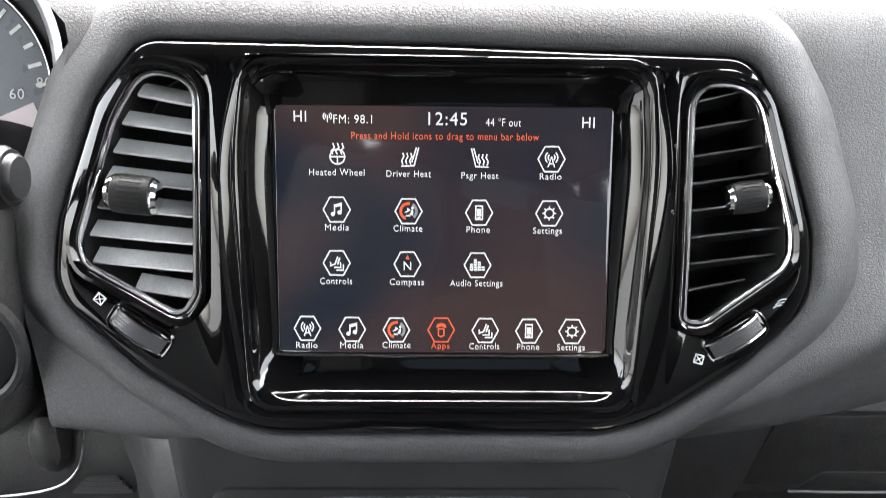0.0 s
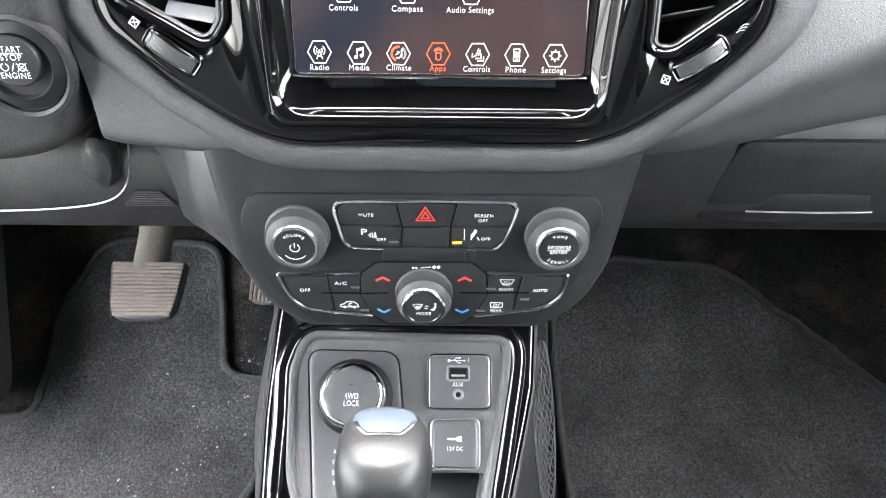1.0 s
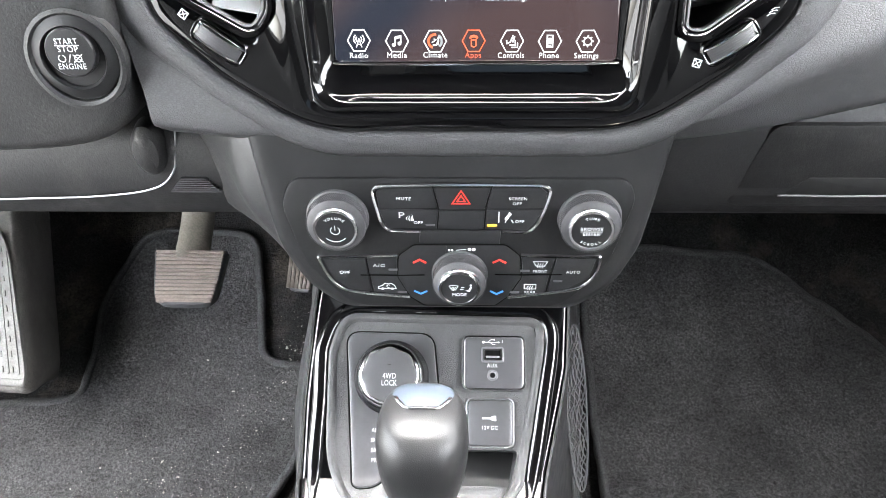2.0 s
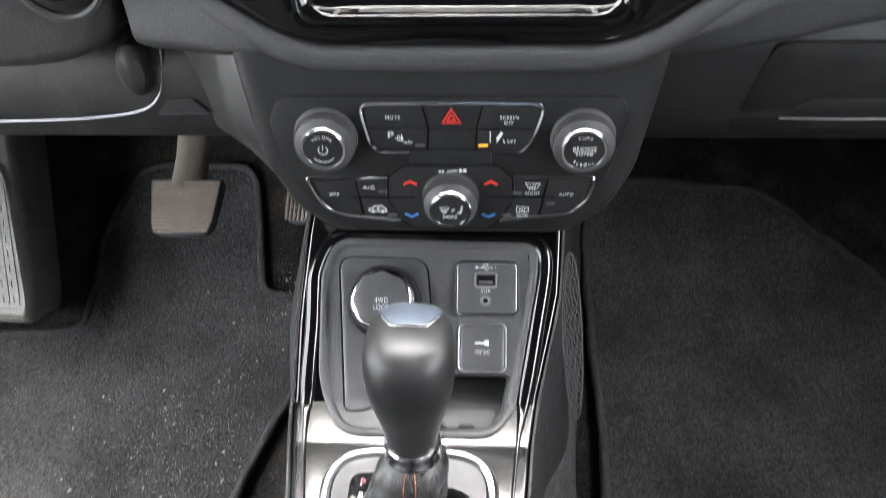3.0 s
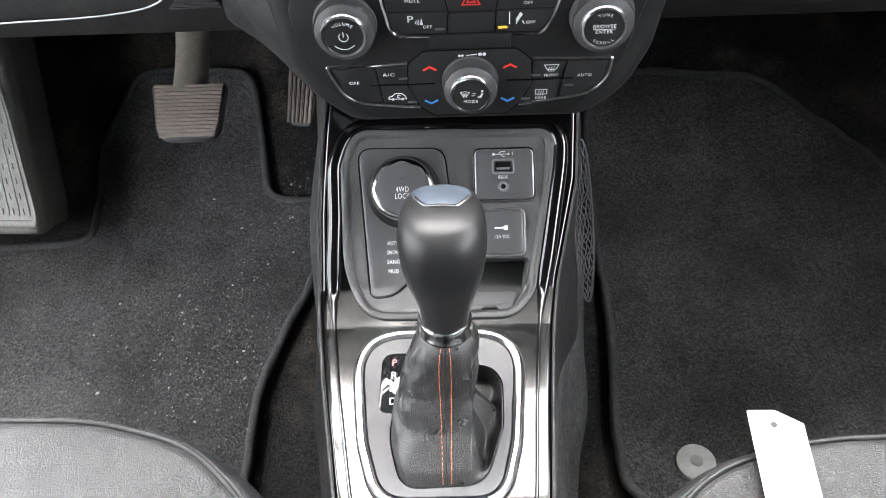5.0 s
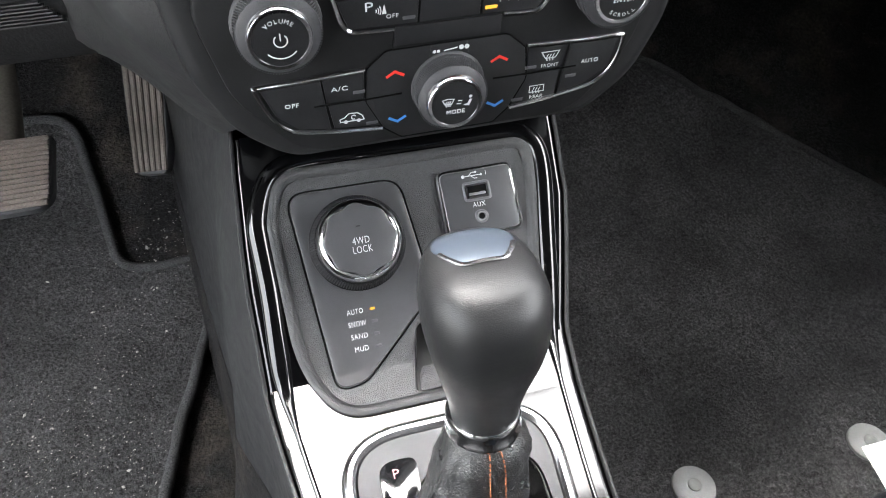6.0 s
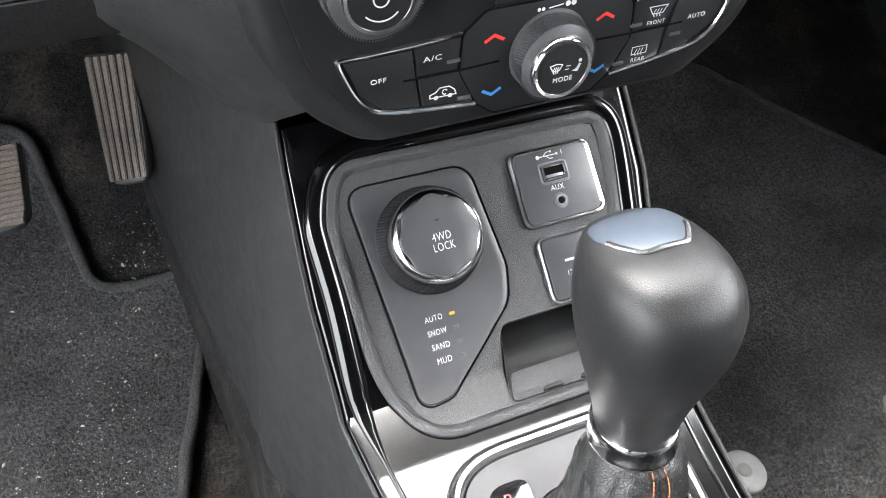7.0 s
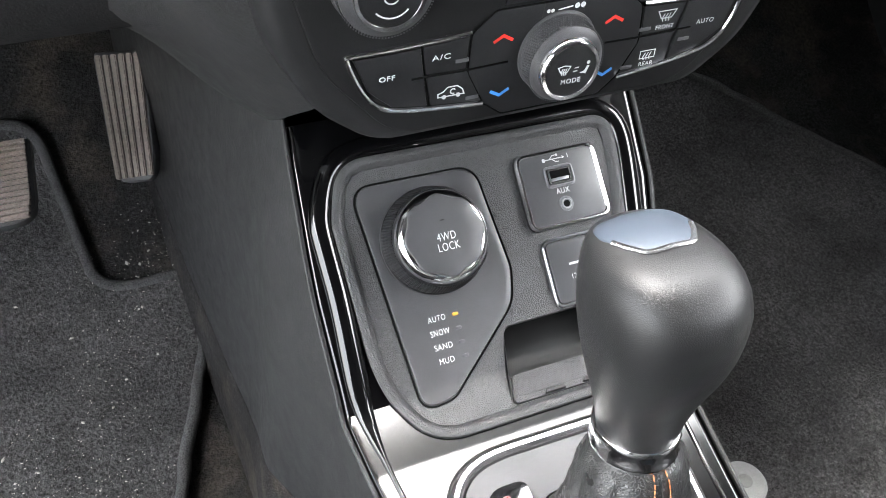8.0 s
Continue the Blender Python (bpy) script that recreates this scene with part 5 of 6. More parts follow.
letters("BROWSE", P, 0.0842, -0.0148, HK, 0.0034, PRINT, climate, span=0.0144)
letters("ENTER", P, 0.0842, -0.0185, HK, 0.0034, PRINT, climate, span=0.0108)


def round_word(word, u, v, r, h, size, start, step, lower=False):
    for i, ch in enumerate(word):
        a = start - step * i if not lower else start + step * i
        letters(ch, P, u + r * math.cos(radians(a)), v + r * math.sin(radians(a)), h, size, PRINT, climate, turn=a - 90 if not lower else a + 90)


round_word("VOLUME", -0.0820, -0.0163, 0.0090, HK, 0.0029, 128, 15.5)
round_word("TUNE", 0.0842, -0.0163, 0.0094, HK, 0.0027, 113, 15.5)
round_word("SCROLL", 0.0842, -0.0168, 0.0096, HK, 0.0027, 232, 15, True)
part("print", stroke(P, [arc(-0.0820, -0.0166, 0.0030, -230, 50, 16), [(-0.0820, -0.0166), (-0.0820, -0.0130)], arc(-0.0820, -0.0166, 0.0086, 222, 318, 14)], 0.0006, HK), PRINT, climate)
part("print", stroke(P, [[(0.0769, -0.0167), (0.0915, -0.0167)]], 0.0004, HK), PRINT, climate)
# red warning triangle
tri_at = lambda r: [(-0.0058 * r, -0.0030 * r), (0.0058 * r, -0.0030 * r), (0.0, 0.0066 * r), (-0.0058 * r, -0.0030 * r)]
part("print", stroke(P, [tri_at(1.0), tri_at(0.45)], 0.0008, HP), REDPRINT, climate, "red warning triangle")
for u, v, m, d in ((-0.0285, -0.0485, REDPRINT, 1), (0.0259, -0.0482, REDPRINT, 1), (-0.0285, -0.0746, BLUEPRINT, -1), (0.0246, -0.0743, BLUEPRINT, -1)):
    part("arrow_mark", stroke(P, [[(u - 0.0046, v - 0.0012 * d), (u, v + 0.0014 * d), (u + 0.0046, v - 0.0012 * d)]], 0.0015, HP), m, climate)
for u, v, m in ((0.0204, -0.0195, AMBER), (-0.0205, -0.0195, UNLIT), (-0.0471, -0.0556, UNLIT), (-0.0417, -0.0747, UNLIT), (0.0436, -0.0560, UNLIT), (0.0372, -0.0743, UNLIT), (0.0666, -0.0644, UNLIT)):
    part("indicator_light", slab(P, rect(u - 0.0031, v - 0.0009, u + 0.0031, v + 0.0009, 0.0004, 2), 0.003, 0.0039, 0.0002), m, climate, "lit amber indicator" if m is AMBER else "")
# signs: parking sensor, lane, recirculation, front and rear screen, airflow, fan
def sign(lines, blots=(), h=HP, w=0.0006):
    bm = stroke(P, lines, w, h)
    for b in blots:
        blot(P, b, h, bm)
    part("print", bm, PRINT, climate)


sign([arc(-0.0376, -0.0142, r, -32, 32, 5) for r in (0.0016, 0.0027, 0.0038)], [[(-0.0334, -0.0160), (-0.0312, -0.0160), (-0.0322, -0.0112)]], w=0.00045)
sign([[(0.0248, -0.0172), (0.0248, -0.0090)], [(0.0290, -0.0172), (0.0300, -0.0146)], [(0.0330, -0.0150), (0.0345, -0.0176)]], [[(0.0284, -0.0146), (0.0302, -0.0156), (0.0332, -0.0106), (0.0316, -0.0092)]])
sign([[(-0.0580, -0.0716), (-0.0580, -0.0700), (-0.0555, -0.0692), (-0.0535, -0.0672), (-0.0490, -0.0672), (-0.0465, -0.0692), (-0.0458, -0.0716), (-0.0580, -0.0716)], arc(-0.0510, -0.0696, 0.0012, 30, 300, 8)],
     [circle(-0.0552, -0.0718, 0.0011, 10), circle(-0.0485, -0.0718, 0.0011, 10)])
for u, v, shape in ((0.0539, -0.0508, [(-0.0048, 0.0026), (0.0048, 0.0026), (0.0028, -0.0010), (-0.0028, -0.0010), (-0.0048, 0.0026)]), (0.0477, -0.0694, [(-0.0040, 0.0022), (0.0040, 0.0022), (0.0040, -0.0016), (-0.0040, -0.0016), (-0.0040, 0.0022)])):
    sign([[(u + x, v + y) for x, y in shape]] + [[(u + d, v - 0.0026), (u + d - 0.0006, v - 0.001), (u + d + 0.0004, v + 0.0012)] for d in (-0.0016, 0, 0.0016)], w=0.0005)
AW = lambda pts: [(x, y - 0.0050) for x, y in pts]
sign([AW(q) for q in ([(-0.0080, -0.0540), (-0.0050, -0.0534), (-0.0020, -0.0540), (-0.0034, -0.0566), (-0.0066, -0.0566), (-0.0080, -0.0540)], [(-0.0060, -0.0580), (-0.0063, -0.0562), (-0.0057, -0.0548)], [(-0.0050, -0.0580), (-0.0053, -0.0562), (-0.0047, -0.0548)], [(-0.0040, -0.0580), (-0.0043, -0.0562), (-0.0037, -0.0548)], [(0.0, -0.0552), (0.0022, -0.0552)], [(-0.0006, -0.0568), (0.0016, -0.0568)])],
     [AW(circle(0.0066, -0.0535, 0.0009, 8)), AW([(0.0028, -0.0580), (0.0050, -0.0572), (0.0062, -0.0548), (0.0074, -0.0552), (0.0058, -0.0588)])], HM, 0.0005)
sign([[(-0.0035, -0.0392), (0.0035, -0.0384)]], [circle(-0.0072 + d, -0.0392, 0.0009, 8) for d in (-0.001, 0.001)] + [circle(0.0070 + d, -0.0385, 0.0013, 8) for d in (-0.0014, 0.0014)])

# ---- console fittings ----
PLATEO = rpoly([(-0.0800, -0.0240, 0.008), (-0.0640, -0.0220, 0.015), (-0.0205, 0.0180, 0.02), (-0.0166, 0.0360, 0.02), (-0.0230, 0.0935, 0.012), (-0.0900, 0.0948, 0.010)], 7)
plate2 = part("terrain_plate", slab(C, PLATEO, -0.001, 0.0012, 0.0006, rings=10), PLATE, tray, "smooth matt black switch plate")
part("groove", bead(C, dense(offset(PLATEO, 0.0010), 0.006), 0.0010, 0.0006, 0.0003), BLACK, tray)
terrain = thing("terrain_dial", C(-0.0548, 0.0585, 0.001), "black rotary drive mode dial with chrome ring", "rotary dial")


def lathe_on(f, u, v, prof, n=48, lobes=0.0):
    bm = bmesh.new()
    loft(bm, [[f(u + r * (1 + lobes * math.cos(8 * 2 * math.pi * i / n)) * math.cos(2 * math.pi * i / n), v + r * (1 + lobes * math.cos(8 * 2 * math.pi * i / n)) * math.sin(2 * math.pi * i / n), h) for i in range(n)] for r, h in prof], cap1=True)
    return bm


du, dv = -0.0538, 0.0598
part("skirt", lathe_on(C, du, dv, [(0.0288, 0.001), (0.0287, 0.0030), (0.0278, 0.0040), (0.0262, 0.0120), (0.0247, 0.0160), (0.0240, 0.0168)], 64), BUTTON, terrain)
bm = bmesh.new()
for i in range(110):
    a = 2 * math.pi * i / 110
    tube([C(du + r * math.cos(a), dv + r * math.sin(a), h) for r, h in ((0.0279, 0.0040), (0.0263, 0.0120), (0.0252, 0.0150))], 0.00046, 5, bm=bm)
part("ribs", bm, BUTTON, terrain)
part("chrome_ring", lathe_on(C, du, dv, [(0.0243, 0.0160), (0.0242, 0.0184), (0.0236, 0.0200), (0.0222, 0.0217), (0.0206, 0.0226), (0.0190, 0.0226), (0.0182, 0.0212)], 128), CHROME, terrain, "polished chrome ring with a scalloped inner edge")
part("cap", lathe_on(C, du, dv, [(0.0206, 0.0205), (0.0205, 0.0229), (0.0201, 0.0235), (0.0192, 0.0238), (0.012, 0.0240), (0.0004, 0.0240)], 128, 0.042), PLATE, terrain)
letters("4WD", C, du + 0.0002, dv - 0.0010, 0.0243, 0.0058, PRINT, terrain, span=0.0098)
letters("LOCK", C, du + 0.0002, dv - 0.0062, 0.0243, 0.0058, PRINT, terrain, span=0.0112)
part("mark", stroke(C, [[(du - 0.0012, dv + 0.0075), (du + 0.0012, dv + 0.0075)]], 0.0007, 0.0243), DARK, terrain)
for i, word in enumerate(("AUTO", "SNOW", "SAND", "MUD")):
    v = 0.0197 - 0.00733 * i
    letters(word, C, -0.0628, v, 0.0017, 0.0044, PRINT, plate2, span=(0.0096, 0.0104, 0.0098, 0.0080)[i])
    part("indicator_light", slab(C, rect(-0.0540, v - 0.0007, -0.0508, v + 0.0009, 0.0003, 2), 0.0008, 0.0015, 0.0002), AMBER if i == 0 else UNLIT, plate2, "lit amber indicator" if i == 0 else "")

CLIPGREY = plastic("socket_grey", (0.10, 0.10, 0.105), 0.4)
usb = thing("socket_panel", C(0.0243, 0.0515, 0), "black charging socket panel with silver rim", "socket panel")
UO = rect(0.0008, 0.0512, 0.0480, 0.0925, 0.0055)
CU = lambda x, s, h=0.0: C(x, s, h + 0.0016)
part("base", slab(C, offset(UO, 0.0012), -0.002, 0.0022, 0.0008), BUTTON, usb)
part("panel", slab(CU, offset(UO, -0.0010), -0.002, 0.0022, 0.0006), PLATE, usb)
part("rim", band(CU, dense(UO, 0.004), [(0.0010, -0.0010), (0.0009, 0.0018), (0.0002, 0.0030), (-0.0009, 0.0031), (-0.0016, 0.0022)]), CHROME, usb, "thin chrome rim")
part("usb_surround", band(CU, rect(0.0146, 0.0716, 0.0326, 0.0842, 0.003), [(0.0, 0.0015), (-0.0004, 0.0032), (-0.0012, 0.0034), (-0.0018, 0.0024)]), CLIPGREY, usb)
port = part("usb_port", band(CU, rect(0.0167, 0.0738, 0.0305, 0.0822, 0.001), [(0.0, 0.0020), (-0.0002, 0.0036), (-0.0011, 0.0036), (-0.0013, 0.0010)]), CHROME, usb, "metal charging port")
part("port_slot", slab(CU, rect(0.0176, 0.0746, 0.0296, 0.0814, 0.0006), 0.0010, 0.0024, 0.0001), BLACK, port)
part("port_tongue", slab(CU, rect(0.0184, 0.0754, 0.0288, 0.0770, 0.0003), 0.0018, 0.0031, 0.0001), RIMGREY, port)
aux = part("aux_socket", slab(CU, circle(0.0235, 0.0620, 0.0043, 36), 0.001, 0.0030, 0.0006), CLIPGREY, usb)
part("socket_ring", bead(CU, circle(0.0235, 0.0620, 0.0026, 32), 0.0007, 0.0006, 0.0030), RIMGREY, aux)
part("socket_hole", slab(CU, circle(0.0235, 0.0620, 0.0018, 24), 0.002, 0.0033, 0.0), BLACK, aux)
letters("AUX", CU, 0.0233, 0.0694, 0.0028, 0.0044, PRINT, usb, span=0.0080)
letters("1", CU, 0.0312, 0.0880, 0.0028, 0.0036, PRINT, usb)
bm = stroke(CU, [[(0.0165, 0.0876), (0.0282, 0.0876)], [(0.0200, 0.0876), (0.0222, 0.0896), (0.0245, 0.0896)], [(0.0215, 0.0876), (0.0236, 0.0858), (0.0255, 0.0858)]], 0.0005, 0.0028)
blot(CU, circle(0.0165, 0.0876, 0.0011, 10), 0.0029, bm), blot(CU, circle(0.0248, 0.0896, 0.0007, 8), 0.0029, bm), blot(CU, [(0.0278, 0.0885), (0.0278, 0.0867), (0.0292, 0.0876)], 0.0029, bm)
part("print", bm, PRINT, usb)
dc = thing("power_socket", C(0.0215, 0.009, 0), "black power socket with a closed square flap", "power socket")
DO = rect(0.0042, 0.0085, 0.0390, 0.0440, 0.0050)
part("frame", slab(C, offset(DO, 0.0012), -0.002, 0.0016, 0.0007), TRAY, dc)
part("flap", slab(C, offset(DO, -0.0008), 0.0, 0.0036, 0.0014), PLATE, dc)
part("rim", band(C, dense(DO, 0.004), [(0.0010, 0.0004), (0.0009, 0.0024), (0.0002, 0.0029), (-0.0006, 0.0022)]), RIMGREY, dc, "dull silver rim")
letters("12V DC", C, 0.0213, 0.0226, 0.0038, 0.0040, PRINT, dc, span=0.0114)
bm = stroke(C, [[(0.0158, 0.0296), (0.0225, 0.0296)]], 0.0013, 0.0038)
blot(C, [(0.0225, 0.0308), (0.0238, 0.0315), (0.0262, 0.0315), (0.0262, 0.0278), (0.0238, 0.0278), (0.0225, 0.0286)], 0.0038, bm)
part("print", bm, PRINT, dc)

# shifter surround
BOOT_HOLE = rpoly([(-0.0520, -0.1745, 0.016), (0.0030, -0.1720, 0.020), (0.0165, -0.130, 0.05), (0.0170, -0.084, 0.02), (-0.0480, -0.084, 0.02), (-0.0625, -0.135, 0.05)], 8)
gate = thing("shifter_surround", C(-0.028, -0.12, 0), "chrome ringed grey shifter surround with gear display", "shifter surround")
part("chrome_ring", band(C, dense(RING, 0.006), [(0.001, -0.001), (0.0005, 0.003), (-0.0012, 0.0046), (-0.0032, 0.0046), (-0.0052, 0.0030), (-0.0060, 0.0005)]), SATIN, gate, "polished silver ring")
part("outer_seam", bead(C, offset(dense(RING, 0.006), 0.0016), 0.0014, 0.0010), DARK, gate)
po, pi_ = about(dense(offset(RING, -0.0065), 0.003), (-0.022, -0.115), 144), about(offset(BOOT_HOLE, 0.0008), (-0.022, -0.115), 144)
bm = bmesh.new()
loft(bm, [[C(x, s, -0.001) for x, s in po], [C(x, s, 0.0026) for x, s in po], [C(p[0] * 0.5 + q[0] * 0.5, p[1] * 0.5 + q[1] * 0.5, 0.0024) for p, q in zip(po, pi_)], [C(x, s, 0.0022) for x, s in pi_], [C(x, s, 0.0010) for x, s in pi_], [C(x, s, -0.03) for x, s in pi_]])
part("plate", bm, plastic("plate_grey", (0.045, 0.045, 0.047), 0.55), gate, "satin dark grey plate")
disp = part("gear_display", slab(C, rpoly([(-0.0700, -0.1205, 0.007), (-0.0510, -0.1205, 0.006), (-0.0470, -0.0735, 0.006), (-0.0690, -0.0735, 0.010)]), 0.001, 0.0034, 0.0005), DISPLAY, gate, "glossy black gear display with lit P")
for i, ch in enumerate("PRND"):
    letters(ch, C, -0.0600, -0.0816 - 0.0102 * i, 0.0037, 0.0076, REDLIT if i == 0 else PRINT, disp, label="lit red letter" if i == 0 else "")
# two small marks given an amber glow, with no lamp body behind them
for u in (-0.0333, -0.0045):
    part("amber_lit", slab(C, rect(u - 0.0040, -0.1950, u + 0.0040, -0.1928, 0.0006, 2), -0.0005, 0.0006, 0.0002), AMBERDIM, console, "small glowing amber mark")
part("rear_tray", slab(C, rpoly([(-0.0480, -0.29, 0.01), (-0.0090, -0.29, 0.01), (-0.0110, -0.2030, 0.006), (-0.0455, -0.2035, 0.006)]), -0.001, 0.0012, 0.0004, rings=3), BLACK, console)
part("rear_tray_rim", bead(C, dense(rpoly([(-0.0480, -0.29, 0.01), (-0.0090, -0.29, 0.01), (-0.0110, -0.2030, 0.006), (-0.0455, -0.2035, 0.006)]), 0.005), 0.0016, 0.0020), GRIP, console)

# ---- shifter boot, cap and stitching ----
NB = 144
BOOTO = about(BOOT_HOLE, (-0.022, -0.115), NB)


def ease(x, lo, hi):
    x = min(1.0, max(0.0, (x - lo) / (hi - lo)))
    return x * x * (3 - 2 * x)


def boot_point(i, t, grow=0.0):
    """Leather hanging from the collar: broad on the driver's side, on the other a steep tube that flares into a creased skirt."""
    a = 2 * math.pi * i / NB
    ca, sa = math.cos(a), math.sin(a)
    top = BASE - axis * 0.006 + rightw * (0.0158 * ca) - back * (0.0164 * sa)
    x, s = BOOTO[i % NB]
    low = C(x, s, 0.0012)
    wr = ease(ca, 0.25, 0.72)
    plain = interp(t, [0, 0.05, 0.12, 0.30, 0.60, 0.85, 1.0], [0.0, 0.20, 0.38, 0.62, 0.82, 0.95, 1.0])
    steep = interp(t, [0, 0.05, 0.12, 0.40, 0.62, 0.74, 0.82, 0.90, 1.0], [0.0, 0.20, 0.30, 0.20, 0.06, 0.14, 0.52, 0.84, 1.0])
    wy = ease(-sa, 0.1, 0.9)
    front = interp(t, [0, 0.05, 0.12, 0.45, 0.70, 0.88, 1.0], [0.0, 0.10, 0.16, 0.30, 0.55, 0.90, 1.0])
    kx = plain * (1 - wr) + steep * wr
    ky = kx * (1 - wy) + front * wy
    # tight below the collar on the far side
    wf = ease(sa, 0.20, 0.8) * ease(-ca, -0.2, 0.3)
    tight = interp(t, [0, 0.05, 0.12, 0.30, 0.60, 0.85, 1.0], [0.0, 0.0, 0.01, 0.07, 0.28, 0.66, 1.0])
    kx, ky = kx + (min(kx, tight) - kx) * wf, ky + (min(ky, tight) - ky) * wf
    p = top.lerp(low, t)
    p.x = top.x + (low.x - top.x) * kx
    p.y = top.y + (low.y - top.y) * ky
    # the skirt on the passenger's side lies lower, so that a pit opens beside the tube
    p.z -= wr * 0.026 * ease(t, 0.40, 0.78) * (1 - ease(t, 0.86, 1.0))
    out = Vector((ca, sa, 0.2)).normalized()
    puff = math.sin(math.pi * min(1.0, t * 1.02)) ** 0.8
    n1 = noise.noise(Vector((ca * 1.6 + 3, sa * 1.6, t * 2.2)))
    n2 = noise.noise(Vector((ca * 3.2 + 7, sa * 3.2 + t * 2.5, t * 5.0)))
    n3 = noise.noise(Vector((ca * 7 + 1, sa * 7 + t * 6.0, t * 11.0)))
    calm = 0.25 + 0.75 * ease(abs(a - 4.712), 0.10, 0.55)
    fold = puff * calm * (0.0042 * n1 + 0.0020 * (0.45 - abs(n2) * 2.2) + 0.0006 * n3)
    # slanting creases, deepest towards the passenger and near the foot
    side = ease(ca, -0.25, 0.6) * (0.4 + 0.6 * ease(t, 0.3, 0.8)) + 0.45 * ease(t, 0.55, 0.85)
    ph = 6.0 * t + 1.9 * a + 1.5 * n1
    fold += 0.0042 * puff * calm * side * (1.0 - 2.0 * (1.0 - abs(math.sin(ph))) ** 1.6 - 0.55)
    return p + out * (fold + grow)


bm = bmesh.new()
loft(bm, [[boot_point(i, t) for i in range(NB)] for t in np.linspace(0, 1, 64)])
boot = part("boot", bm, BOOT, shifter, "wrinkled black leather boot", angle=80)
for off in (-2.0, 2.0):
    def along(t):
        w = 108 + off / 2.0 * 1.2 / (0.36 + 0.75 * t)
        i0 = int(math.floor(w))
        return boot_point(i0, t, 0.0006).lerp(boot_point(i0 + 1, t, 0.0006), w - i0)
    for j in range(38):
        t0 = 0.02 + j * 0.96 / 38
        part("stitch", tube([along(t0), along(t0 + 0.009), along(t0 + 0.018)], [0.0002, 0.00034, 0.0002], 5), THREAD, boot)
part("seam", tube([boot_point(108, t, 0.0000) for t in np.linspace(0.01, 0.99, 50)], 0.0004, 5), DARK, boot)

# Glossy cap let into the top of the knob, a shield with a bright rear edge.
def knob_top(x, y, lift=0.0):
    lo_t, hi_t = 0.80, 1.0
    for _ in range(24):
        mid = (lo_t + hi_t) / 2
        w, d, sh = (interp(mid, [k[0] for k in KPROF], [k[i] for k in KPROF]) for i in (1, 2, 3))
        if (abs(x) / w) ** 2.5 + (abs(y - sh) / d) ** 2.5 <= 1:
            lo_t = mid
        else:
            hi_t = mid
    return BASE + axis * (LEN * lo_t + lift) + rightw * x + back * y


CAPMAT = shader("cap_gloss", (0.050, 0.062, 0.080), 0.40, 0.15, spec=0.3)
rough_from(CAPMAT, texture(CAPMAT, "noise", 80), 0.40, 0.46)
CAPO = dense(rpoly([(-0.0092, 0.0030, 0.005), (0.0092, 0.0030, 0.005), (0.0138, -0.0030, 0.009), (0.0185, -0.0125, 0.008), (0.0165, -0.0225, 0.006), (-0.0165, -0.0225, 0.006), (-0.0185, -0.0125, 0.008), (-0.0138, -0.0030, 0.009)], 5), 0.002)
flat = np.array([(1, x, y, x * x, y * y, (knob_top(x, y) - BASE).dot(axis)) for x, y in CAPO])
dome = np.linalg.lstsq(flat[:, :5], flat[:, 5], rcond=None)[0]
cap_at = lambda x, y, lift=0.0: BASE + axis * (float(np.dot(dome, (1, x, y, x * x, y * y))) + lift) + rightw * x + back * y
bm = bmesh.new()
loft(bm, [[cap_at(x * k, -0.011 + (y + 0.011) * k, l) for x, y in CAPO] for k, l in ((1.04, -0.0034), (1.0, -0.0002), (0.975, 0.0003), (0.93, 0.0006), (0.85, 0.0008), (0.65, 0.0010), (0.4, 0.0012), (0.15, 0.0012), (0.02, 0.0012))], cap1=True)
part("cap", bm, CAPMAT, shifter, "satin blue grey cap", angle=80)
rear = [(x, y) for x, y in CAPO if y > -0.010]
rear.sort()
part("cap_edge", tube([cap_at(x * 0.96, y - 0.0006, -0.0002) for x, y in rear], 0.0019, 10, flat=0.6), SATIN, shifter, "bright silver cap edge")

# ---- tag and key on the passenger seat ----
G = lambda x, y, h=0.0: Vector((x, y, 0.3105 + 0.10 * max(0.0, y - 0.15) + h))
tag = thing("key_tag", G(0.18, 0.16), "cream card key tag with two punched holes on the seat", "tag")
TAGO = [(0.1805, 0.131), (0.1990, 0.133), (0.2020, 0.199), (0.1860, 0.2085), (0.1690, 0.2085), (0.1670, 0.150)]
part("card", slab(G, TAGO, 0.0, 0.0007, 0.0001), PAPER, tag)
for x, y in ((0.1835, 0.1985), (0.1840, 0.1435)):
    part("hole", slab(G, circle(x, y, 0.0021, 16), 0.0002, 0.0009, 0.0001), DARK, tag)
ring_pts = [G(0.183 + 0.011 * math.cos(a), 0.1345 + 0.011 * math.sin(a), 0.003 + 0.002 * math.cos(a)) for a in np.linspace(0, 2 * math.pi, 33)[:-1]]
solo("key_ring", tube(ring_pts, 0.0009, 8, closed=True), CHROME, "steel split ring joining key and tag", "key ring")
fob = thing("car_key", G(0.150, 0.12), "black car key fob with silver edge on the seat", "car key")
FM = lambda u, v, h=0.0: G(0.1475 + u * 0.97 + v * 0.25, 0.1105 - u * 0.25 + v * 0.97, h)
part("body", slab(FM, rect(-0.016, -0.030, 0.016, 0.020, 0.006), 0.0, 0.011, 0.003), BUTTON, fob)
part("trim", bead(FM, rect(-0.0150, -0.0290, 0.0150, 0.0190, 0.006), 0.0016, 0.0012, 0.0090), SATIN, fob)
for v in (0.010, -0.002, -0.014):
    part("button", slab(FM, rect(-0.009, v - 0.004, 0.009, v + 0.004, 0.002), 0.010, 0.0118, 0.0006), BUTTON, fob)

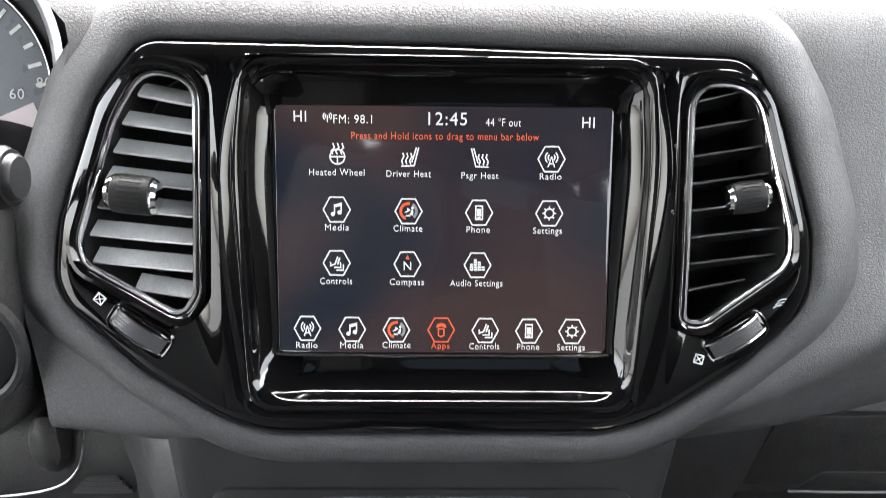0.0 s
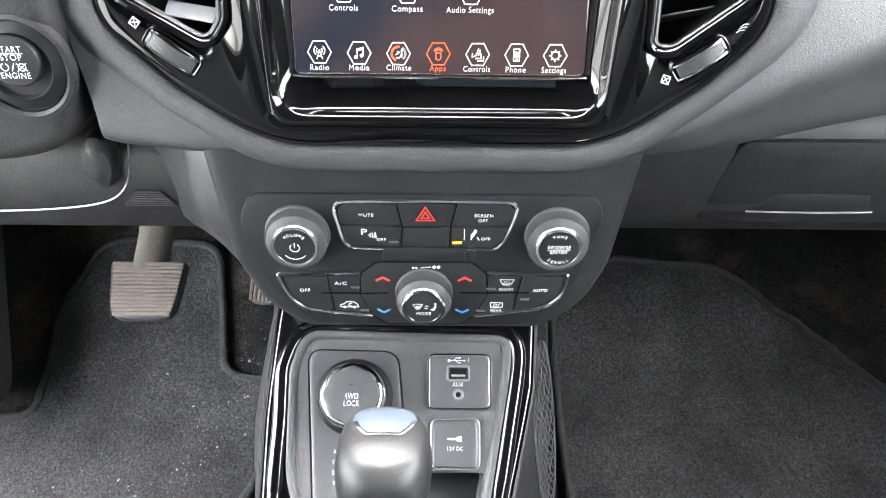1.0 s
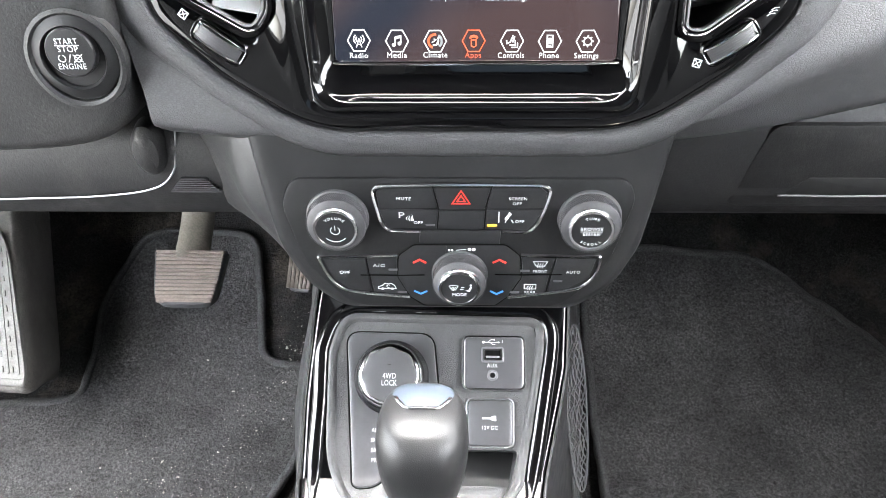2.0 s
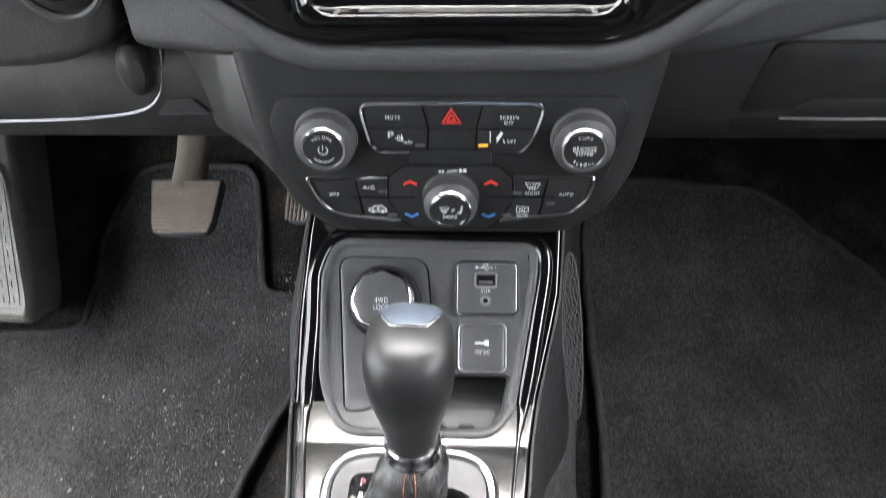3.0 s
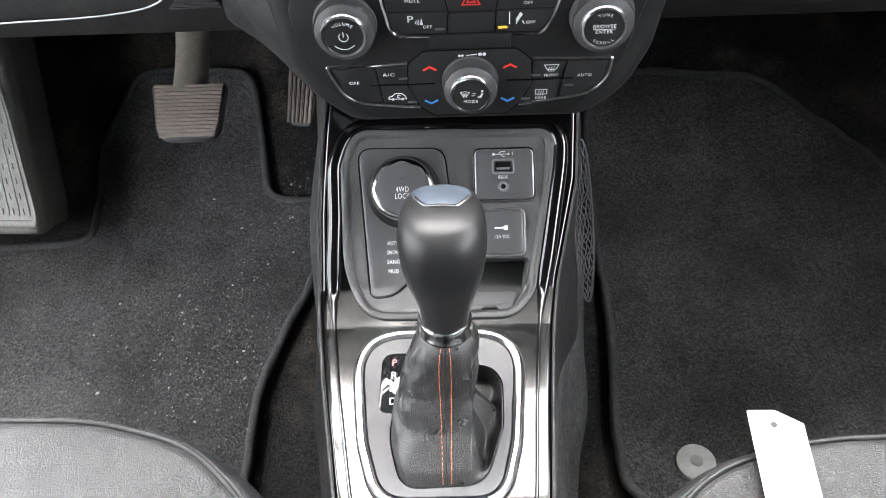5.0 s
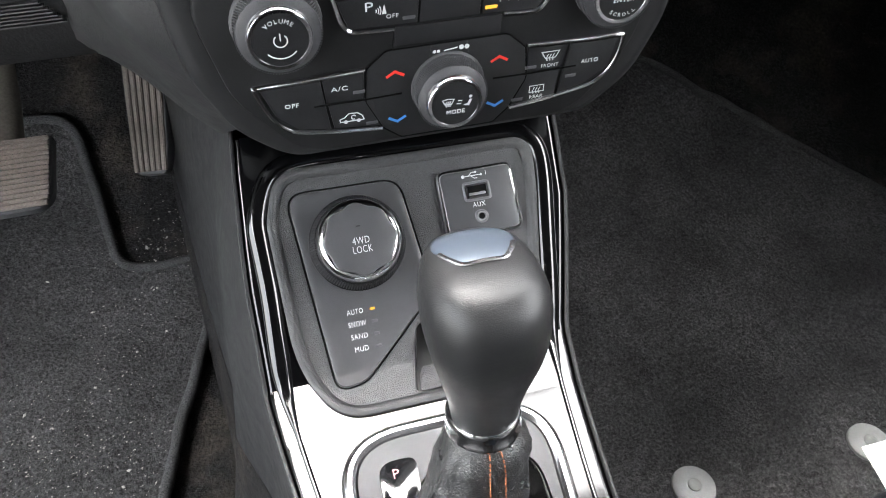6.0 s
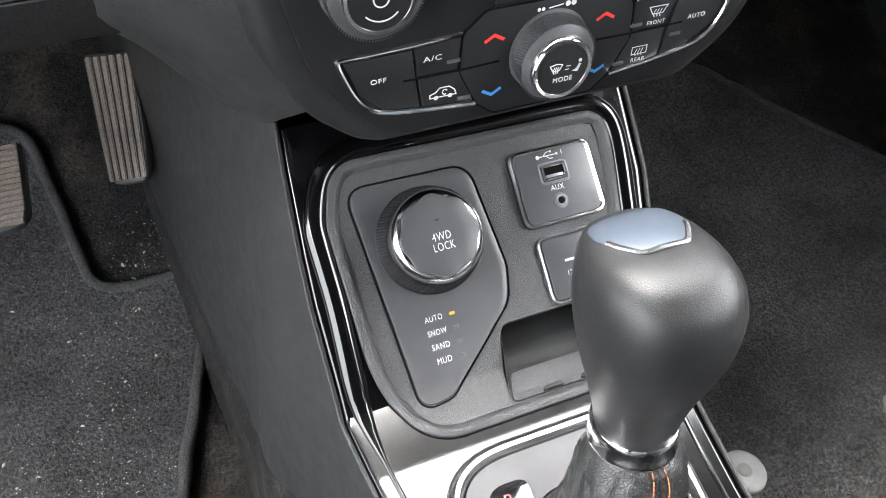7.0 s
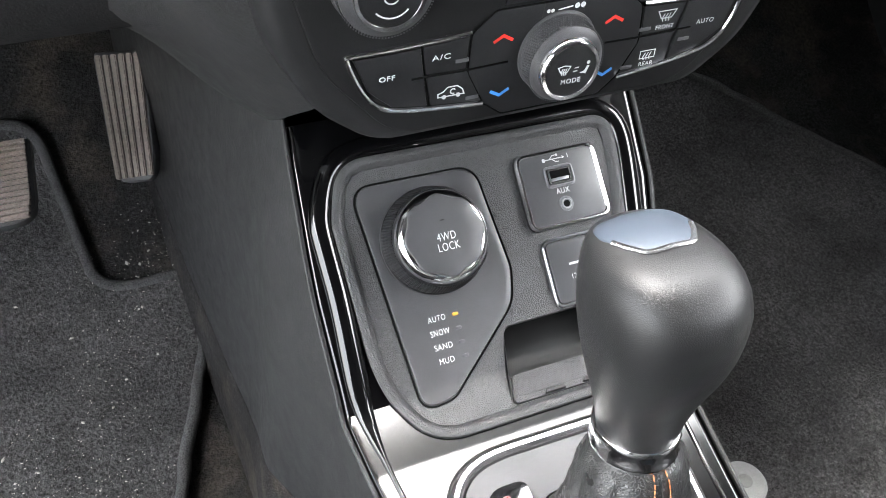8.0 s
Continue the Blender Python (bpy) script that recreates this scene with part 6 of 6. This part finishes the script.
# ---- floor: clips, grit ----
for x, y in ((0.225, 0.332), (0.411, 0.329)):
    clipt = thing("mat_clip", (x, y, 0.01), "grey plastic floor mat fastener", "fastener", "mat fasteners")
    F = lambda u, v, h=0.0: Vector((u, v, floor_height(u, v) + 0.004 + h))
    part("disc", lathe_on(F, x, y, [(0.0205, 0.0), (0.0200, 0.003), (0.0175, 0.0050), (0.0004, 0.0056)], 40), plastic("clip_grey", (0.20, 0.20, 0.195), 0.5), clipt)
    part("button", lathe_on(F, x, y, [(0.0066, 0.004), (0.0064, 0.0060), (0.0056, 0.0066), (0.0004, 0.0066)], 24), plastic("clip_mid", (0.13, 0.13, 0.125), 0.5), clipt)
bm = bmesh.new()
rr = random.Random(11)
for _ in range(1000):
    cl = rr.choice(((-0.30, 0.50), (-0.37, 0.50), (-0.26, 0.63), (-0.33, 0.44), (-0.27, 0.46), (-0.222, 0.735)))
    spread = 0.022 if cl[1] > 0.7 else 0.045
    x, y = rr.gauss(cl[0], spread), rr.gauss(cl[1], spread * 1.1)
    if not -0.62 < x < (-0.19 if y > 0.6 else -0.23):
        continue
    r = rr.uniform(0.00022, 0.00062) * (rr.uniform(1.8, 3.0) if rr.random() < 0.08 else 1)
    p = Vector((x, y, floor_height(x, y) + 0.0048))
    a = rr.uniform(0, 6.28)
    dx = Vector((math.cos(a), math.sin(a), rr.uniform(-0.3, 0.3))) * r * rr.uniform(1, 2.4)
    dy = Vector((-math.sin(a), math.cos(a), 0.2)) * r
    vs = [bm.verts.new(p + q) for q in (dx, dy, -dx, -dy, Vector((0, 0, r * 1.2)))]
    for i in range(4):
        bm.faces.new((vs[i], vs[(i + 1) % 4], vs[4]))
solo("grit", bm, plastic("grit_pale", (0.34, 0.32, 0.29), 0.8), "pale grit and lint scattered over the driver mat", "grit", "stuff")


def pile(name, count, x0, x1, y0, y1, keep, material, label, lift=0.004, seed=3):
    """Short leaning fibres on a stretch of mat or carpet."""
    rg = np.random.default_rng(seed)
    xs, ys = rg.uniform(x0, x1, count), rg.uniform(y0, y1, count)
    ok = np.zeros(count, bool)
    for i in range(len(keep)):
        (xa, ya), (xb, yb) = keep[i - 1], keep[i]
        if ya != yb:
            ok ^= ((ya > ys) != (yb > ys)) & (xs < xa + (xb - xa) * (ys - ya) / (yb - ya))
    xs, ys = xs[ok], ys[ok]
    k = len(xs)
    zs = np.interp(ys, FLOOR_Y, FLOOR_Z) + lift - 0.0006
    a = rg.uniform(0, 2 * np.pi, k)
    ln, w = rg.uniform(0.0014, 0.0034, k), rg.uniform(0.0003, 0.00065, k)
    base = np.stack([xs, ys, zs], 1)
    across = np.stack([np.cos(a), np.sin(a), np.zeros(k)], 1) * w[:, None]
    tip = base + np.stack([rg.normal(0, 0.5, k), rg.normal(0, 0.5, k), np.ones(k)], 1) * ln[:, None]
    verts = np.concatenate([base - across, base + across, tip], 1).reshape(-1, 3)
    me = bpy.data.meshes.new(name)
    me.from_pydata(verts.tolist(), [], np.arange(3 * k).reshape(-1, 3).tolist())
    me.materials.append(material)
    tagged(new(name, me), label, "carpet pile", "", "stuff")


PILE = plastic("pile_fibre", (0.012, 0.012, 0.0125), 0.9)
nt = PILE.node_tree
geo = nt.nodes.new("ShaderNodeNewGeometry")
colour_from(PILE, ramp_between(PILE, geo.outputs["Random Per Island"], (0.022, 0.0215, 0.0215), (0.088, 0.086, 0.086), 0.1, 0.95))
pile("mat_pile", 110000, -0.62, -0.17, 0.24, 0.86, MAT_L, PILE, "short black pile of the driver mat")
pile("mat_pile", 90000, 0.155, 0.66, 0.26, 0.84, MAT_R, PILE, "short black pile of the passenger mat", seed=4)

# ---- driver side: column, cluster, knee panel, footrest ----
col = thing("steering_column", (-0.38, 0.45, 0.53), "dark grey plastic steering column cover with start button", "steering column")


def squircle(cx, cz, rx, rz, y, e, n=56, dz=0.0):
    out = []
    for i in range(n):
        a = 2 * math.pi * i / n
        ca, sa = math.cos(a), math.sin(a)
        out.append(Vector((cx + math.copysign(abs(ca) ** (2 / e), ca) * rx, y + dz * sa, cz + math.copysign(abs(sa) ** (2 / e), sa) * rz)))
    return out


bm = bmesh.new()
loft(bm, [squircle(-0.385, 0.607, r * 0.183, r2 * 0.080, y, 5) for y, r, r2 in ((0.405, 0.93, 0.86), (0.407, 0.965, 0.93), (0.413, 0.99, 0.98), (0.425, 1.0, 1.0), (0.62, 1.02, 1.1))], cap0=True)
part("cover", bm, LOWER, col, angle=50)
ST = frame_map((-0.2275, 0.4045, 0.601), 3.0)
part("housing", band(ST, circle(0.0, -0.006, 0.029, 48, 0.030), [(0.0015, -0.004), (0.001, 0.0015), (-0.0015, 0.0022), (-0.0035, 0.0005), (-0.004, -0.004)]), LOWER, col)
part("bowl", lathe_on(ST, 0.0, -0.004, [(0.026, 0.0005), (0.023, 0.002), (0.0195, 0.0035), (0.0185, 0.002), (0.0182, 0.0005)], 48), PANEL, col)
sb = part("start_button", lathe_on(ST, 0.0, 0.0, [(0.0150, 0.0), (0.0148, 0.0052), (0.0140, 0.0060), (0.0004, 0.0066)], 48), BUTTON, col, "round black start button with white print")
for word, v, span in (("START", 0.0072, 0.0135), ("STOP", 0.0026, 0.0120), ("ENGINE", -0.0078, 0.0165)):
    letters(word, ST, 0.0, v, 0.0070, 0.0050, PRINT, sb, span=span)
part("print", stroke(ST, [[(-0.0072, 0.0050), (0.0072, 0.0050)], arc(-0.0048, -0.0028, 0.0021, 110, 430, 12), [(-0.0012, -0.0050), (0.0008, -0.0004)], arc(0.0048, -0.0028, 0.0021, 0, 360, 14), [(0.0018, -0.0052), (0.0076, -0.0004)], [(0.0020, -0.0006), (0.0074, -0.0050)]], 0.0006, 0.0070), PRINT, sb)

stalk = thing("wiper_stalk", (-0.20, 0.37, 0.695), "black control stalk with a grey end button", "control stalk")
bm = bmesh.new()
ring_at = lambda x, r: [Vector((x, 0.362 + r * math.cos(a), 0.6945 + r * math.sin(a))) for a in np.linspace(0, 2 * math.pi, 33)[:-1]]
loft(bm, [ring_at(x, r) for x, r in ((-0.34, 0.008), (-0.22, 0.010), (-0.20, 0.0125), (-0.1745, 0.0130), (-0.1675, 0.0128), (-0.1645, 0.0115))], cap0=True, cap1=True)
part("barrel", bm, PANEL, stalk)
bm = bmesh.new()
loft(bm, [ring_at(x, r) for x, r in ((-0.1655, 0.0100), (-0.1625, 0.0094), (-0.1615, 0.0084), (-0.1612, 0.002))], cap1=True)
part("end_button", bm, BUTTON, stalk)

cluster = thing("instrument_cluster", (-0.27, 0.50, 0.65), "dark instrument cluster with a bright ringed speed dial", "instrument cluster")
CL = frame_map((-0.285, 0.505, 0.705), 14.0)
part("bowl", band(CL, circle(0.0, 0.012, 0.086, 64), [(0.012, 0.012), (0.005, 0.004), (0.0, -0.02), (0.010, -0.02)]), LOWER, cluster)
part("chrome_ring", band(CL, circle(0.0, 0.012, 0.086, 64), [(0.004, 0.010), (0.0010, 0.014), (-0.0030, 0.0135), (-0.0075, 0.009), (-0.0085, 0.004), (0.0, 0.002)]), RIMGREY, cluster, "dull silver ring")
dial = part("dial", blot(CL, circle(0.0, 0.012, 0.086, 48), -0.016), DARK, cluster)
part("dial_face", blot(CL, circle(-0.003, 0.000, 0.068, 48), -0.0155), plastic("dial_blue", (0.035, 0.04, 0.05), 0.3), dial)
part("dial_ring", bead(CL, circle(-0.003, 0.000, 0.070, 64), 0.0022, 0.003, -0.0155), SATIN, dial)
# pale reflection on the dial cover, painted as a flat patch
part("dial_reflection", blot(CL, [(0.055, -0.005), (0.062, -0.022), (0.05, -0.045), (0.02, -0.06), (0.02, -0.02)], -0.0145), shader("pale_reflection", (0.55, 0.47, 0.48), 0.25), dial)
for ang, ln in ((38, 0.008), (27, 0.006), (16, 0.008), (5, 0.006), (49, 0.006)):
    a = radians(ang)
    part("tick", stroke(CL, [[(0.063 * math.cos(a), 0.063 * math.sin(a)), ((0.063 - ln) * math.cos(a), (0.063 - ln) * math.sin(a))]], 0.0022, -0.0148), PRINT, dial)
letters("60", CL, 0.0455, -0.0005, -0.0148, 0.0085, PRINT, dial)
letters("80", CL, 0.0615, 0.0060, -0.0148, 0.0085, PRINT, dial)
part("needle", stroke(CL, [[(0.030, -0.036), (0.050, -0.020)]], 0.0016, -0.0140), PRINT, dial)

# unseen hood over the dials, added to keep windscreen light off the console
bm = bmesh.new()
arch = lambda u, grow: (-0.385 + (0.165 + grow) * u, 0.812 + grow - 0.030 * abs(u) ** 5)
loft(bm, [[Vector((arch(u, g)[0], y, arch(u, g)[1])) for u in np.linspace(-1, 1, 41)] for y, g in ((0.70, -0.004), (0.450, -0.004), (0.444, 0.0), (0.446, 0.006), (0.455, 0.010), (0.50, 0.012), (0.78, 0.012))], closed=False)
part("hood", bm, PAD, cluster, angle=60)

knee = thing("knee_panel", (-0.40, 0.47, 0.44), "black lower dashboard panel with a thin silver line", "dashboard panel")
bm = bmesh.new()
prof = [(0.60, 0.530), (0.500, 0.525), (0.474, 0.515), (0.466, 0.500), (0.466, 0.470), (0.470, 0.455), (0.474, 0.448), (0.478, 0.436), (0.490, 0.430), (0.60, 0.420), (0.95, 0.44)]
loft(bm, [[Vector((x, y, z + 0.012 * max(0, (x + 0.45) / -0.3))) for x in np.linspace(-0.76, -0.135, 30)] for y, z in prof], closed=False)
part("panel", bm, LOWER, knee, angle=50)
part("silver_line", tube(smooth_line([(-0.72, 0.4695, 0.459), (-0.40, 0.468, 0.4545), (-0.33, 0.467, 0.4555), (-0.27, 0.466, 0.459), (-0.232, 0.4655, 0.466), (-0.215, 0.4655, 0.480), (-0.209, 0.467, 0.500), (-0.208, 0.470, 0.512)], 8), 0.0008, 6), RIMGREY, knee)
bm = bmesh.new()
loft(bm, [[Vector((-0.228 + r * 0.6 * math.cos(a), 0.462 + d, 0.500 + r * math.sin(a))) for a in np.linspace(0, 2 * math.pi, 25)[:-1]] for r, d in ((0.022, 0.012), (0.020, 0.0), (0.015, -0.004), (0.004, -0.005))], cap1=True)
part("corner_pad", bm, LOWER, knee)
for i in range(7):
    w = 0.0095 + 0.0016 * i
    part("grille_slot", box((-0.2005 - w, 0.4635, 0.4750 - 0.0019 * i), (-0.2005 + w, 0.4665, 0.4759 - 0.0019 * i)), GRIP, knee)

rest = thing("footrest", (-0.57, 0.65, 0.05), "dark plastic footrest with ribbed pad", "footrest")
tl, tr, bl, br = Vector((-0.592, 0.715, 0.245)), Vector((-0.545, 0.715, 0.245)), Vector((-0.558, 0.585, 0.128)), Vector((-0.500, 0.580, 0.130))
nr = (tr - tl).cross(tl - bl).normalized()
nr = -nr if nr.y > 0 else nr
R = lambda u, v, h=0.0: (bl * (1 - u) + br * u) * (1 - v) + (tl * (1 - u) + tr * u) * v + nr * h
bm = bmesh.new()
skirt = ((-0.14, -0.60, 0.04), (-0.09, -0.38, 0.0), (-0.045, -0.14, -0.05), (-0.022, -0.03, -0.07), (-0.010, -0.03, -0.07), (-0.005, -0.08, -0.05), (-0.003, -0.14, -0.03))
loft(bm, [[R(x, y, h) for x, y in rpoly([(-2.2, v, 0.1), (1.02 + d, v, 0.25), (1.18 + d, 1.6, 0.2), (-2.2, 1.6, 0.1)], 6)] for h, d, v in skirt], cap1=True)
part("block", bm, FOOT, rest, angle=50)
PADGREY = plastic("footpad_rubber", (0.105, 0.102, 0.096), 0.7, 700, 0.0004, spec=0.3, mottle=0.2)
pad = part("pad", slab(R, rpoly([(0, 0, 0.12), (1, 0, 0.12), (0.93, 1, 0.3), (0.07, 1, 0.3)], 6), -0.004, 0.0006, 0.0), PADGREY, rest, "grey worn rubber pad")
part("pad_rim", bead(R, dense(rpoly([(0, 0, 0.12), (1, 0, 0.12), (0.93, 1, 0.3), (0.07, 1, 0.3)], 6), 0.1), 0.05, 0.003, -0.0005), PADGREY, rest)
for i in range(4):
    u = 0.17 + 0.22 * i
    part("rib", slab(R, rect(u - 0.05, 0.05, u + 0.05, 0.93, 0.03, 2), -0.001, 0.0020, 0.0), PADGREY, pad)
for i in range(3):
    for j in range(9):
        u, v = 0.28 + 0.22 * i, 0.08 + 0.10 * j
        part("stud", slab(R, rect(u - 0.035, v - 0.02, u + 0.035, v + 0.02, 0.01, 2), -0.001, 0.0024, 0.0), PADGREY, pad)

# ---- passenger side: glove box ----
glove = thing("glove_box", (0.42, 0.5, 0.42), "closed black glove box with a recessed pull handle", "glove box")
bm = bmesh.new()
prof = [(0.62, 0.560), (0.505, 0.540), (0.485, 0.520), (0.482, 0.500), (0.492, 0.445), (0.500, 0.424), (0.515, 0.412), (0.60, 0.402), (0.95, 0.42)]
loft(bm, [[Vector((x, y, z)) for x in np.linspace(0.118, 0.76, 24)] for y, z in prof], closed=False)
part("lower_dash", bm, LOWER, glove, angle=50)
lidf = lambda u, v, h=0.0: Vector((u, 0.4935 - (v - 0.453) * -0.21 * -1 - h, v))
part("lid", slab(lidf, rpoly([(0.205, 0.432, 0.01), (0.74, 0.432, 0.01), (0.74, 0.512, 0.01), (0.222, 0.512, 0.012)]), -0.01, 0.003, 0.002), LOWER, glove)
part("handle_recess", slab(lidf, rpoly([(0.246, 0.4455, 0.003), (0.338, 0.4455, 0.003), (0.332, 0.4625, 0.004), (0.262, 0.4625, 0.004)]), 0.0, 0.0036, 0.0004), DARK, glove)
part("handle_edge", tube([lidf(0.243, 0.4448, 0.0042), lidf(0.29, 0.4444, 0.0048), lidf(0.340, 0.4448, 0.0042)], 0.0011, 6), GRIP, glove)

# ---- net on the console side ----
net = thing("side_net", (0.10, 0.46, 0.2), "black elastic mesh pocket on the console side", "mesh pocket")


def net_at(a, b):
    """a along the pocket from its front top, b across it."""
    y, z = 0.500 - 0.074 * a, 0.300 - 0.142 * a
    t = (0.392 - z) / 0.40
    return Vector((0.0865 + 0.010 * t + 0.030 * t * t + 0.017 * b, y, z + 0.006 * (b - 0.5)))


for d in (1, -1):
    for i in range(-14, 20):
        line = []
        for k in range(61):
            a = k / 60
            b = (i + d * a * 14) / 5.0
            b = b + 0.06 * math.sin(a * 40 + i)
            if 0 <= b <= 1 and (a - 0.5) ** 2 / 0.25 + (b - 0.5) ** 2 / 0.25 < 1:
                line.append(net_at(a, b))
        if len(line) > 2:
            part("cord", tube(line, 0.0006, 5), CORD, net)
bm = tube([net_at(0.5 + 0.5 * math.cos(a), 0.5 + 0.5 * math.sin(a)) for a in np.linspace(0, 2 * math.pi, 49)[:-1]], 0.0009, 6, closed=True)
part("hem", bm, CORD, net)
